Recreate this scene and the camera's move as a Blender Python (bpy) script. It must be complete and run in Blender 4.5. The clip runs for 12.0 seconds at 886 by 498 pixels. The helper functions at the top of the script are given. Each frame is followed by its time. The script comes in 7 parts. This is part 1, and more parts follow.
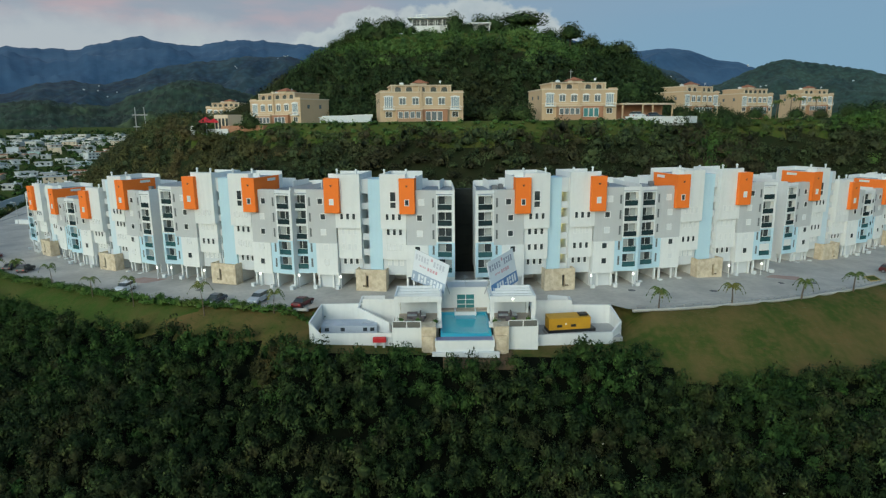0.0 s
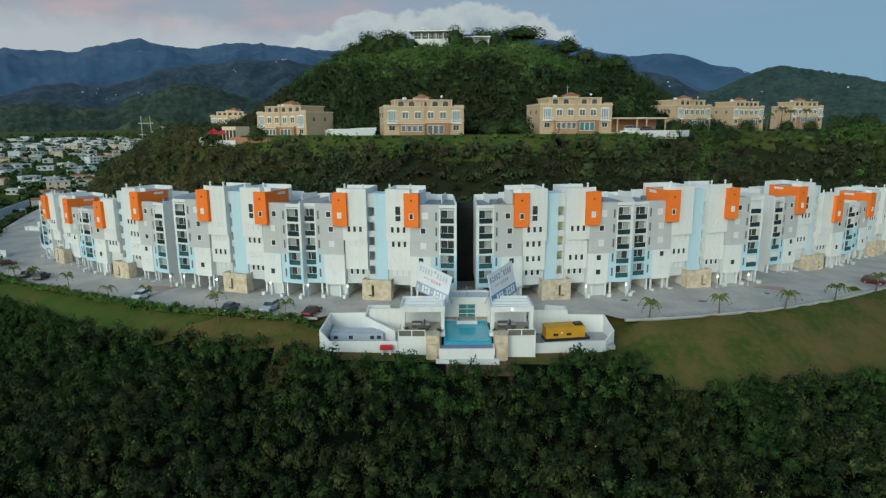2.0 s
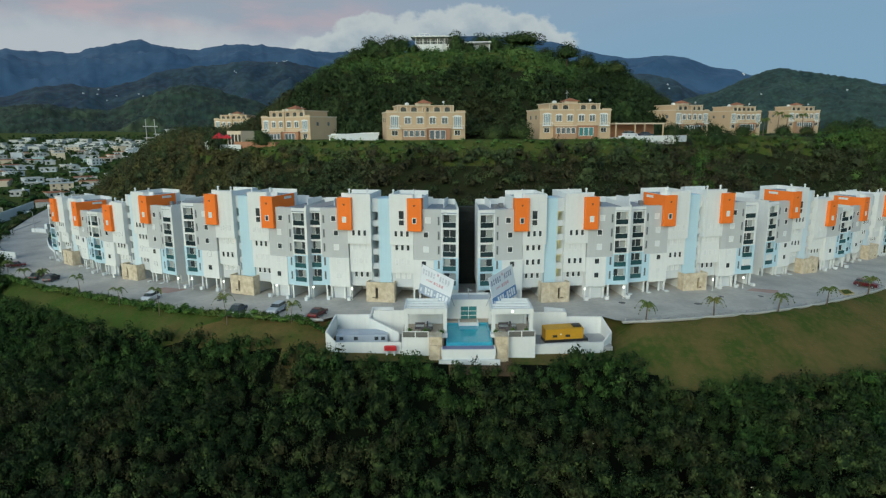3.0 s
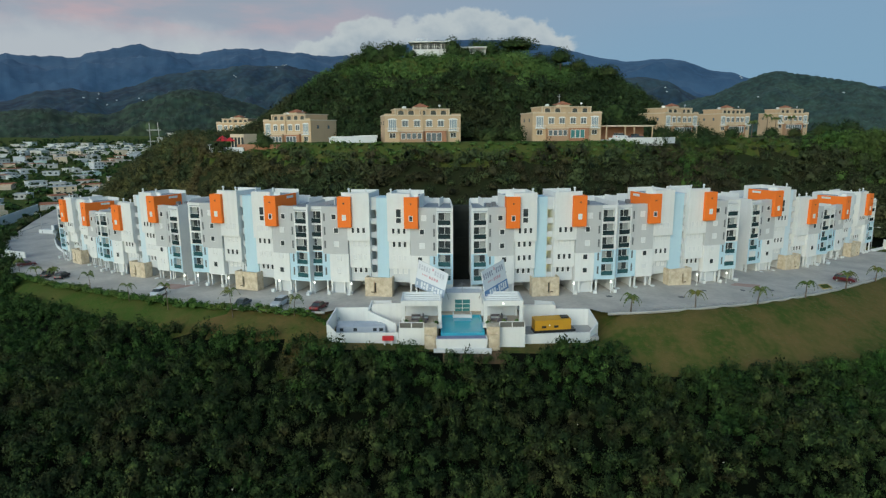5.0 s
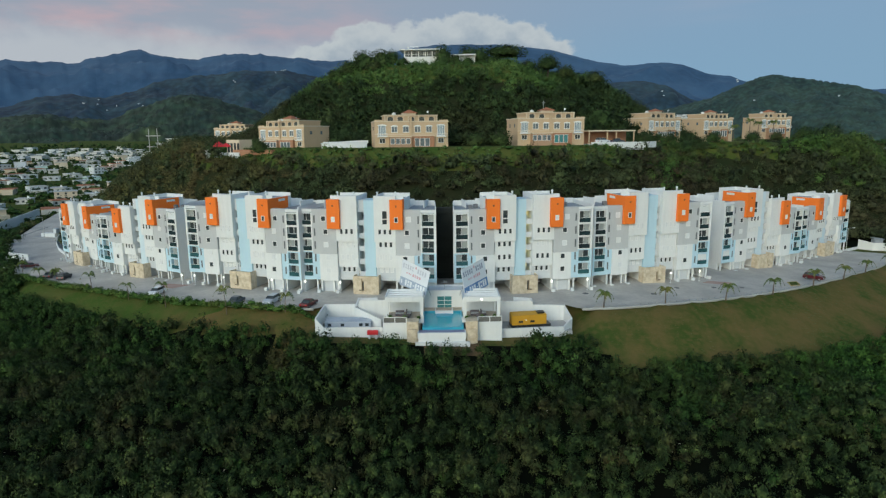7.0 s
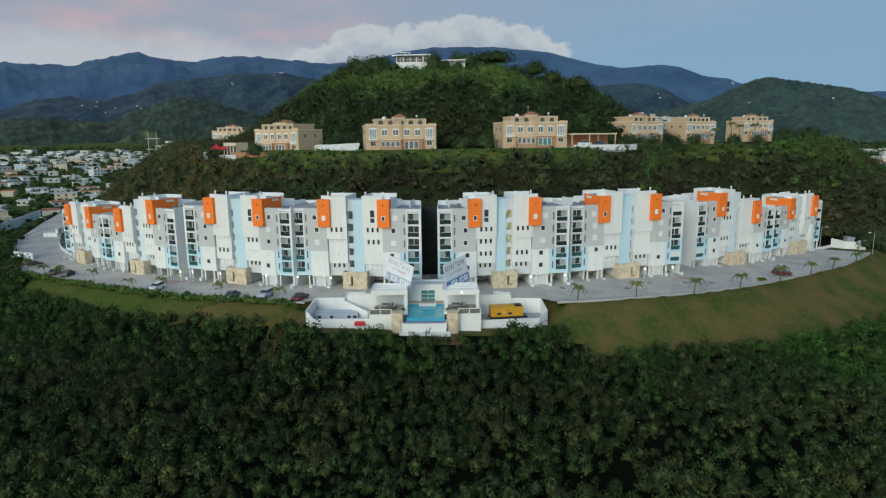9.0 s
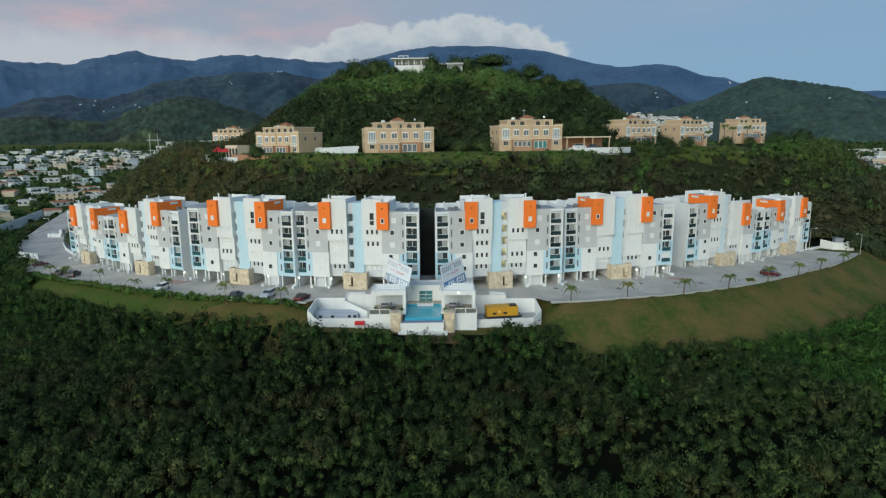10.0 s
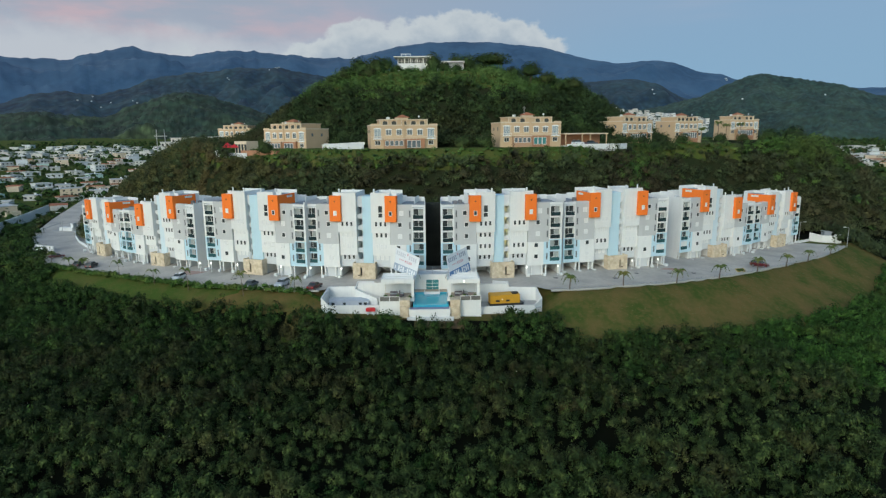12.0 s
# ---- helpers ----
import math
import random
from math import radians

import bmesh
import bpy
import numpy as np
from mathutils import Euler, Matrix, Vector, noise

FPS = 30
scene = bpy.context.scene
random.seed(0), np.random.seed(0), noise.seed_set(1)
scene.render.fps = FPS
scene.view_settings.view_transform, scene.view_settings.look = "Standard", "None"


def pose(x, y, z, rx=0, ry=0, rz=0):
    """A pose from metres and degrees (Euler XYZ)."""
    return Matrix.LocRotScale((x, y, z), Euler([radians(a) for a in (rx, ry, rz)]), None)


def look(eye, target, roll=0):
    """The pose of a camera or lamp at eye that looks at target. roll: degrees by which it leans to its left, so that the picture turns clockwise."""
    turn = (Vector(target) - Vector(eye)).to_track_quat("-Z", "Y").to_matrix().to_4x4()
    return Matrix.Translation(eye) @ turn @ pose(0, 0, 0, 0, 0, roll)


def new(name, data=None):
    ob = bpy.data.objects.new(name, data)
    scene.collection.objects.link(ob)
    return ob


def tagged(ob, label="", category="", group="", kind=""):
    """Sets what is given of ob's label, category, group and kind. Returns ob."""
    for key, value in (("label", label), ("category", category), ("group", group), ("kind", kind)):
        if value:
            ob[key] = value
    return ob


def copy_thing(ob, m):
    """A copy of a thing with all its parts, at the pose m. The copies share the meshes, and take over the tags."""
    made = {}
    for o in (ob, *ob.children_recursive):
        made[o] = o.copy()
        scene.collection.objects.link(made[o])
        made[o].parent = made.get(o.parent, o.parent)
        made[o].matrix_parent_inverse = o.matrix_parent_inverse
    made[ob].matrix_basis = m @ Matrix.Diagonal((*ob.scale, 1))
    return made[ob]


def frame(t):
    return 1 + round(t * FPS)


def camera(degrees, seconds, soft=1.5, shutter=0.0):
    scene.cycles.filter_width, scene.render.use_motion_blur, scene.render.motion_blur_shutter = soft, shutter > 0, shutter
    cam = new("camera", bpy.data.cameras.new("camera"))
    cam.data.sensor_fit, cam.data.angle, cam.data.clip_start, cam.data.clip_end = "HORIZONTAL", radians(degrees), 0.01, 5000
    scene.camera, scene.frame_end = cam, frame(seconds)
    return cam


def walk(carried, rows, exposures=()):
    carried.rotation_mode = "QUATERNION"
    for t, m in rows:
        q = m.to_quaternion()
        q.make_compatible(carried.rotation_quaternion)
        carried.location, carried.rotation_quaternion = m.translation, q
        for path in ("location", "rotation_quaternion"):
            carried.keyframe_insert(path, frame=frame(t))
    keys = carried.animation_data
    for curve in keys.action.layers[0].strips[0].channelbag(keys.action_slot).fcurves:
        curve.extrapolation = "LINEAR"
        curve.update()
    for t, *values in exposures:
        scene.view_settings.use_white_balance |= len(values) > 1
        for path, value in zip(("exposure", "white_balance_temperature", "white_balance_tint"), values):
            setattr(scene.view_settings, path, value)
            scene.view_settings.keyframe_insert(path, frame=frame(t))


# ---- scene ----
cam = camera(72.5, 12.0, soft=1.3)
# seconds; eye in metres; yaw, pitch and roll in degrees
PATH = [
    (0.0, 0.000, -0.025, 28.778, -0.243, -11.653, 0.590),
    (0.5, -0.168, -1.236, 29.099, -0.307, -11.555, 0.558),
    (1.0, -0.377, -2.430, 29.749, -0.381, -11.484, 0.472),
    (1.5, -0.647, -3.718, 30.519, -0.409, -11.401, 0.429),
    (2.0, -0.930, -4.986, 31.384, -0.456, -11.370, 0.337),
    (2.5, -1.199, -6.382, 32.011, -0.443, -11.336, 0.289),
    (3.0, -1.393, -7.757, 32.354, -0.455, -11.246, 0.237),
    (5.0, -0.614, -13.422, 32.103, -0.531, -10.929, 0.367),
    (5.5, 0.060, -14.865, 32.177, -0.541, -10.825, 0.436),
    (6.0, 0.782, -16.358, 32.278, -0.562, -10.718, 0.487),
    (6.5, 1.653, -17.963, 32.330, -0.558, -10.622, 0.534),
    (7.0, 2.611, -19.644, 32.407, -0.576, -10.556, 0.557),
    (9.0, 5.564, -27.017, 32.658, -0.723, -10.371, 0.574),
    (9.5, 5.761, -28.950, 33.194, -0.808, -10.408, 0.565),
    (10.0, 5.717, -30.823, 33.963, -0.886, -10.482, 0.531),
    (10.5, 5.529, -32.715, 34.517, -0.949, -10.556, 0.497),
    (11.0, 5.188, -34.479, 34.611, -0.979, -10.653, 0.464),
    (11.5, 4.588, -36.171, 34.435, -1.018, -10.751, 0.432),
    (12.0, 3.682, -37.696, 34.083, -1.167, -10.840, 0.475),
]
walk(cam, [(t, pose(x, y, z, 90 + pitch, roll, yaw)) for t, x, y, z, yaw, pitch, roll in PATH],
     exposures=[(0.0, 0.0, 6560, -5.5), (3.0, 0.0, 6560, -5.0), (9.0, 0.08, 6560, 0.0), (12.0, 0.16, 6530, 0.0)])


# ---------------------------------------------------------------- world, sun
world = bpy.data.worlds.new("dusk")
scene.world = world
world.use_nodes = True
wn = world.node_tree.nodes
sky = wn.new("ShaderNodeTexSky")
sky.sky_type, sky.sun_disc = "NISHITA", False
SUN_ELEVATION, SUN_TURN = radians(24), radians(205)
sky.sun_elevation, sky.sun_rotation = SUN_ELEVATION, SUN_TURN
sky.air_density, sky.dust_density, sky.ozone_density = 1.3, 1.0, 3.0
world.node_tree.links.new(sky.outputs[0], wn["Background"].inputs[0])
wn["Background"].inputs[1].default_value = 0.15
sun = new("sun", bpy.data.lights.new("sun", "SUN"))
sun.data.energy, sun.data.angle, sun.data.color = 1.15, radians(35), (1.0, 0.96, 0.92)
sun.matrix_world = look((0, 0, 0), (-math.sin(SUN_TURN) * math.cos(SUN_ELEVATION), -math.cos(SUN_TURN) * math.cos(SUN_ELEVATION), -math.sin(SUN_ELEVATION)))
scene.view_settings.exposure = 0.0


# ---------------------------------------------------------------- materials
def material(name, colour, rough=0.7, metal=0.0, other=None, scale=1.0, amount=0.5, bump=0.0, bump_scale=20.0,
             emit=0.0, gloss=0.5, per_object=0.0, island=0.0, streaks=0.0):
    """A plain procedural surface: base colour, a second colour by noise at two scales, fine relief."""
    m = bpy.data.materials.new(name)
    m.use_nodes = True
    t = m.node_tree
    n, link = t.nodes, t.links.new
    b = n["Principled BSDF"]
    b.inputs["Roughness"].default_value, b.inputs["Metallic"].default_value = rough, metal
    b.inputs["Specular IOR Level"].default_value = gloss
    rgb = n.new("ShaderNodeRGB")
    rgb.outputs[0].default_value = (*colour, 1)
    out = rgb.outputs[0]
    geo = n.new("ShaderNodeNewGeometry")

    def mix(a, fac, col):
        x = n.new("ShaderNodeMix")
        x.data_type = "RGBA"
        link(fac, x.inputs[0])
        link(a, x.inputs[6])
        x.inputs[7].default_value = (*col, 1)
        return x.outputs[2]

    def ramp(value, lo, hi, top):
        r = n.new("ShaderNodeMapRange")
        r.inputs[1].default_value, r.inputs[2].default_value, r.inputs[4].default_value = lo, hi, top
        link(value, r.inputs[0])
        return r.outputs[0]

    def noise_of(s, detail=4.0, stretch=None):
        x = n.new("ShaderNodeTexNoise")
        x.inputs["Scale"].default_value, x.inputs["Detail"].default_value = s, detail
        if stretch:
            mp = n.new("ShaderNodeMapping")
            mp.inputs["Scale"].default_value = stretch
            link(geo.outputs["Position"], mp.inputs[0])
            link(mp.outputs[0], x.inputs["Vector"])
        else:
            link(geo.outputs["Position"], x.inputs["Vector"])
        return x.outputs["Fac"]

    if other:
        out = mix(out, ramp(noise_of(scale), 0.38, 0.66, amount), other)
        out = mix(out, ramp(noise_of(scale * 7.3), 0.42, 0.7, amount * 0.6), other)
    if streaks:
        out = mix(out, ramp(noise_of(1.0, 5.0, (1.6, 1.6, 0.12)), 0.5, 0.75, streaks), tuple(c * 0.55 for c in (other or colour)))
    if per_object or island:
        hsv = n.new("ShaderNodeHueSaturation")
        src = geo.outputs["Random Per Island"]
        if per_object:
            info = n.new("ShaderNodeObjectInfo")
            src = info.outputs["Random"]
        spread = per_object or island
        r = n.new("ShaderNodeMapRange")
        r.inputs[3].default_value, r.inputs[4].default_value = 1 - spread, 1 + spread
        link(src, r.inputs[0])
        link(r.outputs[0], hsv.inputs["Value"])
        link(out, hsv.inputs["Color"])
        out = hsv.outputs[0]
    link(out, b.inputs["Base Color"])
    if bump:
        bp = n.new("ShaderNodeBump")
        bp.inputs["Strength"].default_value, bp.inputs["Distance"].default_value = bump, 0.05
        link(noise_of(bump_scale, 6.0), bp.inputs["Height"])
        link(bp.outputs[0], b.inputs["Normal"])
    if emit:
        link(out, b.inputs["Emission Color"])
        b.inputs["Emission Strength"].default_value = emit
    return m


WHITE = material("white_stucco", (0.76, 0.775, 0.765), 0.85, other=(0.64, 0.66, 0.66), scale=0.25, amount=0.35, bump=0.25, bump_scale=12, streaks=0.12)
GREY = material("grey_stucco", (0.53, 0.545, 0.55), 0.85, other=(0.46, 0.475, 0.485), scale=0.3, amount=0.4, bump=0.25, bump_scale=12, streaks=0.10)
PALE = material("pale_grey_stucco", (0.62, 0.65, 0.67), 0.85, other=(0.54, 0.57, 0.60), scale=0.3, amount=0.4, bump=0.2, bump_scale=12, streaks=0.12)
BLUE = material("light_blue_stucco", (0.51, 0.69, 0.78), 0.85, other=(0.45, 0.63, 0.73), scale=0.3, amount=0.4, bump=0.2, bump_scale=12, streaks=0.08)
ORANGE = material("orange_stucco", (0.90, 0.20, 0.022), 0.8, other=(0.84, 0.18, 0.02), scale=0.4, amount=0.4, bump=0.2, bump_scale=12)
STONE = material("beige_stone", (0.70, 0.61, 0.46), 0.9, other=(0.43, 0.34, 0.23), scale=1.1, amount=0.75, bump=0.7, bump_scale=3)
ROOF = material("grey_roof_membrane", (0.32, 0.35, 0.38), 0.8, other=(0.24, 0.26, 0.28), scale=0.4, amount=0.6, bump=0.2)
CONCRETE = material("concrete", (0.42, 0.42, 0.41), 0.9, other=(0.33, 0.33, 0.32), scale=0.3, amount=0.6, bump=0.3, bump_scale=8)
PAVING = material("pale_concrete_paving", (0.55, 0.515, 0.46), 0.9, other=(0.36, 0.338, 0.305), scale=0.16, amount=0.75, bump=0.3, bump_scale=5)
GLASS = material("dark_window_glass", (0.03, 0.04, 0.045), 0.12, other=(0.10, 0.11, 0.11), scale=0.8, amount=0.5)
TEAL = material("teal_tinted_glass", (0.05, 0.20, 0.21), 0.12, other=(0.09, 0.27, 0.28), scale=0.8, amount=0.5)
FRAME = material("white_window_frame", (0.78, 0.79, 0.78), 0.5)
SHUTTER = material("white_shutter", (0.72, 0.74, 0.74), 0.6, other=(0.62, 0.64, 0.65), scale=2, amount=0.4)
BLACK = material("black_metal", (0.02, 0.02, 0.022), 0.45)
STEEL = material("galvanised_steel", (0.42, 0.43, 0.44), 0.45, metal=0.6)
BARK = material("bark", (0.16, 0.12, 0.085), 0.95, other=(0.09, 0.07, 0.05), scale=2, bump=0.6, bump_scale=6)
TAN = material("tan_stucco", (0.58, 0.43, 0.28), 0.85, other=(0.50, 0.37, 0.24), scale=0.4, amount=0.4, bump=0.2, bump_scale=10, streaks=0.08)
CREAM = material("cream_stucco", (0.66, 0.56, 0.42), 0.85, other=(0.58, 0.48, 0.36), scale=0.4, amount=0.4, bump=0.2, bump_scale=10)
TERRACOTTA = material("terracotta_tiles", (0.42, 0.16, 0.08), 0.85, other=(0.30, 0.11, 0.06), scale=2.0, amount=0.6, bump=0.8, bump_scale=5)
BRICKRED = material("reddish_stucco", (0.42, 0.21, 0.12), 0.9, other=(0.32, 0.16, 0.10), scale=0.6, amount=0.5)
LAMP_GLOW = material("lit_lamp_glass", (1.0, 0.97, 0.90), 0.4, emit=2.5)
STAIR_GLOW = material("stair_lamp_glass", (1.0, 0.74, 0.22), 0.4, emit=9.0)
POOL_TILE = material("turquoise_pool_tile", (0.05, 0.36, 0.50), 0.3, other=(0.04, 0.30, 0.45), scale=0.5, amount=0.5)
BASIN_TILE = material("violet_grey_tile", (0.27, 0.25, 0.37), 0.55, other=(0.21, 0.20, 0.31), scale=1.0, amount=0.5)
YELLOW = material("yellow_painted_steel", (0.56, 0.30, 0.02), 0.5, other=(0.44, 0.23, 0.02), scale=0.8, amount=0.4)
RED = material("red_paint", (0.55, 0.02, 0.03), 0.5, other=(0.4, 0.015, 0.02), scale=2, amount=0.3)
TANK = material("blue_grey_painted_steel", (0.44, 0.49, 0.56), 0.5, other=(0.36, 0.40, 0.46), scale=0.6, amount=0.5)


def leafy(name, dark, mid, light, size, yellow=(0.12, 0.11, 0.02), tint=0.25, leaf_spread=0.17):
    """Foliage: leaf by leaf and patch by patch variation."""
    m = bpy.data.materials.new(name)
    m.use_nodes = True
    t = m.node_tree
    n, link = t.nodes, t.links.new
    b = n["Principled BSDF"]
    b.inputs["Roughness"].default_value = 0.75
    b.inputs["Specular IOR Level"].default_value = 0.12
    geo = n.new("ShaderNodeNewGeometry")
    ramp = n.new("ShaderNodeValToRGB")
    e = ramp.color_ramp.elements
    e[0].color, e[0].position = (*dark, 1), 0.05
    e[1].color, e[1].position = (*light, 1), 0.98
    k = e.new(0.5)
    k.color = (*mid, 1)
    big = n.new("ShaderNodeTexNoise")
    big.inputs["Scale"].default_value, big.inputs["Detail"].default_value = size, 3.0
    link(geo.outputs["Position"], big.inputs["Vector"])
    add = n.new("ShaderNodeMath")
    add.operation = "MULTIPLY_ADD"
    link(geo.outputs["Random Per Island"], add.inputs[0])
    add.inputs[1].default_value = leaf_spread
    half = n.new("ShaderNodeMapRange")
    half.inputs[1].default_value, half.inputs[2].default_value, half.inputs[3].default_value, half.inputs[4].default_value = 0.3, 0.7, 0.02, 0.74
    link(big.outputs["Fac"], half.inputs[0])
    link(half.outputs[0], add.inputs[2])
    link(add.outputs[0], ramp.inputs[0])
    wide = n.new("ShaderNodeTexNoise")
    wide.inputs["Scale"].default_value, wide.inputs["Detail"].default_value = size * 0.22, 2.0
    link(geo.outputs["Position"], wide.inputs["Vector"])
    wr = n.new("ShaderNodeMapRange")
    wr.inputs[1].default_value, wr.inputs[2].default_value, wr.inputs[4].default_value = 0.5, 0.75, tint
    link(wide.outputs["Fac"], wr.inputs[0])
    mx = n.new("ShaderNodeMix")
    mx.data_type = "RGBA"
    link(wr.outputs[0], mx.inputs[0])
    link(ramp.outputs[0], mx.inputs[6])
    mx.inputs[7].default_value = (*yellow, 1)
    link(mx.outputs[2], b.inputs["Base Color"])
    return m


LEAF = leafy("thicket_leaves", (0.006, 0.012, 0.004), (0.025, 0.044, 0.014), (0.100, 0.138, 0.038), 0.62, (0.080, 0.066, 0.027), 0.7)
# Lighter copy of LEAF: brightness of lower and right-hand crowns put into colour.
LEAF_FORE = leafy("lightened_thicket_leaves", (0.009, 0.018, 0.006), (0.041, 0.069, 0.021), (0.146, 0.194, 0.056), 0.55, (0.108, 0.088, 0.036), 0.6)
# Thicket leaf colours lifted and greener, so the outer crowns come out brighter.
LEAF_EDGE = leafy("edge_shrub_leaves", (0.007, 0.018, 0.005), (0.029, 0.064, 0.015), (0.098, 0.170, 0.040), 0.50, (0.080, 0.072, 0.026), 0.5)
LEAF_LUSH = leafy("lush_shrub_leaves", (0.012, 0.032, 0.006), (0.044, 0.104, 0.020), (0.128, 0.232, 0.046), 0.50, (0.085, 0.078, 0.028), 0.45)
LEAF_HILL = leafy("hillside_leaves", (0.036, 0.050, 0.024), (0.068, 0.092, 0.039), (0.116, 0.148, 0.058), 0.14, (0.105, 0.076, 0.042), 0.8)
LEAF_BROWN = leafy("dry_hillside_leaves", (0.030, 0.032, 0.016), (0.056, 0.055, 0.027), (0.100, 0.093, 0.042), 0.14, (0.105, 0.072, 0.042), 0.6)
LEAF_DEEP = leafy("hilltop_leaves", (0.022, 0.038, 0.014), (0.042, 0.070, 0.025), (0.078, 0.116, 0.040), 0.12, (0.080, 0.064, 0.030), 0.6)
LEAF_TREE = leafy("tree_leaves", (0.016, 0.032, 0.011), (0.042, 0.074, 0.024), (0.088, 0.135, 0.042), 0.4, (0.090, 0.080, 0.030), 0.5)
PALM_LEAF = leafy("palm_fronds", (0.05, 0.085, 0.02), (0.11, 0.15, 0.04), (0.20, 0.22, 0.075), 1.2, (0.24, 0.18, 0.045), 0.6)
GRASS_BLADE = leafy("grass_tufts", (0.075, 0.100, 0.028), (0.105, 0.116, 0.038), (0.145, 0.124, 0.048), 0.12, (0.205, 0.138, 0.058), 0.75)
LEAF_LIME = leafy("summit_shrub_leaves", (0.042, 0.086, 0.022), (0.094, 0.165, 0.045), (0.160, 0.235, 0.072), 0.11, (0.130, 0.125, 0.055), 0.6)
LEAF_OLIVE = leafy("olive_slope_leaves", (0.050, 0.054, 0.020), (0.106, 0.110, 0.040), (0.172, 0.168, 0.062), 0.10, (0.150, 0.096, 0.050), 0.85)
LEAF_BRIGHT = leafy("bright_shrub_leaves", (0.030, 0.066, 0.016), (0.076, 0.146, 0.035), (0.150, 0.228, 0.058), 0.12, (0.100, 0.080, 0.032), 0.5)
HEDGE = leafy("hedge_leaves", (0.026, 0.060, 0.013), (0.072, 0.140, 0.031), (0.145, 0.220, 0.052), 0.6, (0.13, 0.12, 0.035), 0.4)


# ---------------------------------------------------------------- mesh helpers
class Builder:
    """Gathers corners and faces of one mesh."""

    def __init__(self):
        self.v, self.f = [], []

    def box(self, x0, x1, y0, y1, z0, z1):
        if x0 > x1:
            x0, x1 = x1, x0
        i = len(self.v)
        self.v += [(x0, y0, z0), (x1, y0, z0), (x1, y1, z0), (x0, y1, z0), (x0, y0, z1), (x1, y0, z1), (x1, y1, z1), (x0, y1, z1)]
        self.f += [tuple(i + k for k in q) for q in ((3, 2, 1, 0), (4, 5, 6, 7), (0, 1, 5, 4), (1, 2, 6, 5), (2, 3, 7, 6), (3, 0, 4, 7))]
        return self

    def prism(self, outline, z0, z1):
        """An upright prism over a closed outline, counter-clockwise from above; z0 and z1 may be lists."""
        i, n = len(self.v), len(outline)
        zs0 = z0 if isinstance(z0, (list, tuple)) else [z0] * n
        zs1 = z1 if isinstance(z1, (list, tuple)) else [z1] * n
        self.v += [(x, y, z) for (x, y), z in zip(outline, zs0)] + [(x, y, z) for (x, y), z in zip(outline, zs1)]
        self.f += [tuple(range(i + n - 1, i - 1, -1)), tuple(range(i + n, i + 2 * n))]
        self.f += [(i + k, i + (k + 1) % n, i + n + (k + 1) % n, i + n + k) for k in range(n)]
        return self

    def tube(self, a, b, r0, r1=None, sides=8):
        """A tapered round bar from a to b."""
        a, b = Vector(a), Vector(b)
        r1 = r0 if r1 is None else r1
        q = (b - a).to_track_quat("Z", "Y")
        i = len(self.v)
        for p, r in ((a, r0), (b, r1)):
            for k in range(sides):
                w = 2 * math.pi * k / sides
                self.v.append(tuple(p + q @ Vector((r * math.cos(w), r * math.sin(w), 0))))
        self.f += [tuple(range(i + sides - 1, i - 1, -1)), tuple(range(i + sides, i + 2 * sides))]
        self.f += [(i + k, i + (k + 1) % sides, i + sides + (k + 1) % sides, i + sides + k) for k in range(sides)]
        return self

    def wall(self, points, z0, z1, thick, closed=False):
        """A wall of that thickness along a line of points, mitred at its corners; z1 may be a list."""
        n = len(points)
        tops = z1 if isinstance(z1, (list, tuple)) else [z1] * n
        pts = [Vector(p) for p in points]
        left, right = [], []
        for k in range(n):
            d0 = (pts[k] - pts[k - 1]).normalized() if (k or closed) else None
            d1 = (pts[(k + 1) % n] - pts[k]).normalized() if (k < n - 1 or closed) else None
            d0, d1 = d0 or d1, d1 or d0
            n0, n1 = Vector((-d0.y, d0.x)), Vector((-d1.y, d1.x))
            mid = (n0 + n1).normalized()
            mid *= thick / 2 / max(0.3, mid.dot(n0))
            left.append(pts[k] + mid)
            right.append(pts[k] - mid)
        i = len(self.v)
        for k in range(n):
            self.v += [(*left[k], z0), (*right[k], z0), (*right[k], tops[k]), (*left[k], tops[k])]
        for k in range(n if closed else n - 1):
            a, b = i + 4 * k, i + 4 * ((k + 1) % n)
            self.f += [(a, a + 1, b + 1, b), (a + 1, a + 2, b + 2, b + 1), (a + 2, a + 3, b + 3, b + 2), (a + 3, a, b, b + 3)]
        if not closed:
            a, b = i, i + 4 * (n - 1)
            self.f += [(a + 3, a + 2, a + 1, a), (b, b + 1, b + 2, b + 3)]
        return self

    def mesh(self, name, mat, smooth=False):
        me = bpy.data.meshes.new(name)
        me.from_pydata(self.v, [], self.f)
        bm = bmesh.new()
        bm.from_mesh(me)
        bmesh.ops.recalc_face_normals(bm, faces=bm.faces)
        bm.to_mesh(me)
        bm.free()
        me.materials.append(mat)
        if smooth:
            me.polygons.foreach_set("use_smooth", [True] * len(me.polygons))
        me.update()
        return me


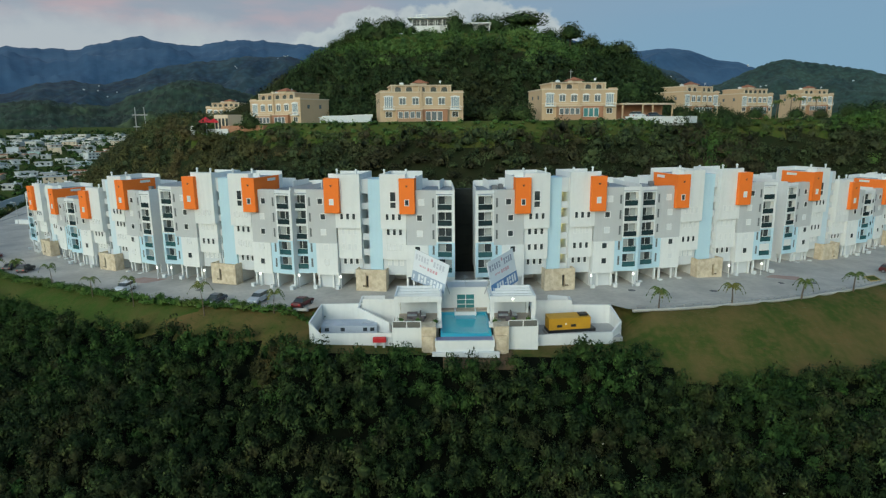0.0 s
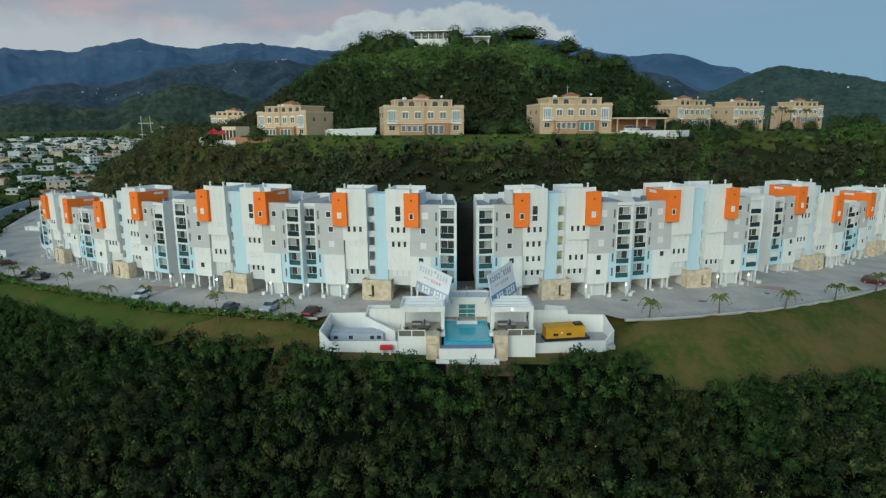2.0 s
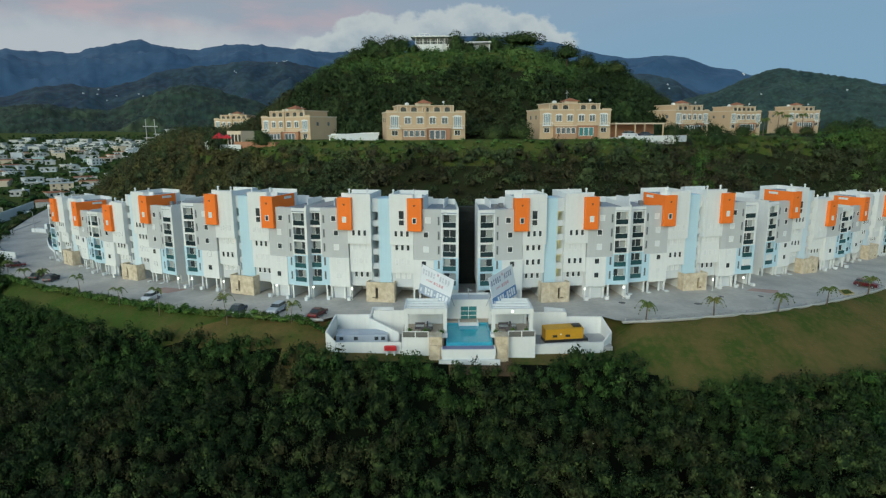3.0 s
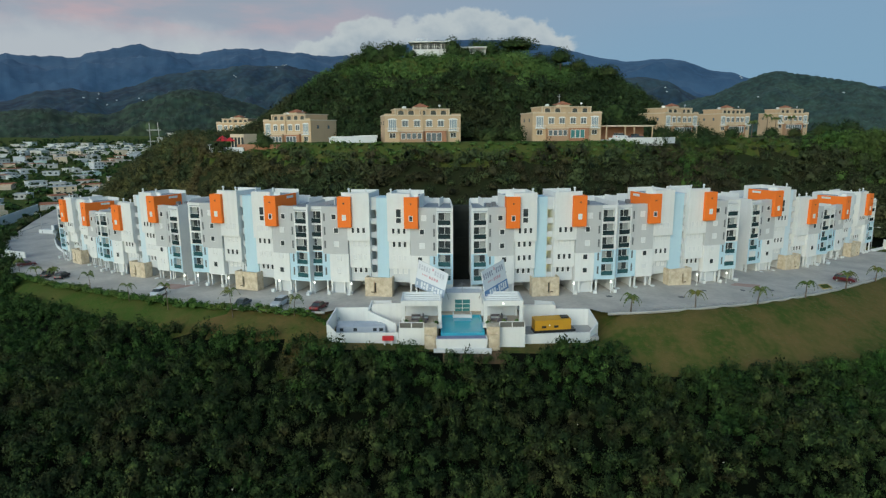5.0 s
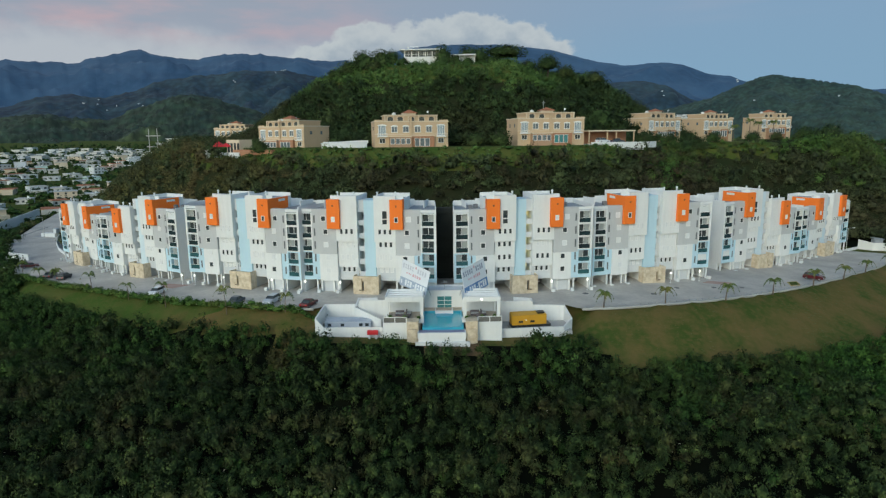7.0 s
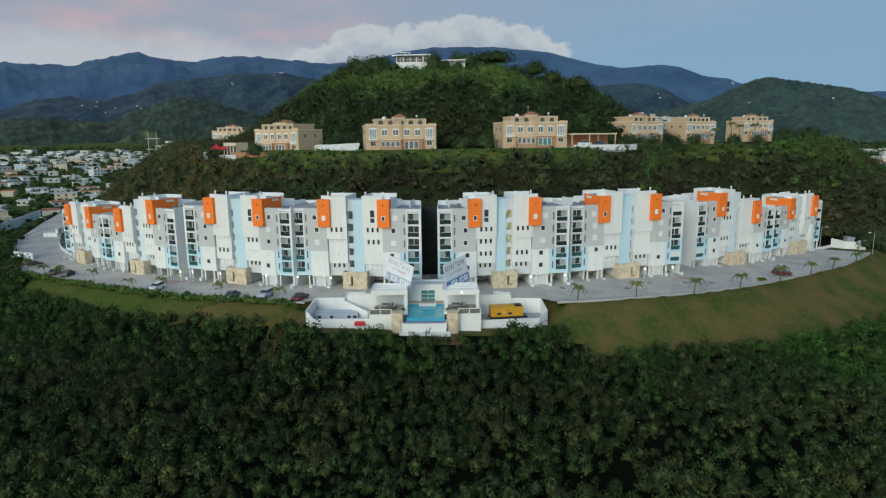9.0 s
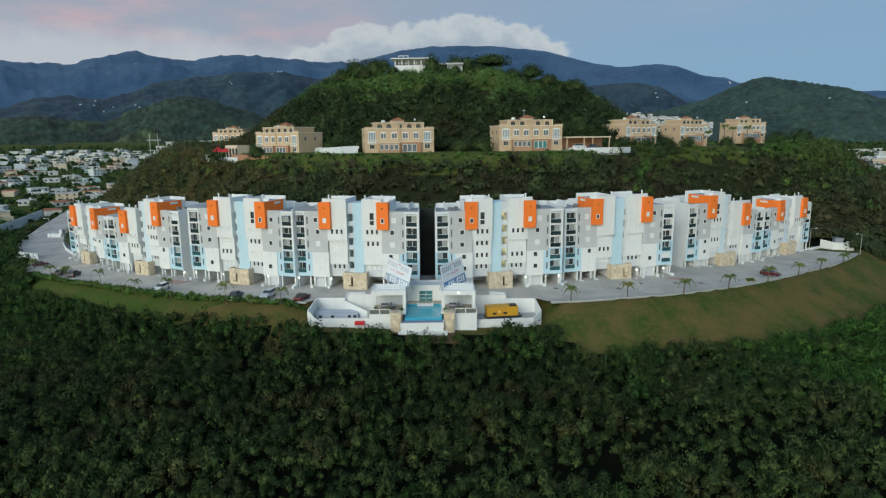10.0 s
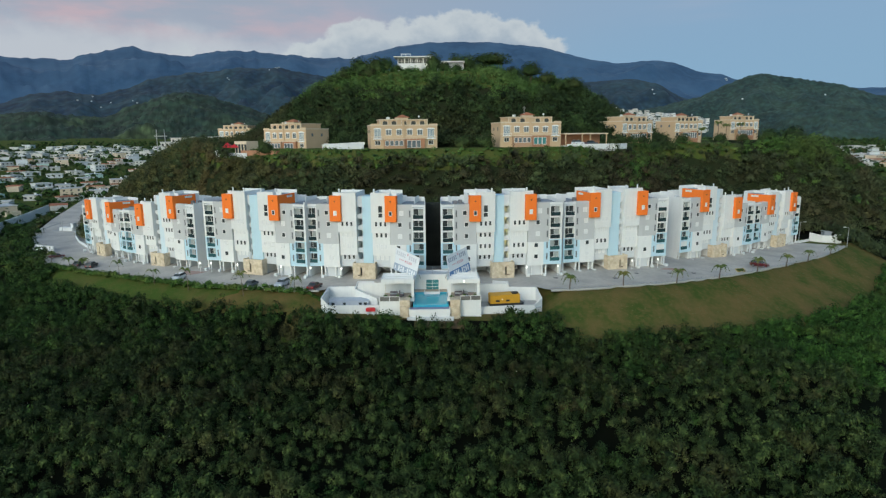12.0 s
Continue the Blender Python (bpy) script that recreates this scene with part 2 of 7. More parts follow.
def raw_mesh(name, verts, faces, mat, smooth=False, normals=None):
    """A mesh straight from arrays; all faces have the same number of corners. normals: one for each corner point."""
    verts, faces = np.asarray(verts, np.float32), np.asarray(faces, np.int32)
    me = bpy.data.meshes.new(name)
    me.vertices.add(len(verts))
    me.vertices.foreach_set("co", verts.ravel())
    k = faces.shape[1]
    me.loops.add(faces.size)
    me.loops.foreach_set("vertex_index", faces.ravel())
    me.polygons.add(len(faces))
    me.polygons.foreach_set("loop_start", np.arange(0, faces.size, k, dtype=np.int32))
    me.polygons.foreach_set("loop_total", np.full(len(faces), k, np.int32))
    if smooth:
        me.polygons.foreach_set("use_smooth", np.ones(len(faces), bool))
    me.update(calc_edges=True)
    if normals is not None:
        soft = me.attributes.new("custom_normal", "FLOAT_VECTOR", "POINT")
        soft.data.foreach_set("vector", np.asarray(normals, np.float32).ravel())
        me.update()
    me.materials.append(mat)
    return me


def part(name, data, parent, label="", m=None):
    """One mesh as a part under a thing or a part."""
    ob = new(name, data)
    ob.parent = parent
    if m is not None:
        ob.matrix_basis = m
    return tagged(ob, label) if label else ob


def thing(name, m, label, category, group=""):
    ob = new(name)
    ob.matrix_basis = m
    return tagged(ob, label, category, group)


def structure(name, data, label, category):
    return tagged(new(name, data), label, category, kind="structure")


# ---------------------------------------------------------------- lie of the land
CX, CY = 5.0, 234.5


def smooth(a, b, x):
    k = np.clip((x - a) / (b - a), 0, 1)
    return k * k * (3 - 2 * k)


def polar(r, deg):
    w = radians(deg)
    return CX + r * math.sin(w), CY - r * math.cos(w)


def road_edge(th):
    """Radius of the road's outer edge at an angle in degrees."""
    return np.where(th > 0, np.interp(th, [0, 8.9, 9.7, 12.5, 16, 20, 27, 32, 37, 44, 50, 60], [141, 142.4, 145.8, 146.5, 147.0, 146.9, 146.5, 146.4, 146.7, 148.0, 151.2, 157.0]), np.interp(-th, [0, 9.8, 10.6, 14, 18, 23, 28, 34, 40, 46, 52, 60, 72, 88], [141, 141.8, 144.0, 144.8, 144.8, 144.0, 143.3, 143.3, 144.8, 146.8, 150.0, 154, 158.2, 163])) + 0 * th


def road_level(x):
    return -0.040 * np.clip(np.abs(x - CX) - 42, 0, 70)


def access_line(y):
    """Middle of the access road, which leaves the apron to the north-west."""
    return np.interp(y, [198, 217, 236, 270, 306, 335], [-144.0, -152.0, -160.5, -174.0, -188.5, -200.0])


def ground_noise(x, y, s):
    return np.sin(x / s + 1.3 * np.sin(y / s * 0.7)) * np.cos(y / s * 1.1 + np.sin(x / s * 0.6))


def hill_reach(x, y):
    """0 at the middle of the rounded hill, 1 at its foot."""
    return np.hypot((x - 14) / np.where(x < 14, 99.0, 94.0), (y - 252) / 83.0)


def land(x, y):
    """Height of the ground."""
    x, y = np.asarray(x, float), np.asarray(y, float)
    dx, dy = x - CX, y - CY
    r = np.hypot(dx, dy)
    th = np.degrees(np.arctan2(dx, -dy))
    s = np.abs(np.sin(np.radians(th)))
    s = np.where(dy > 0, 1.0, s)
    zr = road_level(x)
    out = r - road_edge(th) - 0.6
    front = smooth(60, -60, y - 110 + 0.25 * np.abs(dx)) * 1.0
    valley = -10 - 12 * front
    steep = np.where(th > 0, 0.50, 0.58)
    drop = np.where(out < 15, steep * np.clip(out, 0, 15), steep * 15 + 0.19 * (out - 15))
    z = np.where(out > 0, np.maximum(zr - drop, valley), zr)
    right = (dx > 0) * smooth(60, 88, np.where(dy > 0, 180 - np.abs(th), np.abs(th)) + 180 * (dy > 40))
    top, foot = 88 + 20 * s**12 + 55 * right, 115 + 42 * s**12 + 70 * right
    hill = smooth(0, 1, (foot - r) / (foot - top)) * 0.4 + 0.6 * np.clip((foot - r) / (foot - top), 0, 1)
    z = z * (1 - hill) + 29.5 * hill
    k = np.clip((1.0 - hill_reach(x, y)) / 0.50, 0, 1)
    z = z + 31 * (0.55 * k + 0.45 * smooth(0, 1, k)) * (0.95 + 0.05 * ground_noise(x, y, 23.0))
    z = z - 4.6 * smooth(27, 44, x) * smooth(68, 54, x) * smooth(200, 214, y) * smooth(262, 240, y)
    far = smooth(300, 900, np.hypot(x, y))
    way = smooth(13, 8.5, np.abs(x - access_line(y))) * smooth(190, 206, y) * smooth(345, 330, y) * (x < 0)
    z = z * (1 - way) - 2.8 * way
    # levelled ground round the clubhouse, with a bank below it
    pad = -2.95 - 0.032 * np.clip(x, -20, 28) - 0.52 * np.clip(79.3 - y, 0, 11)
    on = smooth(-25, -20.5, x) * smooth(32, 28, x) * smooth(94.0, 92.4, y) * smooth(62, 70, y)
    z = np.where(on > 0, z * (1 - on) + pad * on, z)
    shelf = smooth(12, 7.5, np.hypot(x + 63, y - 173.5))
    z = z * (1 - shelf) + np.maximum(z, 26.7) * shelf
    d = np.hypot(x, y)
    z = z + far * (5 * ground_noise(x, y, 170.0)) + 0.040 * np.clip(d - 400, 0, 1000) * (y > 0)
    return z


def axis_steps(lo, hi, fine, reach):
    mid = list(np.arange(lo, hi + 0.01, fine))
    step, a, b = fine, lo, hi
    left, right = [], []
    while a > -reach or b < reach:
        step *= 1.16
        a, b = a - step, b + step
        left.append(a)
        right.append(b)
    return np.array(left[::-1] + mid + right)


gx, gy = axis_steps(-165, 175, 2.5, 4700), axis_steps(-20, 300, 2.5, 4700)
XX, YY = np.meshgrid(gx, gy)
ZZ = land(XX, YY)
nx, ny = len(gx), len(gy)
idx = np.arange(nx * ny).reshape(ny, nx)
quads = np.stack([idx[:-1, :-1], idx[:-1, 1:], idx[1:, 1:], idx[1:, :-1]], -1).reshape(-1, 4)
THg = np.degrees(np.arctan2(XX - CX, CY - YY))
Rg = np.hypot(XX - CX, YY - CY)
under_road = ((np.abs(XX - access_line(YY)) < 8.5) & (YY > 196) & (YY < 336)) | (Rg > 112) & (Rg < road_edge(THg) + 0.3) & (np.abs(THg) < 92)
ZZ = np.where(under_road, ZZ - 0.35, ZZ)
GRASS = material("rough_grass", (0.054, 0.082, 0.018), 0.95, other=(0.168, 0.114, 0.046), scale=0.12, amount=0.85, bump=1.0, bump_scale=2.6, gloss=0.05)
# Near-black floor: the shade under the crowns is put into its colour.
FLOOR = material("shaded_forest_floor", (0.005, 0.008, 0.004), 0.95, other=(0.008, 0.008, 0.005), scale=0.2, amount=0.6, bump=0.6, bump_scale=2.0, gloss=0.03)
ground = structure("ground", raw_mesh("ground", np.stack([XX, YY, ZZ], -1).reshape(-1, 3), quads, GRASS, True),
                   "rough green and brown grass on sloping hillside", "ground")
LUSH = material("lush_grass", (0.052, 0.094, 0.018), 0.95, other=(0.104, 0.104, 0.032), scale=0.20, amount=0.9, bump=0.8, bump_scale=1.2, gloss=0.05)
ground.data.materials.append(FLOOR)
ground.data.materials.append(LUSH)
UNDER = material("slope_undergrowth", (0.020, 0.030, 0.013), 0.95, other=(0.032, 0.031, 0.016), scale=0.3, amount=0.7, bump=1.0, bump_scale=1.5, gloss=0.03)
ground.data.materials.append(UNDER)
SOIL = material("bare_brown_soil", (0.155, 0.100, 0.062), 0.95, other=(0.095, 0.078, 0.040), scale=0.5, amount=0.6, bump=0.8, bump_scale=3, gloss=0.03)
ground.data.materials.append(SOIL)
mid = np.stack([XX, YY, ZZ], -1).reshape(-1, 3)[quads].mean(1)
mr, mth = np.hypot(mid[:, 0] - CX, mid[:, 1] - CY), np.degrees(np.arctan2(mid[:, 0] - CX, CY - mid[:, 1]))
edge = road_edge(mth)
grassy = (mr > 112) & (mr < np.where(mth > 0, 160 + 0.19 * np.clip(mth - 8, 0, 60), edge + 6.6)) & (np.abs(mth) < 62)
out_there = np.hypot(mid[:, 0], mid[:, 1]) > 330
grassy |= out_there & (ground_noise(mid[:, 0], mid[:, 1], 90.0) > 0.35)
lush = (mid[:, 2] > 24.5) & (mid[:, 2] < 34) & (np.hypot(mid[:, 0] - 14, mid[:, 1] - 252) > 85) & (mr < 125)
lush |= out_there & ~grassy & (mr > 160)
lush |= grassy & (mth < -21 + 4 * np.sin(mr * 0.7))
grassy |= (mid[:, 0] > -27) & (mid[:, 0] < 33) & (mid[:, 1] > 80.2) & (mid[:, 1] < 95)
lush |= (mid[:, 2] > 52) & (mid[:, 1] < 235)
grassy &= ~((np.abs(mid[:, 0] - 5) < 27) & (mid[:, 1] < 79.5))
lush &= ~((np.abs(mid[:, 0] - 5) < 27) & (mid[:, 1] < 79.5))
bare = (np.abs(mid[:, 0] - 4.5) < 5) & (mid[:, 1] > 77.6) & (mid[:, 1] < 82)
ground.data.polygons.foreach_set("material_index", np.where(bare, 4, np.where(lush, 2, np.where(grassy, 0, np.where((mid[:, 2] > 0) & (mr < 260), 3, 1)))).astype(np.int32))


def strip(name, mat, inner, outer, a0, a1, lift, label, category, step=0.5):
    """A sheet between two radii along the curve of the hill."""
    ang = np.arange(a0, a1 + 0.01, step)
    rows = []
    for k in range(5):
        ri = np.array([inner(a) for a in ang]) if callable(inner) else np.full(len(ang), inner)
        ro = np.array([outer(a) for a in ang]) if callable(outer) else np.full(len(ang), outer)
        r = ri + (ro - ri) * k / 4
        x, y = CX + r * np.sin(np.radians(ang)), CY - r * np.cos(np.radians(ang))
        rows.append(np.stack([x, y, road_level(x) + lift], -1))
    v = np.concatenate(rows)
    n = len(ang)
    q = [(k * n + i, (k + 1) * n + i, (k + 1) * n + i + 1, k * n + i + 1) for k in range(4) for i in range(n - 1)]
    return structure(name, raw_mesh(name, v, q, mat), label, category)


strip("road", PAVING, 113.0, lambda a: float(road_edge(np.array(float(a)))), -88, 58, 0.0, "pale grey concrete road and parking apron", "road")


ys = np.arange(200, 334, 3.0)
rows = [np.stack([access_line(ys) + k * 3.6, ys, np.full(len(ys), -2.79)], -1) for k in (-2, -1, 0, 1, 2)]
n = len(ys)
structure("access_road", raw_mesh("access_road", np.concatenate(rows), [(k * n + i, (k + 1) * n + i, (k + 1) * n + i + 1, k * n + i + 1) for k in range(4) for i in range(n - 1)], PAVING),
          "pale grey access road curving away between green banks", "road")


def curb_band(name, mat, r0, r1, a0, a1, z0, z1, label, category):
    ang = np.arange(a0, a1 + 0.01, 0.6)
    v, f = [], []
    for a in ang:
        e = float(road_edge(np.array(a)))
        for dr, dz in ((r0, z0), (r1, z0), (r1, z1), (r0, z1)):
            x, y = polar(e + dr, a)
            v.append((x, y, float(road_level(x)) + dz))
    for i in range(len(ang) - 1):
        for k in range(4):
            f.append((4 * i + k, 4 * i + (k + 1) % 4, 4 * i + 4 + (k + 1) % 4, 4 * i + 4 + k))
    return structure(name, raw_mesh(name, v, f, mat), label, category)


curb_band("kerb", CONCRETE, -0.05, 0.30, -88, -10.6, -0.3, 0.16, "pale concrete kerb along the road", "kerb")
curb_band("kerb", CONCRETE, -0.05, 0.45, 9.8, 58, -0.3, 0.18, "pale concrete kerb along the road", "kerb")


# ---------------------------------------------------------------- apartment buildings
STOREY = 2.75
LIFT = 0.68
CACHE = {}


def window_meshes(w, h, pane):
    """Frame and pane of a window, seen from local -y, centred on its foot."""
    key = (w, h, pane.name)
    if key not in CACHE:
        t = 0.10
        b = Builder().box(-w / 2 - t, -w / 2, -0.07, 0.02, -t, h + t).box(w / 2, w / 2 + t, -0.07, 0.02, -t, h + t)
        b.box(-w / 2, w / 2, -0.07, 0.02, h, h + t).box(-w / 2 - 0.03, w / 2 + 0.03, -0.12, 0.02, -t, 0)
        if w > 1.2:
            b.box(-0.03, 0.03, -0.05, 0.02, 0, h)
        g = Builder().box(-w / 2, w / 2, -0.02, 0.015, 0, h)
        CACHE[key] = b.mesh("window_frame", FRAME), g.mesh("pane", pane)
    return CACHE[key]


def window(parent, x, y, z, w, h, pane):
    f, g = window_meshes(w, h, pane)
    ob = part("window", f, parent, m=pose(x, y, z))
    part("pane", g, ob)
    return ob


def cached(key, make):
    if key not in CACHE:
        CACHE[key] = make()
    return CACHE[key]


def balcony(parent, x, z, blue, pick):
    """One recessed balcony: sliding door, slab, glass guard with its rail."""
    kind = "blue" if blue else "white"

    def slab():
        return Builder().box(-1.225, 1.225, 0.0, 1.9, -0.16, 0.0).mesh("balcony_slab", BLUE if blue else WHITE)

    def door():
        b = Builder().box(-1.22, -1.15, 0.78, 0.9, 0, 2.36).box(1.15, 1.22, 0.78, 0.9, 0, 2.36).box(-1.15, 1.15, 0.78, 0.9, 2.28, 2.36)
        return b.box(-0.04, 0.04, 0.76, 0.88, 0, 2.28).mesh("sliding_door", FRAME)

    ob = part("balcony", cached("slab" + kind, slab), parent, m=pose(x, 0.87, z))
    part("sliding_door", cached("door", door), ob)
    part("pane", cached("doorpane", lambda: Builder().box(-1.15, 1.15, 0.82, 0.85, 0.0, 2.28).mesh("pane", GLASS)), ob)
    if pick.random() < 0.6:
        side = pick.choice((-1, 1))
        part("curtain", cached("curtain", lambda: Builder().box(-0.5, 0.5, 0.775, 0.80, 0.05, 2.25).mesh("curtain", CURTAIN)), ob, m=pose(side * 0.6, 0, 0))
    if pick.random() < 0.1:
        part("roller_shutter", cached("roller", lambda: Builder().box(-1.2, 1.2, 0.2, 0.25, 1.0, 2.3).mesh("roller_shutter", SHUTTER)), ob, "closed white roller shutter")
    part("guard_glass", cached("guard" + kind, lambda: Builder().box(-1.2, 1.2, 0.05, 0.08, 0.03, 0.95).mesh("guard_glass", GUARD_TEAL if blue else GUARD)), ob)
    part("handrail", cached("rail", lambda: Builder().box(-1.225, 1.225, 0.04, 0.10, 0.95, 1.0).mesh("handrail", FRAME)), ob)
    return ob


CURTAIN = material("grey_curtain", (0.36, 0.39, 0.39), 0.8, other=(0.30, 0.32, 0.32), scale=3, amount=0.5)
GUARD = material("smoked_guard_glass", (0.020, 0.030, 0.034), 0.15, other=(0.03, 0.065, 0.07), scale=0.5, amount=0.6)
GUARD_TEAL = material("teal_guard_glass", (0.030, 0.085, 0.095), 0.15, other=(0.05, 0.14, 0.15), scale=0.5, amount=0.6)
SLIT = material("frosted_slit_glass", (0.13, 0.145, 0.15), 0.3, other=(0.10, 0.11, 0.115), scale=1.0, amount=0.5)


# wings whose windows can be told: the rows of the white bay from the first floor up, the grey bay's windows likewise, the pair above, the orange box
# o: glazed, x: shuttered
WINGS = {(3, -1): ("oxxo", "xxxoo", "x", "x"), (3, 1): ("xxoo", "xoxoo"[::-1], "o", "o"), (4, -1): ("oooo", "ooooo", "o", "o"), (4, 1): ("ooxo", "ooxox", "x", "x"),
         (5, -1): ("xoxx", "xoxxx", "x", "o"), (5, 1): ("oxxx", "oxxxo", "x", "x"), (2, 1): ("oxox", "oxoxo", "o", "o"), (2, -1): ("xoxx", "oxoox", "x", "x"),
         (6, -1): ("xoxo", "ooxo", "o", "x"), (6, 1): ("oxxo", "oxoo", "x", "x"), (1, 1): ("oxoo", "xooxo", "x", "x"), (1, -1): ("xox", "oxo", "x", "x")}


def apartment_half(root, s, n, seed, taper=0.0, wing=None, outer=False, plain_loft=False):
    """One wing beside the stair tower; s: its side, n: storeys over the parking level; outer: the short wing at an end of the row."""
    pick = random.Random(seed)
    top = STOREY * (n + 1) + LIFT

    rows, greys, pair, box = WINGS.get(wing, (None,) * 4)

    def cut(u):
        return u if not outer or u < 8.06 else (u - 2.4 if u >= 10 else u - 1.3)

    def x(u0, u1):
        return sorted((s * cut(u0), s * cut(u1)))

    def bx(b, u0, u1, y0, y1, z0, z1):
        a, c = x(u0, u1)
        return b.box(a, c, y0, y1, z0, z1)

    # body behind the bays; the end wall may slant with the passage beside it
    def slant(y):
        return taper * (y - 1.0) / 12.0

    def end_prism(b, u0, y0, y1, z0, z1, u1=14.8):
        u0, u1 = cut(u0), cut(u1)
        pts = [(s * u0, y0), (s * (u1 - slant(y0)), y0), (s * (u1 - slant(y1)), y1), (s * u0, y1)]
        return b.prism(pts if s > 0 else pts[::-1], z0, z1)

    b = bx(Builder(), 1.8, 11.6, 2.1, 13.0, STOREY - 0.15, top)
    end_prism(b, 14.45, 0.9, 2.9, STOREY - 0.15, top)
    end_prism(b, 11.6, 2.9, 13.0, STOREY - 0.15, top)
    part("wall", b.mesh("wall", WHITE), root)
    # white bay: upper block, lower block, first floor
    part("white_bay", bx(Builder(), 1.8, 6.35, 0.75, 2.1, STOREY * (n - 1), top + 3.32).mesh("white_bay", WHITE), root)
    part("white_bay", bx(Builder(), 1.9, 6.2, 1.25, 2.1, 2 * STOREY - 0.05, STOREY * (n - 1)).mesh("white_bay", WHITE), root)
    part("wall_panel", bx(Builder(), 2.0, 6.1, 1.85, 2.1, STOREY - 0.2, 2 * STOREY - 0.05).mesh("wall_panel", PALE), root, "pale grey wall panel")
    # grey bay with the white block under it
    part("grey_bay", bx(Builder(), 6.35, 10.6, 0.85, 2.1, 3 * STOREY, top + 0.6).mesh("grey_bay", GREY), root, "grey projecting bay")
    part("grey_return", bx(Builder(), 10.6, 11.6, 0.88, 2.1, 3 * STOREY, top + 0.6).mesh("grey_return", GREY), root, "grey set-back strip of wall")
    part("white_block", bx(Builder(), 6.25, 10.2, 0.70, 2.1, STOREY - 0.25, 3 * STOREY - 0.003).mesh("white_block", WHITE), root)
    part("wall_panel", bx(Builder(), 10.2, 11.6, 0.88, 2.1, STOREY - 0.05, 3 * STOREY - 0.003).mesh("wall_panel", BLUE), root, "light blue strip of wall")
    # orange box and the loft behind it
    part("orange_box", bx(Builder(), 5.35, 8.05, 0.0, 0.75, STOREY * n, top + 2.65).mesh("orange_box", ORANGE), root, "bright orange stucco box")
    part("loft_side", bx(Builder(), 7.80, 8.05, 0.75, 1.7 if plain_loft else 7.5, top + 0.003, top + 2.65).mesh("loft_side", ORANGE), root, "orange side wall of the roof loft")
    if plain_loft:
        part("loft_return", bx(Builder(), 7.80, 8.0, 1.7, 7.5, top + 0.003, top + 2.6).mesh("loft_return", WHITE), root)
    if not plain_loft:
        part("louvre", Builder().box(*sorted((s * 8.05, s * 8.12)), 4.0, 6.3, top + 1.8, top + 2.3).mesh("louvre", SHUTTER), root)
    b = Builder()
    bx(b, 1.8, 7.80, 2.1, 2.3, top, top + 3.32)
    bx(b, 1.8, 7.80, 8.8, 9.0, top, top + 3.32)
    bx(b, 1.8, 2.0, 2.3, 8.8, top, top + 3.32)
    bx(b, 6.35, 7.80, 0.753, 2.1, top + 0.6, top + 2.62)
    bx(b, 7.6, 7.797, 2.3, 8.8, top, top + 2.68)
    part("loft_wall", b.mesh("loft_wall", WHITE), root)
    part("loft_roof", bx(Builder(), 2.0, 7.6, 2.3, 8.8, top + 2.2, top + 2.45).mesh("loft_roof", ROOF), root)
    # roof terrace
    b = bx(Builder(), 7.8, 11.6, 2.1, 12.85, top, top + 0.12)
    end_prism(b, 11.6, 2.9, 12.85, top, top + 0.12, 14.65)
    part("roof", b.mesh("roof", ROOF), root)
    b = bx(Builder(), 11.6, 14.8, 0.9, 1.15, top, top + 0.6)
    ua, ub = cut(14.65), cut(14.8)
    pts = [(s * (ua - slant(1.15)), 1.15), (s * (ub - slant(1.15)), 1.15), (s * (ub - slant(13)), 13.0), (s * (ua - slant(13)), 13.0)]
    b.prism(pts if s > 0 else pts[::-1], top, top + 0.95)
    bx(b, 8.05, 14.65 - slant(12.85), 12.85, 13.0, top, top + 1.25)
    bx(b, 1.8, 8.05, 12.85, 13.0, top, top + 1.6)
    bx(b, 11.0, 11.15, 7.5, 12.85, top + 0.12, top + 1.6)
    part("parapet", b.mesh("parapet", WHITE), root)
    for u, yy, zz in ((2.5, 1.5, 3.32), (6.2, 2.2, 3.32)):
        b = Builder().tube((0, 0, 0), (0, 0, 0.62), 0.17).tube((0, 0, 0.62), (0, 0, 0.72), 0.27, 0.24).tube((0, 0, 0.72), (0, 0, 0.88), 0.24, 0.07)
        part("roof_vent", cached("vent", lambda: b.mesh("roof_vent", SHUTTER)), root, "white roof vent", pose(s * u, yy, top + zz))
    # condensers on the roof terrace
    for k in range(pick.choice((0, 1, 2, 2))):
        b = Builder().box(-0.45, 0.45, -0.35, 0.35, 0.08, 0.85).box(-0.4, -0.3, -0.3, 0.3, 0, 0.08).box(0.3, 0.4, -0.3, 0.3, 0, 0.08).tube((0, 0, 0.85), (0, 0, 0.9), 0.28, 0.28, 10)
        part("condenser", cached("condenser", lambda: b.mesh("condenser", CONDENSER)), root, "dark grey air-conditioning condenser", pose(s * (9.0 + (0.8 if outer else 1.5) * k), 5.5 + 2.0 * pick.random(), top + 0.12))
    # balcony bay
    for k in range(1, n + 1):
        z = STOREY * k + LIFT
        blue = k < 3
        mat = BLUE if blue else WHITE
        lo = z - 0.16 if k > 1 else STOREY - 0.1
        b = bx(Builder(), 11.6, 11.85, 0.9, 2.9, lo, z + STOREY - 0.16)
        bx(b, 14.3, 14.45, 0.9, 2.9, lo, z + STOREY - 0.16)
        bx(b, 11.85, 14.3, 0.9, 2.9, z + 2.36, z + STOREY - 0.16)
        if k == 1:
            bx(b, 11.85, 14.3, 0.9, 2.9, lo, z - 0.16)
        part("balcony_frame", b.mesh("balcony_frame", mat), root, "light blue balcony frame" if blue else "")
        balcony(root, s * cut(13.075), z, blue, pick)
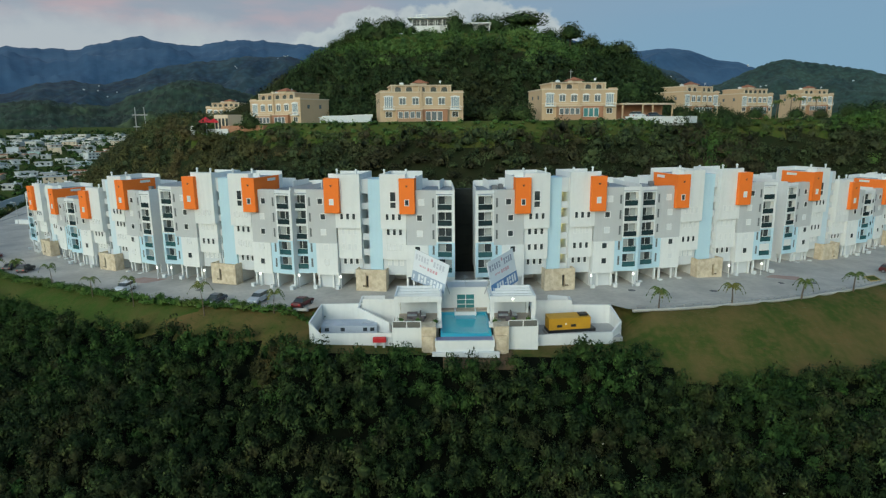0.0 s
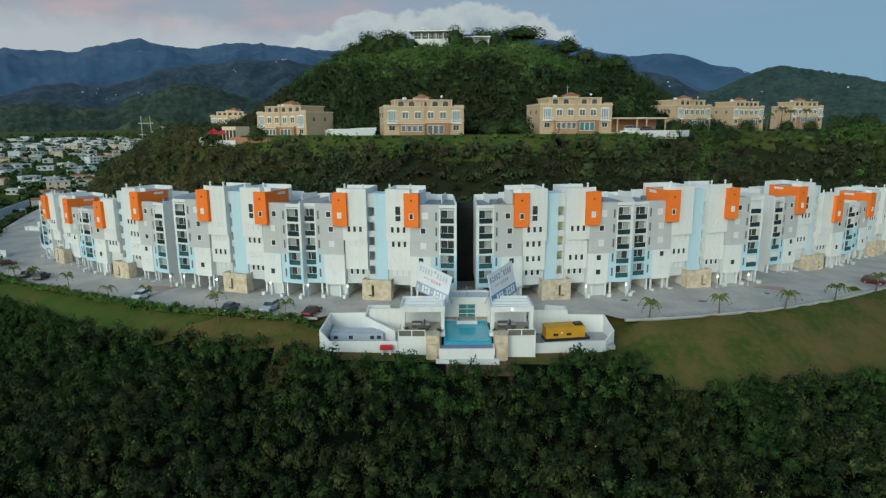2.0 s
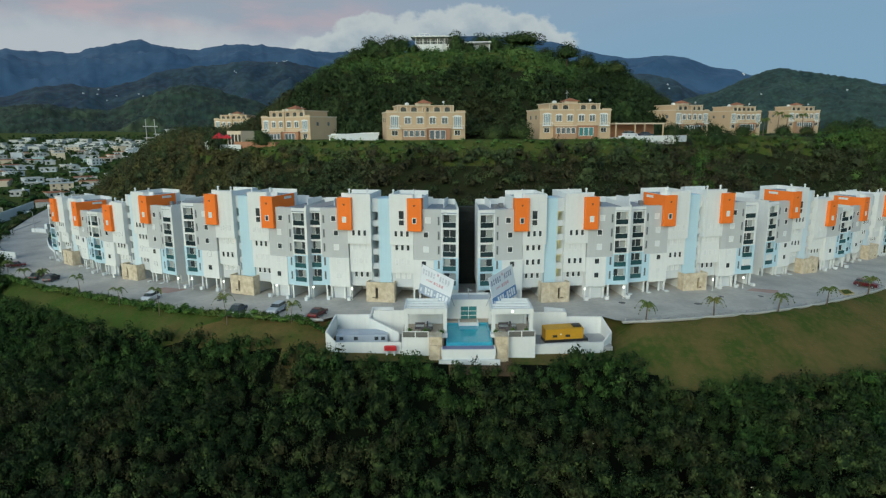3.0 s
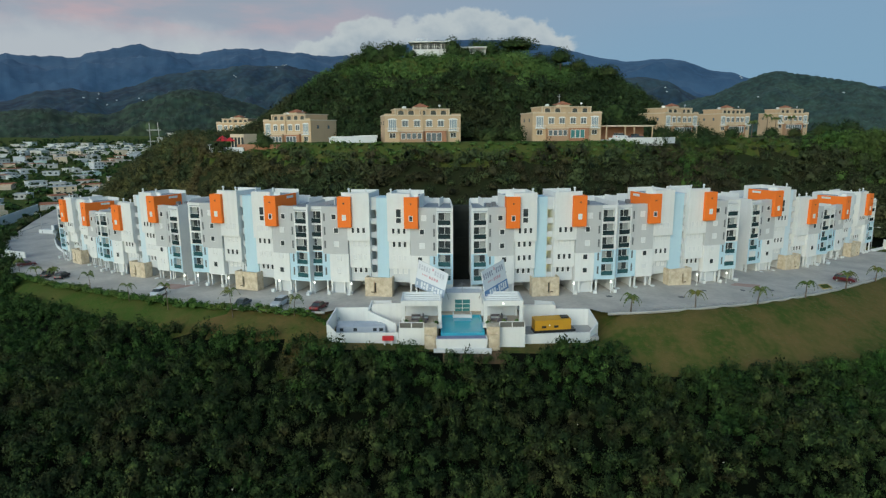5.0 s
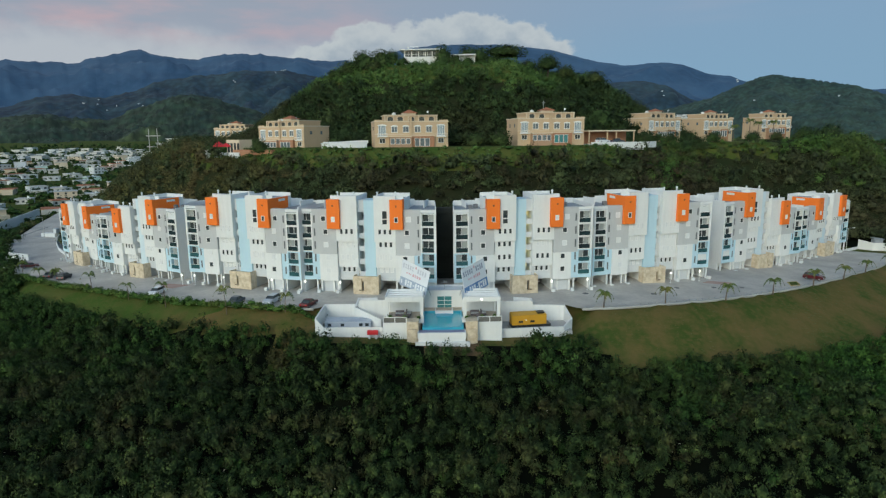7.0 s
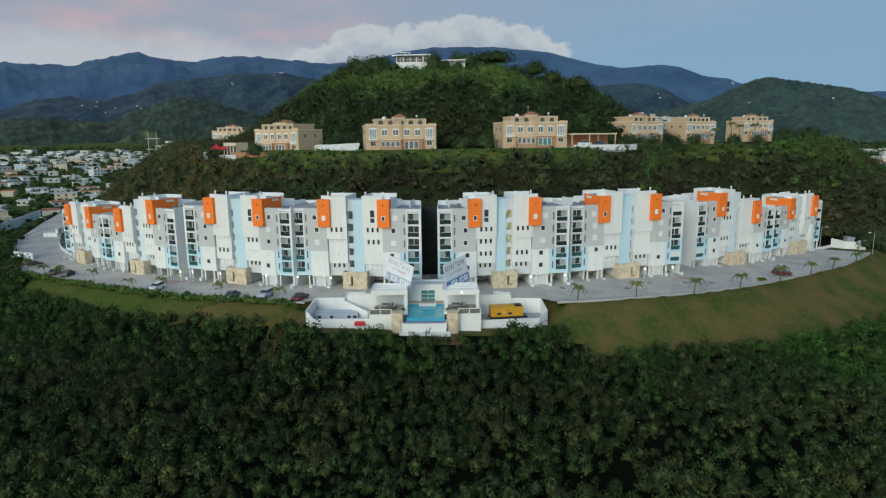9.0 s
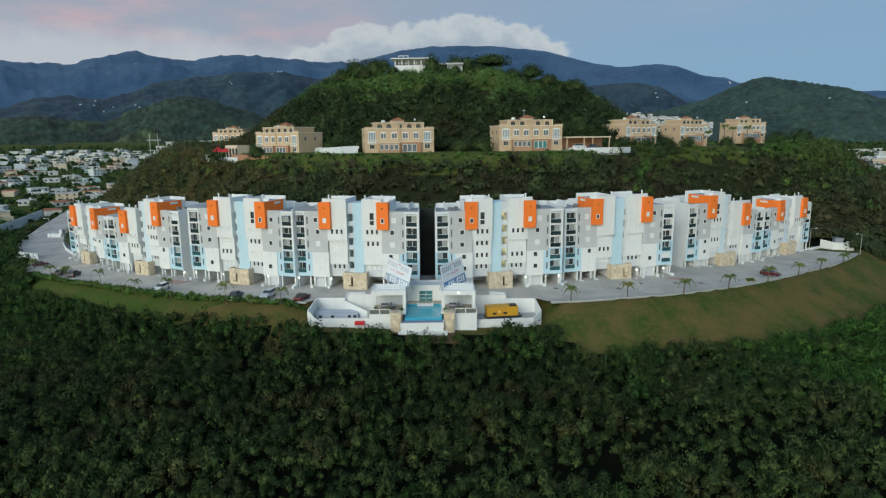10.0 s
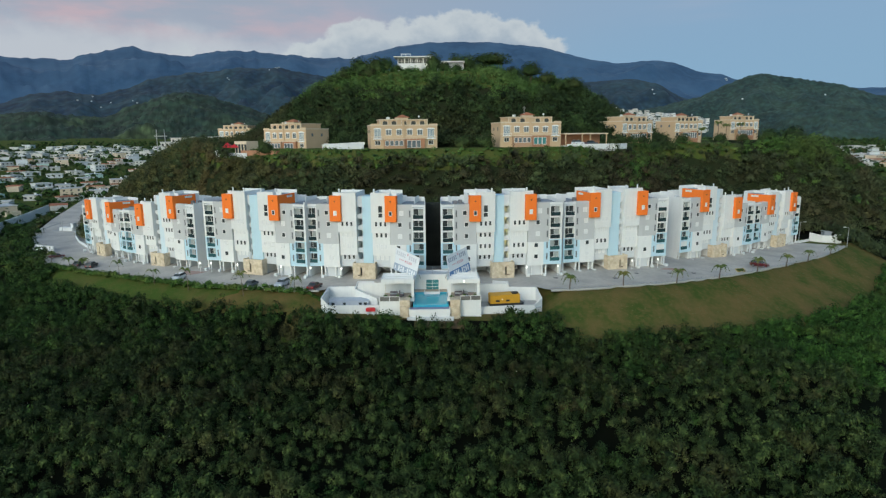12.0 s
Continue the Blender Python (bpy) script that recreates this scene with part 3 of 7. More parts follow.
    part("end_panel", bx(Builder(), 14.46, 14.79, 0.87, 0.9, STOREY - 0.1, 3 * STOREY + LIFT - 0.16).mesh("end_panel", BLUE), root, "light blue strip of wall")
    # windows
    for k in range(1, n):
        y = 1.85 if k == 1 else (1.25 if k < n - 1 else 0.75)
        shut = rows[k - 1] == "x" if rows and k <= len(rows) else pick.random() < 0.25
        for u in (3.0, 4.1, 5.2):
            window(root, s * u, y, STOREY * k + LIFT + 0.95, 0.5, 1.0, SHUTTER if shut else GLASS)
    if (pair == "o") if pair else pick.random() < 0.5:
        pane = GLASS
        window(root, s * 4.1, 0.75, STOREY * n + LIFT + 0.3, 0.95, 0.95, pane)
        window(root, s * 4.1, 0.75, STOREY * n + LIFT + 1.45, 0.95, 1.55, pane)
    for k in range(1, n + 1):
        pane = SHUTTER if ((greys[k - 1] == "x") if greys and k <= len(greys) else pick.random() < 0.4) else GLASS
        if k < 3:
            window(root, s * cut(8.3), 0.70, STOREY * k + LIFT + 0.85, 0.85, 0.95, pane)
        else:
            window(root, s * (9.1 - outer * 1.0 if k == n else cut(8.7)), 0.85, STOREY * k + LIFT + 0.85, 0.85, 0.95, pane)
        part("slit_window", cached("slit", lambda: Builder().box(-0.17, 0.17, -0.025, 0.02, 0, 1.5).box(-0.21, 0.21, -0.06, 0.02, -0.06, 0).mesh("slit_window", SLIT)), root, "tall narrow frosted window", pose(s * cut(11.1), 0.88, STOREY * k + LIFT + 0.5))
    window(root, s * 6.7, 0.0, STOREY * n + LIFT + 0.85, 0.6, 0.9, GLASS if ((box == "o") if box else pick.random() < 0.4) else SHUTTER)
    part("spout", Builder().box(-0.11, 0.11, -0.05, 0.0, -0.11, 0.11).box(-0.2, 0.2, -0.12, -0.05, 0.11, 0.19).mesh("spout", BLACK), root, "small dark drain hole", m=pose(s * 6.7, 0.0, top + 1.3))
    # parking level: back wall, partitions, columns
    b = bx(Builder(), 1.8, 14.5 - slant(9.2), 9.0, 9.2, 0, STOREY - 0.15)
    for u in (2.0, 6.25, 10.5):
        bx(b, u - 0.1, u + 0.1, 2.0, 9.0, 0, STOREY - 0.15)
    end_prism(b, 14.4 - taper * 0.7, 2.0, 9.0, 0, STOREY - 0.15, 14.7)
    part("parking_wall", b.mesh("parking_wall", WHITE), root)
    if pick.random() < 0.5:
        part("garage_panel", bx(Builder(), 6.4, 10.3, 1.6, 1.75, 0.0, STOREY - 0.25).mesh("garage_panel", PALE), root, "closed pale grey panel")
    for u in (6.3, 7.4, 10.0, 11.0, 14.55):
        part("column", cached("column", lambda: Builder().box(-0.16, 0.16, -0.16, 0.16, 0, STOREY - 0.15).mesh("column", WHITE)), root, m=pose(s * cut(u), 1.25, 0))
    for u in (6.3, 10.4, 14.6):
        b = Builder().box(-0.32, 0.32, -0.32, 0.32, 0, 0.55).box(-0.38, 0.38, -0.38, 0.38, 0.55, 0.65)
        part("plinth", cached("plinth", lambda: b.mesh("plinth", WHITE)), root, m=pose(s * cut(u), 0.15, 0))


PALEBLUE = material("faded_blue_stucco", (0.62, 0.73, 0.79), 0.85, other=(0.56, 0.67, 0.74), scale=0.3, amount=0.4, bump=0.2, bump_scale=12, streaks=0.08)
CONDENSER = material("grey_condenser_casing", (0.20, 0.21, 0.22), 0.6, other=(0.12, 0.12, 0.13), scale=2.0, amount=0.6)


def apartment_building(m, i, n_left, n_right, seed, blue_side, taper_left, taper_right, lit, wide, faded):
    root = thing("apartment_building", m, "white and grey apartment block with orange boxes and open parking level", "apartment building", "curved apartment row")
    apartment_half(root, -1, n_left, seed, taper_left, (i, -1), i == 0, i == 4)
    apartment_half(root, 1, n_right, seed + 50, taper_right, (i, 1), i == 7, i == 3)
    n = max(n_left, n_right)
    top = STOREY * (n + 1) + LIFT
    # stair tower: blue wall on one side, open landings on the other
    s = blue_side
    a, c = sorted((s * 1.8, s * (-1.2 if wide else -0.55)))
    part("stair_wall", Builder().box(a, c, 1.7, 6.0, 0.0, top + 2.4).mesh("stair_wall", PALEBLUE if faded else BLUE), root, "light blue stair tower wall")
    a, c = sorted((s * -1.8, s * (-1.2 if wide else -0.55)))
    b = Builder().box(a, c, 5.0, 6.0, 0.0, top + 2.4).box(a, c, 1.8, 5.0, top - 0.1, top + 2.4)
    part("stair_back", b.mesh("stair_back", PALE), root)
    for k in range(1, n + 1):
        z = STOREY * k + LIFT
        if lit:
            part("wall_lamp", cached("stairlamp", lambda: Builder().tube((0, 0, 0), (0, 0, 0.5), 0.09, 0.09).mesh("wall_lamp", STAIR_GLOW)), root, "lit yellow stair lamp", pose((a + c) / 2, 4.85, z + 1.7))
        ob = part("stair_landing", Builder().box(a, c, 1.9, 5.0, z - 0.16, z).box(a, c, 1.9, 2.02, z, z + 1.0).mesh("stair_landing", PALE), root, m=pose(0, 0, 0))
    part("tower_roof", Builder().box(-1.8, 1.8, 6.0, 12.8, top - 0.2, top + 0.1).mesh("tower_roof", ROOF), root)
    # stone portal with a narrow entrance slot
    q = -s
    a, c = sorted((q * 0.45, q * 0.95))
    b = Builder().box(-2.75, a, -0.3, 1.69, 0, 3.3).box(c, 2.75, -0.3, 1.69, 0, 3.3).box(a, c, -0.2, 1.69, 2.75, 3.3).box(a, c, -0.27, 0.8, 0, 0.6)
    b.box(-2.75, 2.75, -0.32, 0.1, 3.3, 3.85).box(-2.75, -2.45, 0.1, 1.69, 3.3, 3.85).box(2.45, 2.75, 0.1, 1.69, 3.3, 3.85)
    # Thin dark sheet on the stone; the recess's shade is colour only.
    part("slot", Builder().box(*sorted((q * 0.95, q * 1.55)), -0.312, -0.3, 0.75, 1.0).mesh("slot", BARK), root, "dark sheet standing for a stepped slot in the stone")
    part("portal", b.mesh("portal", STONE), root, "beige stone entrance portal")
    part("door", Builder().box(a, c, 0.5, 0.6, 0.35, 2.75).mesh("door", BLACK), root, "dark entrance slot")
    return root


BLOCKS = [
    # x, y, level, heading, storeys on either wing, side of the blue wall
    (-99.0, 149.0, -2.5, -37.5, 4, 4, 1),
    (-72.2, 127.9, -1.6, -29.0, 4, 5, 1),
    (-40.6, 109.7, 0.0, -20.3, 5, 5, 1),
    (-12.5, 103.6, 0.0, -9.0, 5, 5, 1),
    (20.6, 102.8, 0.0, 7.5, 5, 5, -1),
    (50.6, 111.2, -0.4, 14.5, 5, 5, -1),
    (86.3, 131.2, -1.8, 24.5, 5, 4, -1),
    (115.8, 151.5, -2.7, 32.5, 4, 4, -1),
]
for i, (x, y, z, turn, nl, nr, blue_side) in enumerate(BLOCKS):
    apartment_building(pose(x, y, z, 0, 0, turn), i, nl, nr, 11 + 3 * i, blue_side, 1.75 if i == 4 else 0.0, 2.1 if i == 3 else 0.0, i == 4, i in (2, 5), i in (0, 1, 6, 7))


# Added wall: the passage's deep shade is put into its near-black colour.
PASSAGE_DARK = material("shade_dark_concrete", (0.030, 0.034, 0.028), 0.95, other=(0.018, 0.022, 0.018), scale=0.5, amount=0.7, bump=0.5, bump_scale=4)
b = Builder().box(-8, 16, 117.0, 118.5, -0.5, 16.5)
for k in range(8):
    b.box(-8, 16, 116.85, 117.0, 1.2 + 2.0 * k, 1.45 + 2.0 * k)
structure("retaining_wall", b.mesh("retaining_wall", PASSAGE_DARK), "near-black wall added behind the passage, coloured as its deep shade", "retaining wall")


# ---------------------------------------------------------------- leaves and trees
def round_net(rounds):
    """Corners and faces of an evenly netted unit sphere."""
    bm = bmesh.new()
    bmesh.ops.create_icosphere(bm, subdivisions=rounds, radius=1.0)
    v = np.array([tuple(p.co) for p in bm.verts])
    f = np.array([[p.index for p in q.verts] for q in bm.faces])
    bm.free()
    return v, f


NETS = {k: round_net(k) for k in (1, 2)}


def bush_template(seed, lumps, leaves, leaf, net=2, rise=1.0, low=-0.75, ragged=0.55, inside=0.60, loose=0.20):
    """A crown about 1 m in radius: uneven lumps, a dense inside, and many small leaves that stand out from it all over."""
    g = np.random.default_rng(seed)
    k = np.arange(lumps)
    z = low + (1 - low) * (k + 0.3 + 0.5 * g.random(lumps)) / lumps
    w = 2.4 * k + 0.5 * g.normal(size=lumps)
    flat_ = np.sqrt(np.clip(1 - z * z, 0, 1))
    way = np.stack([flat_ * np.cos(w), flat_ * np.sin(w), z], -1)
    size = 0.75 + 0.45 * g.random(lumps)
    keen = 0.62 + 0.2 * g.random(lumps)

    def shape(d):
        near = (d @ way.T - keen) / (1 - keen)
        reach = 0.52 + 0.58 * np.max(np.sqrt(np.clip(near, 0, 1)) * size, axis=1)
        return reach, way[np.argmax(near * size, axis=1)] * 0.62

    nv, nf = NETS[net]
    reach, heart = shape(nv)
    core = nv * (reach * (inside + 0.20 * g.random(len(nv))))[:, None]
    core_turn = core - 0.8 * heart + 0.12 * g.normal(size=core.shape)
    d = g.normal(size=(leaves * 2, 3))
    d /= np.linalg.norm(d, axis=1)[:, None]
    d = d[d[:, 2] > low - 0.1][:leaves]
    n = len(d)
    reach, heart = shape(d)
    p = d * (reach * (0.66 + ragged * g.random(n) ** 1.1))[:, None]
    sky_way = p - 0.7 * heart + loose * g.normal(size=p.shape)
    sky_way = sky_way / np.linalg.norm(sky_way, axis=1)[:, None] + [0, 0, 0.42]
    sky_way /= np.linalg.norm(sky_way, axis=1)[:, None]
    nrm = sky_way + 0.42 * g.normal(size=d.shape)
    nrm /= np.linalg.norm(nrm, axis=1)[:, None]
    t = np.cross(nrm, g.normal(size=d.shape))
    t /= np.linalg.norm(t, axis=1)[:, None]
    u = np.cross(nrm, t)
    L = leaf * (0.5 + 1.0 * g.random((n, 1)))
    tri = np.stack([p - t * L, p + t * L * 0.7 - u * L * 0.5, p + t * L * 0.4 + u * L * 0.75], 1).reshape(-1, 3)
    core_turn = core_turn / (np.linalg.norm(core_turn, axis=1)[:, None] + 1e-6) + [0, 0, 0.42]
    core_turn /= np.linalg.norm(core_turn, axis=1)[:, None]
    v = np.concatenate([core, tri])
    turned = np.concatenate([core_turn, np.repeat(sky_way, 3, 0)])
    v[:, 2] *= rise
    return v, turned, np.concatenate([nf, len(core) + np.arange(3 * n).reshape(-1, 3)])


def thicket(name, places, radii, heights, templates, mat, label, category="trees", stems=True):
    """A wood of many crowns on short stems, as one mesh."""
    corners, turns, faces, count = [], [], [], 0
    g = np.random.default_rng(len(places))
    for k, (tv, tn, tf) in enumerate(templates):
        sel = np.arange(k, len(places), len(templates))
        if not len(sel):
            continue
        ang = g.random(len(sel)) * 2 * np.pi
        c, s = np.cos(ang)[:, None], np.sin(ang)[:, None]

        def spun(a):
            return np.stack([a[None, :, 0] * c - a[None, :, 1] * s, a[None, :, 0] * s + a[None, :, 1] * c, np.broadcast_to(a[None, :, 2], (len(sel), len(a)))], -1)

        q = spun(tv)
        q[..., :2] *= radii[sel][:, None, None]
        q[..., 2] *= (radii[sel] * (0.75 + 0.5 * g.random(len(sel))))[:, None]
        q += np.stack([places[sel, 0], places[sel, 1], places[sel, 2] + heights[sel]], -1)[:, None, :]
        corners.append(q.reshape(-1, 3))
        turns.append(spun(tn).reshape(-1, 3))
        faces.append((count + len(tv) * np.arange(len(sel))[:, None, None] + tf[None]).reshape(-1, 3))
        count += len(sel) * len(tv)
    v, up, f = np.concatenate(corners), np.concatenate(turns), np.concatenate(faces)
    if stems:
        lo = places + [0, 0, -0.3]
        hi = places + np.stack([g.normal(size=len(places)) * 0.2, g.normal(size=len(places)) * 0.2, heights + 0.2], -1)
        w = 0.09
        ring = np.array([[-w, -w, 0], [w, -w, 0], [w, w, 0], [-w, w, 0]])
        sv = np.stack([lo[:, None, :] + ring, hi[:, None, :] + ring * 0.6], 1).reshape(-1, 3)
        base = len(v) + 8 * np.arange(len(places))[:, None, None]
        sf = base + np.array([[0, 1, 5], [0, 5, 4], [1, 2, 6], [1, 6, 5], [2, 3, 7], [2, 7, 6], [3, 0, 4], [3, 4, 7]])[None]
        v, f = np.concatenate([v, sv]), np.concatenate([f, sf.reshape(-1, 3)])
        up = np.concatenate([up, np.tile(ring * [1 / w, 1 / w, 0], (2 * len(places), 1))])
    return tagged(new(name, raw_mesh(name, v, f, mat, True, up)), label, category, kind="stuff")


def scatter(x0, x1, y0, y1, step, keep, seed, stray=0.27):
    g = np.random.default_rng(seed)
    xs, ys = np.meshgrid(np.arange(x0, x1, step), np.arange(y0, y1, step * 0.87))
    xs = xs + step * 0.5 * (np.arange(xs.shape[0]) % 2)[:, None]
    xs, ys = xs.ravel() + g.normal(size=xs.size) * step * stray, ys.ravel() + g.normal(size=ys.size) * step * stray
    ok = keep(xs, ys)
    xs, ys = xs[ok], ys[ok]
    return np.stack([xs, ys, land(xs, ys)], -1)


def rt(x, y):
    return np.hypot(x - CX, y - CY), np.degrees(np.arctan2(x - CX, CY - y))


def forest_line(th):
    """Radius at which the thicket begins below the road."""
    right = 160.3 + 0.13 * np.clip(th - 8, 0, 60)
    left = road_edge(th) + 6.6 - 1.6 * smooth(20, 38, -th) - 5.6 * smooth(42, 52, -th) + 0.08 * np.clip(-th - 20, 0, 20)
    return np.where(th > 9, right, np.where(th < -6.5, left, 152.5))


def ravine(x):
    """A narrow gully across the lower thicket."""
    return 44.3 + 0.098 * x + 0.004 * np.clip(x - 40, 0, 60) ** 2 + 1.3 * np.sin(x * 0.21) + 0.5 * np.sin(x * 0.57)


def front_wood(x, y):
    r, th = rt(x, y)
    club = (x > -22) & (x < 31) & (y > 79.0 + 0.5 * np.sin(x * 0.9) - 1.6 * smooth(10, 6.5, np.abs(x - 4.5)) + 0.22 * np.clip(x - 14, 0, 12) + 0.30 * np.clip(-15 - x, 0, 6))
    return (r > forest_line(th)) & (np.abs(x - 3) < 0.75 * (y + 41) + 4) & ~club & (y > 30.5) & (np.abs(th) < 75) & (th > -52) & (np.abs(y - ravine(x)) > 0.6 + 0.45 * smooth(4, 18, x) + 0.35 * np.sin(x * 0.9))


NEAR = [bush_template(k, 8, 200, 0.126, 1, 1.35, -0.35, 0.50, 0.50, 0.15) for k in range(14)]
pl = scatter(-135, 145, 22, 170, 1.54, front_wood, 3, 0.36)
g = np.random.default_rng(5)
rad = 0.94 * (0.55 + 0.90 * g.random(len(pl))) * (1 + 0.22 * ground_noise(pl[:, 0], pl[:, 1], 3.1))
r_, th_ = rt(pl[:, 0], pl[:, 1])
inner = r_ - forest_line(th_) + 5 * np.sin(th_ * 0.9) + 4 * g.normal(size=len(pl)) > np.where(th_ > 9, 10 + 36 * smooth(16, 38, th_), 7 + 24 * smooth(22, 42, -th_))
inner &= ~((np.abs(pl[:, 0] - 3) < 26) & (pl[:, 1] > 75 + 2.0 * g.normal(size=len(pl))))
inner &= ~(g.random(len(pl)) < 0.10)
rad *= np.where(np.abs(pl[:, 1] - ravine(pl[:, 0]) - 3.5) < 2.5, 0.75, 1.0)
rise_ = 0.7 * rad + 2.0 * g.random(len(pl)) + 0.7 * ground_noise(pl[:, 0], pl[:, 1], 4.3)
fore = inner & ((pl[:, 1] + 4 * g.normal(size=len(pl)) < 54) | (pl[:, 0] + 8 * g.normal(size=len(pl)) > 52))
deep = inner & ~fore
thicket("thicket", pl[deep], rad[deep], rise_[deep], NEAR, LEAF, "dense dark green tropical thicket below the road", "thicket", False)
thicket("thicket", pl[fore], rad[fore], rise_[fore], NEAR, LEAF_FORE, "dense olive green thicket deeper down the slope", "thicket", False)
low_ = 0.6 * rad + 0.9 * g.random(len(pl))
lush_ = ~inner & (th_ + 3 * g.normal(size=len(pl)) > 23)
plain_ = ~inner & ~lush_
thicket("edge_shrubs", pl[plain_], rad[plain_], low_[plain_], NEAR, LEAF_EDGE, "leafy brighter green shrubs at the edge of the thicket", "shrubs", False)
thicket("edge_shrubs", pl[lush_], rad[lush_], low_[lush_], NEAR, LEAF_LUSH, "lush bright green shrubs below the grass bank", "shrubs", False)


g = np.random.default_rng(61)
pale = pl[inner & (ground_noise(pl[:, 0], pl[:, 1], 13.0) > 0.1) & (pl[:, 1] < 72)]
pale = pale[g.permutation(len(pale))[:260]]
v = []
for x, y, z in pale:
    for k in range(g.integers(2, 6)):
        p = np.array([x, y, z + 2.1]) + g.normal(size=3) * [0.7, 0.7, 0.45]
        v.append(p + g.normal(size=(3, 3)) * 0.06)
tagged(new("pale_blossoms", raw_mesh("pale_blossoms", np.concatenate(v), np.arange(3 * len(v)).reshape(-1, 3), material("pale_straw_blossom", (0.42, 0.37, 0.27), 0.9, island=0.4))), "pale straw-coloured tips strewn over the thicket", "blossoms", kind="stuff")


def lower_wood(x, y):
    return (y > -75) & (y < 31.5) & (np.abs(x - 3) < 115)


LOW = [bush_template(130 + k, 7, 80, 0.17, 1, 1.0, -0.5, 0.5, 0.45) for k in range(6)]
pl = scatter(-120, 125, -75, 32, 4.0, lower_wood, 23, 0.36)
rad = 2.6 * (0.6 + 0.8 * g.random(len(pl)))
thicket("valley_thicket", pl, rad, 0.6 * rad, LOW, LEAF, "dark green thicket down in the valley", "thicket", False)

MID = [bush_template(40 + k, 9, 185, 0.112, 1, 1.05, -0.3, 0.52, 0.45, 0.30) for k in range(12)]


def slope_wood(x, y):
    r, th = rt(x, y)
    z = land(x, y)
    wide = np.where(x > 0, 250, 117.5 + 60 * smooth(50, 90, np.abs(th)))
    inside = ((r < 116) & ((z > 8.0) | (np.abs(x - 5) < 11) | (np.abs(th) > 46))) | (np.abs(th) > 60)
    inside &= (x > -90) | (r < np.where(th > -84, 129 + 0.55 * np.clip(-th - 50, 0, 40), 300)) & ((np.abs(x - access_line(y)) > 9.5) | (y < 196))
    return inside & (r < wide) & (z > -8) & (z < np.where((x > 62) & (r > 90), 28.8, np.where((x < -71) & (y < 225), 40.0, np.where(x < -62, 28.6, 25.8)))) & (r > 80) & (y < CY + 30) & (np.hypot(x - 109, y - 224) > 11) & (np.hypot(x - 148, y - 251) > 11) & ((np.abs(x + 63) > 7) | (y < 166.3 - 0.35 * (x + 63)) | (y > 180)) & (np.hypot(x - 135, y - 168) > 11)


pl = scatter(-175, 262, 95, 270, 2.45, slope_wood, 4)
rad = np.where((pl[:, 2] > 22) & (pl[:, 0] > 50) & (pl[:, 0] < 130), 1.5, np.where(pl[:, 0] > 118, 2.2, 1.8)) * (0.65 + 0.7 * g.random(len(pl)))
flank = ((pl[:, 0] + 6 * g.normal(size=len(pl)) > 70) & (pl[:, 2] > 23 + 5 * np.sin(pl[:, 0] * 0.07) + 4 * g.normal(size=len(pl)))) | ((pl[:, 0] + 10 * g.normal(size=len(pl)) < -42) & (g.random(len(pl)) < 0.62))
lift = 0.6 * rad + 0.6 * g.random(len(pl))
dry = ~flank & (ground_noise(pl[:, 0], pl[:, 1], 9.0) + 0.5 * g.normal(size=len(pl)) + 0.05 * (18 - pl[:, 2]) > np.where(pl[:, 0] < -25, 0.55, 0.15)) & (pl[:, 0] > -60) & (pl[:, 0] < 95)
moist = ~flank & ~dry
thicket("slope_trees", pl[moist], rad[moist], lift[moist], MID, LEAF_HILL, "dense green trees covering the hillside", "trees", False)
thicket("dry_slope_trees", pl[dry], rad[dry], lift[dry], MID, LEAF_BROWN, "brownish dry trees covering the hillside", "trees", False)
for side_, leaf_, label in ((pl[:, 0] > 0, LEAF_BRIGHT, "bright green shrubs over the flank of the hill"), (pl[:, 0] < 0, LEAF_OLIVE, "olive green shrubs over the town side of the hill")):
    thicket("flank_shrubs", pl[flank & side_], rad[flank & side_], 0.5 * rad[flank & side_], MID, leaf_, label, "shrubs", False)


def terrace_foot(x, y):
    d = np.hypot(x + 63, y - 173.5)
    return (d > 8.6) & (d < 14) & (y < 182 + 0.4 * (x + 63)) & ((y < 165.5) | (x < -70.5))


pl = scatter(-80, -48, 155, 186, 1.15, terrace_foot, 71)
rad = 1.35 * (0.6 + 0.7 * g.random(len(pl)))
thicket("terrace_shrubs", pl, rad, 0.3 * rad, MID, LEAF_OLIVE, "olive green shrubs on the steep bank below the terrace", "shrubs", False)


def bank_wood(x, y):
    r, th = rt(x, y)
    return (th < -46) & (th > -115) & (r > road_edge(th) - 2.2 + 3.6 * smooth(54, 48, -th)) & (r < 215 + 0.4 * np.abs(th)) & (y > 118) & (y < 330) & (x < access_line(np.maximum(y, 198)) - 9.0 + 60 * smooth(200, 190, y)) & (x > -194 - 0.31 * (y - 246))


pl = scatter(-260, -95, 115, 335, 3.6, bank_wood, 24)
rad = 2.1 * (0.6 + 0.8 * g.random(len(pl))) * np.where(pl[:, 1] > 196, 0.62, 0.9)
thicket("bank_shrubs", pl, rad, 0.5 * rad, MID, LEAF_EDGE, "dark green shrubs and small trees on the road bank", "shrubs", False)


def top_wood(x, y):
    e = hill_reach(x, y)
    return (e < 1.03) & (y < 258) & (e > 0.36) & ((y < 220) | (np.abs(x - 4) > 18))


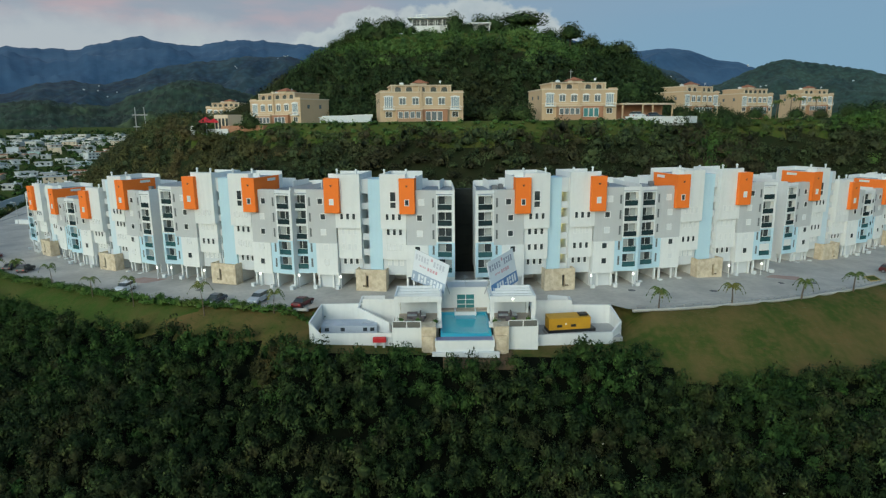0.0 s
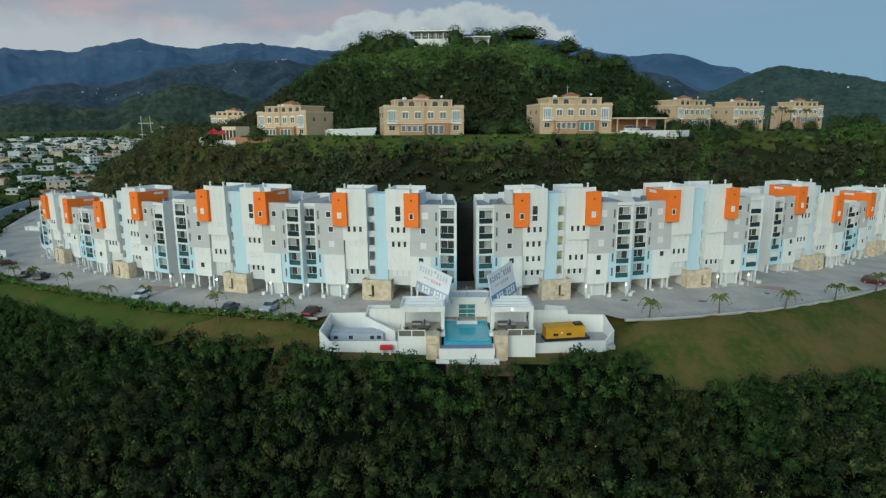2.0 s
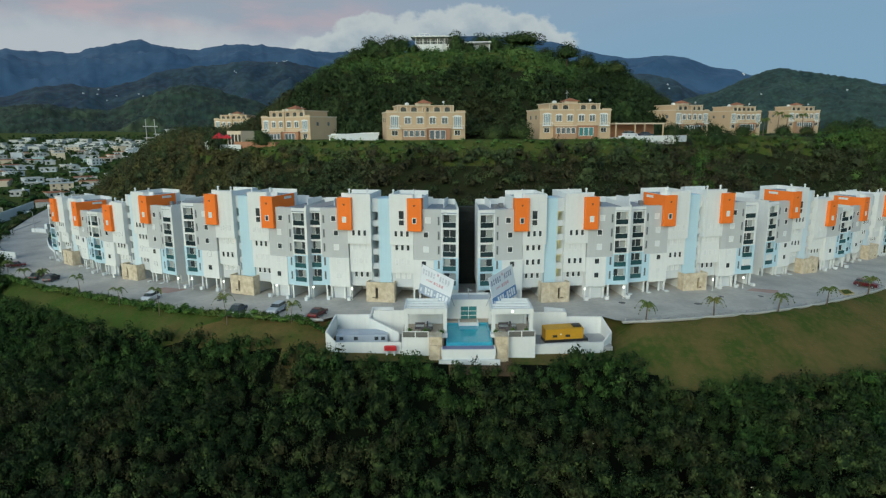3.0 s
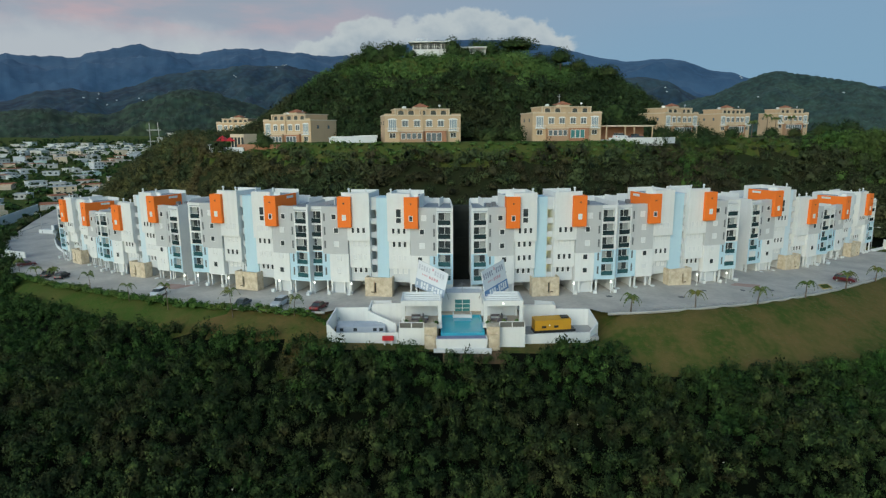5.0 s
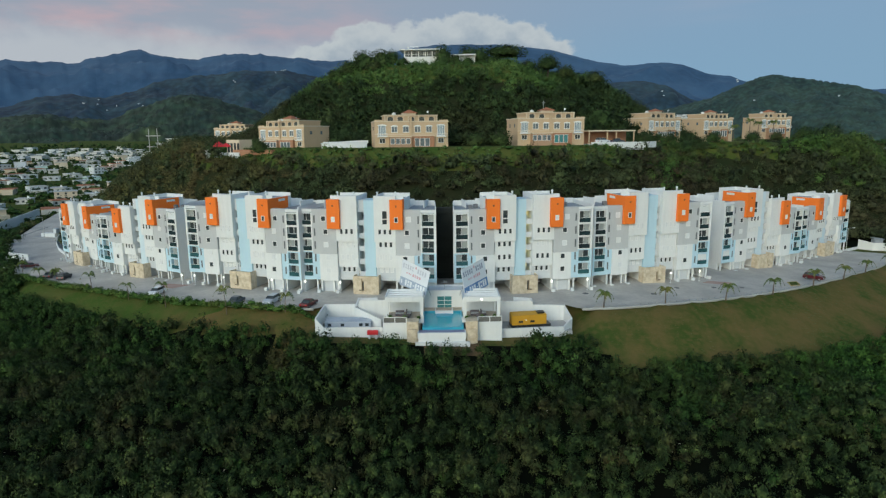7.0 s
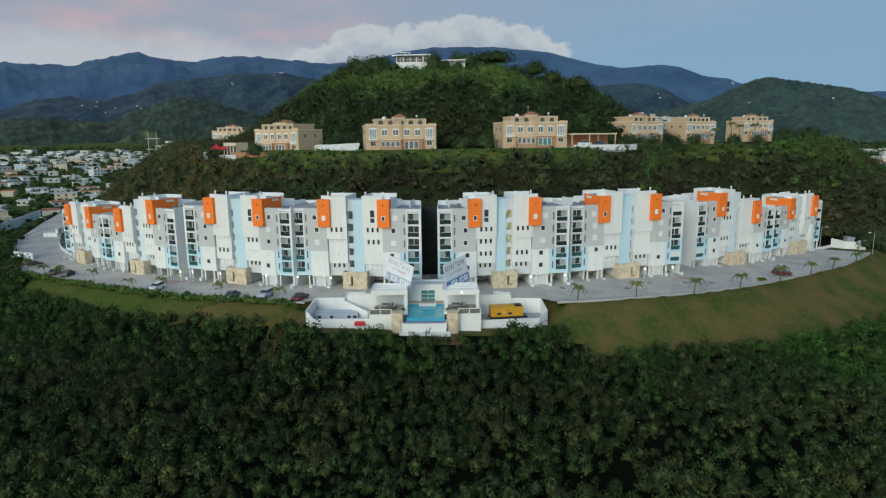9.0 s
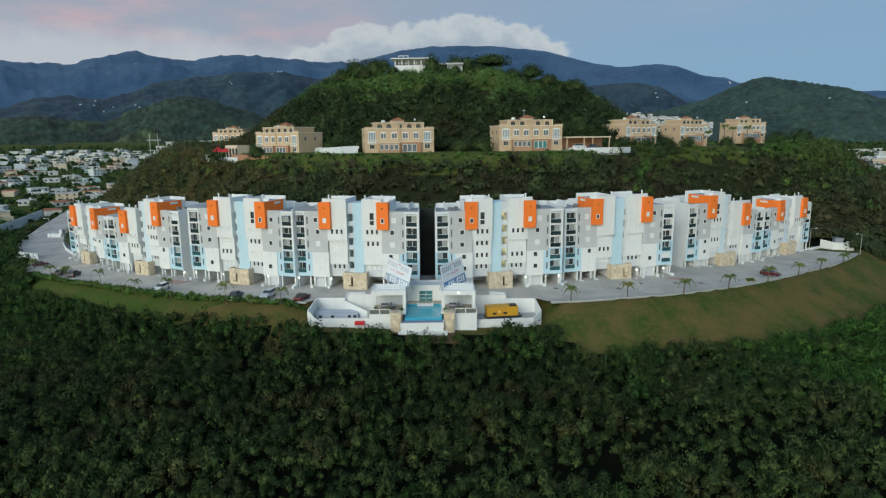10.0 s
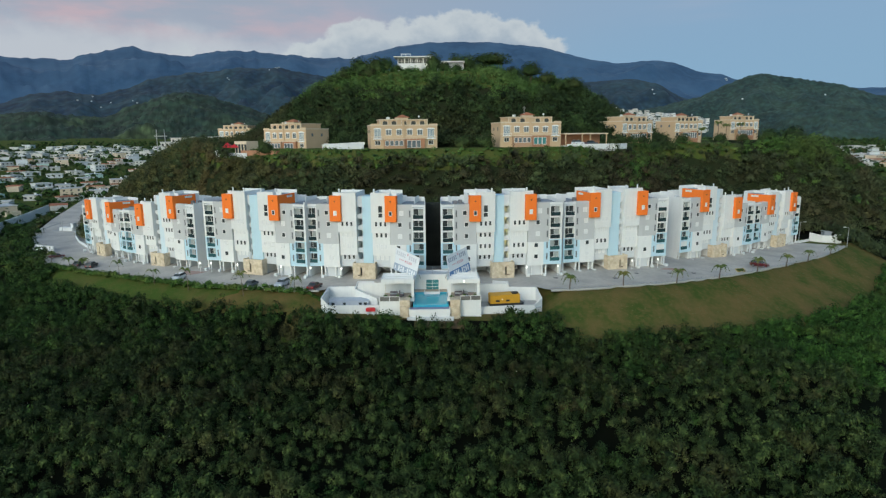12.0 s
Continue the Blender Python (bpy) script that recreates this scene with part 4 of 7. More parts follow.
pl = scatter(-100, 122, 160, 262, 3.0, top_wood, 6)
rad = 2.05 * (0.65 + 0.7 * g.random(len(pl))) * np.where((np.abs(pl[:, 0] + 2) < 26) & (pl[:, 2] > 55), 0.62, 1.0)
upper = pl[:, 2] > 48.5 + 3 * np.sin(pl[:, 0] * 0.13) + 1.5 * np.sin(pl[:, 0] * 0.41)
thicket("summit_shrubs", pl[upper], 1.05 * rad[upper], 0.12 * rad[upper], MID, LEAF_LIME, "bright green shrubs round the hilltop", "shrubs", False)
pl, rad = pl[~upper], rad[~upper]
thicket("hilltop_trees", pl, rad, 0.5 * rad + 0.5 * g.random(len(pl)), MID, LEAF_DEEP, "dense dark green trees on the rounded hill", "trees", False)


def crest_shrubs(x, y):
    r, th = rt(x, y)
    z = land(x, y)
    villa_gap = (np.hypot(x - 78, y - 203) > 13) & (np.hypot(x - 108, y - 224) > 13) & (np.hypot(x - 146, y - 251) > 13)
    return villa_gap & (((r > 85) & (r < 98) & (z > 24.0) & (z < 29.3) & (np.abs(th) < 62) & (x > -70) & (x < 75)) | ((x > 58) & (z > 26) & (z < 29.45) & (r > 84) & (y < 275) & (np.abs(np.sin(x * 0.11) + np.sin(y * 0.17)) > 0.25)))


pl = scatter(-75, 215, 130, 275, 1.8, crest_shrubs, 14)
rad = np.where(pl[:, 0] > 75, 1.25, 1.0) * (0.5 + 0.9 * g.random(len(pl)))
thicket("crest_shrubs", pl, rad, 0.25 * rad, [bush_template(140 + k, 6, 45, 0.17, 1, 0.8, -0.2) for k in range(6)], LEAF_LIME, "bright green low shrubs along the ridge edge", "shrubs", False)



# ---------------------------------------------------------------- clubhouse with its pool
def plain(name, b, mat, label, category, group=""):
    return tagged(new(name, b.mesh(name, mat)), label, category, group)


club = thing("clubhouse", pose(0, 0, 0), "low white clubhouse with a teal window and flat roof", "building")
b = Builder().box(-0.2, 2.25, 93.0, 93.2, -0.4, 3.35).box(5.2, 7.7, 93.0, 93.2, -0.4, 3.35).box(2.25, 5.2, 93.0, 93.2, 2.25, 3.35)
b.box(-0.2, 0.0, 93.2, 97.6, -0.4, 3.35).box(7.5, 7.7, 93.2, 97.6, -0.4, 3.35).box(0.0, 7.5, 97.4, 97.6, -0.4, 3.35)
part("wall", b.mesh("wall", WHITE), club)
part("roof", Builder().box(0.0, 7.5, 93.2, 97.4, 2.9, 3.05).mesh("roof", PALE), club)
w = part("window", Builder().box(2.25, 5.2, 92.95, 93.1, -0.35, -0.25).mesh("window", FRAME), club)
for box_ in ((2.25, 2.35, -0.25, 2.25), (5.1, 5.2, -0.25, 2.25), (2.35, 5.1, 2.15, 2.25), (3.68, 3.76, -0.25, 2.15), (2.35, 3.68, 1.3, 1.38), (3.76, 5.1, 1.3, 1.38), (2.35, 3.68, 0.5, 0.58), (3.76, 5.1, 0.5, 0.58)):
    part("window_bar", Builder().box(box_[0], box_[1], 92.95, 93.1, box_[2], box_[3]).mesh("window_bar", FRAME), w)
for x0, x1 in ((2.35, 3.68), (3.76, 5.1)):
    for z0, z1 in ((-0.25, 0.5), (0.58, 1.3), (1.38, 2.15)):
        part("pane", Builder().box(x0, x1, 93.03, 93.06, z0, z1).mesh("pane", TEAL), w, "teal tinted pane")
for x0 in (-0.75, 7.9):
    part("side_wall", Builder().box(x0, x0 + 0.45, 91.4, 93.2, -0.4, 3.1).mesh("side_wall", PALE), club)
part("antenna", Builder().tube((3.75, 95, 3.05), (3.75, 95, 4.9), 0.05).tube((3.0, 95, 4.3), (4.5, 95, 4.5), 0.03).tube((3.4, 95, 4.8), (4.2, 95, 4.6), 0.03).mesh("antenna", STEEL), club)

deck = Builder().prism([(-7.3, 84.3), (-3.0, 83.9), (-0.6, 83.2), (-0.6, 93.0), (-7.3, 93.0)], -4.9, -0.05)
deck.prism([(7.3, 83.2), (9.4, 83.9), (13.75, 84.3), (13.75, 93.0), (7.3, 93.0)], -4.9, -0.05)
deck.box(-0.6, 7.3, 91.6, 93.0, -4.9, -0.05)
structure("pool_deck", deck.mesh("pool_deck", material("sand_paving", (0.48, 0.40, 0.32), 0.9, other=(0.37, 0.31, 0.24), scale=0.8, amount=0.5, bump=0.2)),
          "sand-coloured paved pool deck on retaining walls", "pool deck")

pool = thing("swimming_pool", pose(0, 0, 0), "turquoise infinity pool with white rim and overflow basin", "swimming pool")
b = Builder().box(-0.3, 7.0, 82.3, 91.6, -2.2, -2.0).box(-0.3, -0.05, 82.5, 91.6, -2.0, -0.30).box(6.75, 7.0, 82.5, 91.6, -2.0, -0.30).box(-0.3, 7.0, 82.3, 82.5, -2.0, -0.62)
b.box(-0.05, 6.75, 91.4, 91.6, -2.0, -0.30)
part("basin", b.mesh("basin", POOL_TILE), pool)
WATER = material("pool_water", (0.07, 0.46, 0.56), 0.08, other=(0.04, 0.38, 0.52), scale=0.35, amount=0.5, bump=0.15, bump_scale=1.5)
part("water", Builder().box(-0.05, 6.75, 82.48, 91.4, -1.2, -0.58).mesh("water", WATER), pool)
part("overflow_basin", Builder().box(-0.9, 7.1, 80.4, 82.3, -1.6, -1.05).mesh("overflow_basin", BASIN_TILE), pool, "violet-grey tiled overflow basin")
b = Builder().box(-1.1, 7.3, 80.1, 80.4, -1.9, -0.9).box(-1.1, -0.9, 80.4, 82.3, -1.9, -0.9).box(7.1, 7.3, 80.4, 82.3, -1.9, -0.9)
part("rim", b.mesh("rim", WHITE), pool)
part("lower_wall", Builder().box(-1.0, 7.2, 80.25, 82.3, -4.9, -1.9).box(-1.5, 7.95, 79.7, 80.25, -4.9, -2.5).mesh("lower_wall", WHITE), pool)
part("shallow_step", Builder().box(2.0, 5.1, 88.6, 91.35, -0.57, -0.50).mesh("shallow_step", POOL_TILE), pool)
part("spa_wall", Builder().box(1.9, 5.3, 90.4, 90.65, -0.6, 0.05).box(1.9, 2.1, 90.65, 92.4, -0.6, 0.05).box(5.1, 5.3, 90.65, 92.4, -0.6, 0.05).mesh("spa_wall", SHUTTER), pool)
for x0, x1, y0, y1 in ((-3.0, -0.95, 81.3, 83.6), (7.35, 9.38, 81.3, 83.6)):
    plain("stone_pier", Builder().box(x0, x1, y0, y1, -4.9, 0.75).box(x0 + 0.15, x1 - 0.35, y0 - 0.4, y0, -4.9, -0.5), STONE, "beige rough stone pier beside the pool", "stone pier", "pool piers")

SMOKED = material("grey_brown_guard_glass", (0.17, 0.165, 0.15), 0.15, other=(0.12, 0.12, 0.11), scale=0.8, amount=0.5)
for out in ([(-7.3, 82.9), (-3.05, 82.75), (-3.05, 84.2), (-7.3, 84.4)], [(9.4, 82.75), (13.8, 82.9), (13.8, 84.4), (9.4, 84.2)]):
    ob = thing("terrace_tower", pose(0, 0, 0), "white rendered terrace wall with a glazed railing on top", "terrace", "terrace towers")
    part("wall", Builder().prism(out, -4.95, 0.15).mesh("wall", WHITE), ob)
    (ax, ay), (bx_, by) = (out[0][0] + 0.1, out[0][1] + 0.06), (out[1][0] - 0.1, out[1][1] + 0.06)
    for k in range(3):
        px, py = ax + (bx_ - ax) * k / 2, ay + (by - ay) * k / 2
        part("post", Builder().box(px - 0.07, px + 0.07, py - 0.02, py + 0.12, 0.15, 1.05).mesh("post", FRAME), ob)
    part("handrail", Builder().wall([(ax, ay + 0.05), (bx_, by + 0.05)], 1.05, 1.15, 0.14).mesh("handrail", FRAME), ob)
    part("guard_glass", Builder().wall([(ax, ay + 0.06), (bx_, by + 0.06)], 0.16, 1.04, 0.03).mesh("guard_glass", SMOKED), ob)


def pavilion(x0, x1, y0, y1, lit):
    ob = thing("pavilion", pose(0, 0, 0), "white open pavilion with square posts and slatted flat roof", "pavilion", "poolside pavilions")
    b = Builder().box(x0, x1, y0, y0 + 0.25, 3.45, 4.35).box(x0, x1, y1 - 0.25, y1, 3.45, 4.35).box(x0, x0 + 0.25, y0 + 0.25, y1 - 0.25, 3.45, 4.35).box(x1 - 0.25, x1, y0 + 0.25, y1 - 0.25, 3.45, 4.35)
    part("roof_beam", b.mesh("roof_beam", WHITE), ob)
    part("roof", Builder().box(x0 + 0.25, x1 - 0.25, y0 + 0.25, y1 - 0.25, 3.5, 3.72).mesh("roof", WHITE), ob)
    for k in (1, 2, 3):
        yy = y0 + (y1 - y0) * k / 4
        part("roof_rib", Builder().box(x0 + 0.25, x1 - 0.25, yy - 0.12, yy + 0.12, 3.72, 4.25).mesh("roof_rib", WHITE), ob)
    for px in (x0 + 0.05, x1 - 0.65):
        for py in (y0 + 0.03, y1 - 0.45):
            part("post", Builder().box(px, px + (0.6 if py < y1 - 1 else 0.4), py, py + 0.42, -0.05, 3.45).mesh("post", WHITE), ob)
    part("back_wall", Builder().box(x0 + 0.5, x1 - 0.7, y1 - 0.3, y1 - 0.05, -0.05, 3.45).mesh("back_wall", PALE), ob)
    lamp = part("downlight", Builder().tube((0, 0, 0), (0, 0, 0.14), 0.15, 0.12, 12).mesh("downlight", LAMP_GLOW if lit else FRAME), ob, "lit round lamp" if lit else "", pose((x0 + x1) / 2, y0 - 0.02, 3.9, 90))
    # furniture below it
    for k, (fx, fy) in enumerate(((0.35, 0.55), (0.6, 0.62), (0.5, 0.35))):
        sofa = thing("outdoor_sofa", pose(x0 + (x1 - x0) * fx, y0 + (y1 - y0) * fy, -0.05, 0, 0, 90 * k), "dark wicker outdoor sofa on the deck", "sofa", "pavilion seats")
        part("seat", Builder().box(-0.8, 0.8, -0.4, 0.4, 0.05, 0.42).mesh("seat", DARKWEAVE), sofa)
        part("backrest", Builder().box(-0.8, 0.8, 0.4, 0.6, 0.05, 0.85).mesh("backrest", DARKWEAVE), sofa)
        part("cushion", Builder().box(-0.72, 0.72, -0.36, 0.36, 0.42, 0.54).mesh("cushion", GREY), sofa)
    return ob


DARKWEAVE = material("dark_wicker", (0.10, 0.085, 0.095), 0.8, other=(0.17, 0.145, 0.16), scale=6, amount=0.5)
pavilion(-7.0, -0.1, 84.6, 90.6, False)
pavilion(6.9, 13.6, 84.2, 90.4, True)
for x0, x1 in ((-1.9, -0.1), (6.75, 8.5)):
    plain("planter_wall", Builder().box(x0, x1, 83.2, 83.4, -0.05, 0.55).box(x0, x1, 84.2, 84.4, -0.05, 0.55).box(x0, x0 + 0.2, 83.4, 84.2, -0.05, 0.55).box(x1 - 0.2, x1, 83.4, 84.2, -0.05, 0.55),
          WHITE, "low white square planter on the deck", "planter", "deck planters")

LEAFY_POT = [bush_template(240 + k, 6, 60, 0.2, 1, 0.9, -0.3) for k in range(2)]
for k, (x, y) in enumerate(((-6.1, 84.6), (-3.6, 84.6), (10.4, 84.5), (12.6, 84.6), (-1.0, 83.8), (7.6, 83.8))):
    ob = thing("potted_plant", pose(x, y, -0.05), "leafy green plant in a low pot on the deck", "plant", "deck plants")
    part("pot", Builder().tube((0, 0, 0), (0, 0, 0.4), 0.24, 0.32, 10).mesh("pot", STONE), ob)
    v, turned, faces = LEAFY_POT[k % 2]
    part("leaves", cached(("potleaves", k % 2), lambda: raw_mesh("leaves", v * [0.55, 0.55, 0.6], faces, HEDGE, True, turned)), ob, m=pose(0, 0, 0.75))

# service yards
yard = thing("service_yard", pose(0, 0, 0), "white walled service yard beside the pool", "yard wall", "service yards")
part("wall", Builder().wall([(-7.4, 83.4), (-17.8, 83.4), (-19.5, 84.6)], -5.2, [-0.75, -0.75, 0.6], 0.25).wall([(-19.5, 84.6), (-19.3, 92.9), (-7.4, 93.1)], -4.6, [0.6, 0.85, 0.85], 0.25).mesh("wall", WHITE), yard)
part("floor", Builder().box(-19.3, -7.4, 83.5, 93.0, -3.0, -2.35).mesh("floor", CONCRETE), yard)
part("ramp_wall", Builder().wall([(-8.0, 87.5), (-13.2, 91.0), (-13.2, 96.5), (-9.5, 96.5)], -2.4, [-0.6, 0.8, 1.1, 1.1], 0.3).mesh("ramp_wall", WHITE), yard)
part("back_wall", Builder().wall([(-12.6, 91.8), (-7.2, 91.8)], -2.4, 1.9, 0.25).mesh("back_wall", WHITE), yard)
yard = thing("service_yard", pose(0, 0, 0), "white walled service yard with a generator inside", "yard wall", "service yards")
part("wall", Builder().wall([(13.9, 84.6), (25.4, 86.0), (27.3, 88.2)], -5.6, [-1.75, -1.9, -1.0], 0.25).wall([(27.3, 88.2), (26.8, 92.6), (14.0, 92.6)], -5.0, [-1.0, 0.3, 0.5], 0.25).mesh("wall", WHITE), yard)
part("floor", Builder().box(13.9, 27.0, 85.9, 92.5, -3.4, -2.75).mesh("floor", CONCRETE), yard)
part("back_wall", Builder().wall([(14.0, 92.2), (20.5, 92.2)], -2.8, 1.3, 0.25).wall([(20.5, 92.2), (20.8, 95.5), (17.5, 96.5)], -2.8, [1.1, 0.9, 0.9], 0.3).mesh("back_wall", WHITE), yard)

gen = thing("generator", pose(19.2, 88.2, -2.30, 0, 0, 8), "yellow enclosed diesel generator on a black skid", "generator")
part("skid", Builder().box(-3.4, 4.0, -1.15, 1.1, 0, 0.45).mesh("skid", BLACK), gen)
part("plinth", Builder().box(-3.6, 4.2, -1.3, 1.3, -0.45, 0).mesh("plinth", CONCRETE), gen, "low concrete plinth")
part("housing", Builder().prism([(-3.3, -1.05), (3.2, -1.05), (3.2, 1.05), (-3.3, 1.05)], 0.45, [2.25, 2.25, 2.45, 2.45]).mesh("housing", YELLOW), gen)
for gx_ in (-1.7, 0.5):
    part("vent", Builder().box(gx_ - 0.4, gx_ + 0.4, -1.10, -1.05, 0.85, 1.25).mesh("vent", BLACK), gen, "dark louvred vent")
part("badge", Builder().tube((-0.7, -1.05, 1.35), (-0.7, -1.09, 1.35), 0.14).mesh("badge", FRAME), gen)
part("silencer", Builder().box(1.6, 2.9, -0.6, 0.6, 2.3, 2.6).mesh("silencer", BLACK), gen)

tank = thing("water_tank", pose(-13.9, 88.6, -2.35), "long blue-grey steel water tank building in the yard", "tank")
part("housing", Builder().prism([(-4.6, -1.0), (3.9, -1.0), (3.9, 1.4), (-4.6, 1.4)], 0.0, [1.25, 1.25, 1.55, 1.55]).mesh("housing", TANK), tank)
for gx_ in (-3.7, -1.3, 2.1, 3.2):
    part("vent", Builder().box(gx_ - 0.32, gx_ + 0.32, -1.06, -1.0, 0.45, 1.0).mesh("vent", GLASS), tank, "dark square opening")
    part("hatch", Builder().box(gx_ - 0.5, gx_ + 0.2, 0.0, 0.7, 1.38, 1.52).mesh("hatch", TANK), tank)

valve = thing("fire_valve", pose(-9.1, 82.6, -3.6), "red fire hose valve box on white legs", "fire valve")
part("body", Builder().box(-0.95, 0.95, -0.25, 0.35, 1.75, 2.4).tube((-0.8, 0, 2.4), (0.8, 0, 2.4), 0.16).mesh("body", RED), valve)
for gx_ in (-0.6, 0.6):
    part("leg", Builder().box(gx_ - 0.14, gx_ + 0.14, -0.1, 0.18, 0.3, 1.75).mesh("leg", WHITE), valve)
part("footing", Builder().box(-1.6, 1.6, -0.6, 0.7, -1.6, 0.3).mesh("footing", WHITE), valve)


def billboard(bl, br, tl, tr, band, letters):
    """A leaning sign panel between four corners, with bars for its lettering."""
    BL, BR, TL, TR = (Vector(p) for p in (bl, br, tl, tr))
    nrm = (BR - BL).cross(TL - BL).normalized()
    ob = thing("billboard", pose(0, 0, 0), "large leaning white sales billboard with a blue band", "billboard", "sales billboards")

    def quad(u0, u1, v0, v1, lift, thick, mat, name, label=""):
        def at(u, v, d):
            return (BL * (1 - u) + BR * u) * (1 - v) + (TL * (1 - u) + TR * u) * v + nrm * d
        bb = Builder()
        bb.v = [tuple(at(u, v, d)) for d in (lift, lift + thick) for u, v in ((u0, v0), (u1, v0), (u1, v1), (u0, v1))]
        bb.f = [(3, 2, 1, 0), (4, 5, 6, 7), (0, 1, 5, 4), (1, 2, 6, 5), (2, 3, 7, 6), (3, 0, 4, 7)]
        return part(name, bb.mesh(name, mat), ob, label)

    quad(0, 1, 0, 1, -0.12, 0.12, SIGN_WHITE, "panel")
    quad(0.0, 1.0, 0.0, 0.33, 0.012, 0.012, band, "band", "blue lower band")
    def glyphs(edges, v0, v1, lift, mat, gap):
        """A row of lettering as upright bars, some of them cut in two."""
        for k, (u0, u1) in enumerate(zip(edges, edges[1:])):
            if k % 3 == 1:
                quad(u0, u1 - gap, v0, v0 + 0.40 * (v1 - v0), lift, 0.01, mat, "bar")
                quad(u0, u1 - gap, v0 + 0.58 * (v1 - v0), v1, lift, 0.01, mat, "bar")
            else:
                quad(u0, u1 - gap, v0, v1, lift, 0.01, mat, "bar")

    glyphs((0.05, 0.10), 0.08, 0.22, 0.028, SIGN_WHITE, 0.012)
    glyphs((0.20, 0.295, 0.39, 0.485), 0.05, 0.28, 0.028, SIGN_WHITE, 0.03)
    glyphs((0.50, 0.56), 0.14, 0.18, 0.028, SIGN_WHITE, 0.01)
    glyphs((0.58, 0.675, 0.77, 0.865, 0.96), 0.05, 0.28, 0.028, SIGN_WHITE, 0.03)
    glyphs((0.05, 0.135, 0.22, 0.305, 0.39, 0.475), 0.70, 0.88, 0.012, letters, 0.035)
    glyphs((0.50, 0.56), 0.84, 0.93, 0.012, SIGN_RED, 0.01)
    glyphs((0.59, 0.675, 0.76, 0.845, 0.93), 0.70, 0.88, 0.012, letters, 0.035)
    glyphs((0.20, 0.25, 0.30, 0.35, 0.40), 0.53, 0.58, 0.012, SIGN_RED, 0.02)
    glyphs((0.44, 0.52, 0.60, 0.68, 0.76), 0.50, 0.60, 0.012, SIGN_RED, 0.03)
    for u in (0.15, 0.85):
        p = BL * (1 - u) + BR * u
        back = p - nrm * 2.2
        part("strut", Builder().tube(tuple(p + (TL - BL) * 0.6 - nrm * 0.15), (back.x, back.y, 3.0), 0.07).mesh("strut", STEEL), ob)
        part("strut", Builder().tube(tuple(p - nrm * 0.15 + (TL - BL) * 0.05), (p.x, p.y + 0.1, 2.6), 0.08).mesh("strut", STEEL), ob)
    return ob


SIGN_WHITE = material("faded_white_vinyl", (0.80, 0.83, 0.86), 0.5, other=(0.72, 0.75, 0.80), scale=0.3, amount=0.4)
SIGN_BLUE = material("blue_vinyl", (0.10, 0.22, 0.46), 0.5, other=(0.14, 0.27, 0.50), scale=0.5, amount=0.4)
SIGN_PALE = material("faded_blue_vinyl", (0.34, 0.42, 0.54), 0.5, other=(0.42, 0.50, 0.60), scale=0.5, amount=0.5)
SIGN_GREY = material("grey_lettering", (0.33, 0.36, 0.45), 0.5)
SIGN_RED = material("faded_red_lettering", (0.66, 0.38, 0.42), 0.5)
SIGN_FAINT = material("pale_grey_lettering", (0.58, 0.60, 0.66), 0.5)
billboard((-4.98, 95, 4.18), (0.2, 88.0, 3.74), (-4.24, 95, 9.23), (1.09, 88, 8.11), SIGN_PALE, SIGN_FAINT)
billboard((7.63, 88, 3.21), (12.35, 95, 3.8), (6.75, 88, 8.39), (11.37, 95, 9.15), SIGN_BLUE, SIGN_GREY)


# ---------------------------------------------------------------- street: cars, palms, lamps, hedge, fence
def side_prism(b, profile, y0, y1, inset=0.0, zmid=0.0):
    """A shape from its side outline in x and z; above zmid its sides lean in."""
    i, n = len(b.v), len(profile)
    for yy, sgn in ((y0, 1), (y1, -1)):
        b.v += [(x, yy + sgn * (inset if z > zmid else 0), z) for x, z in profile]
    b.f += [tuple(range(i, i + n)), tuple(range(i + 2 * n - 1, i + n - 1, -1))]
    b.f += [(i + (k + 1) % n, i + k, i + n + k, i + n + (k + 1) % n) for k in range(n)]
    return b


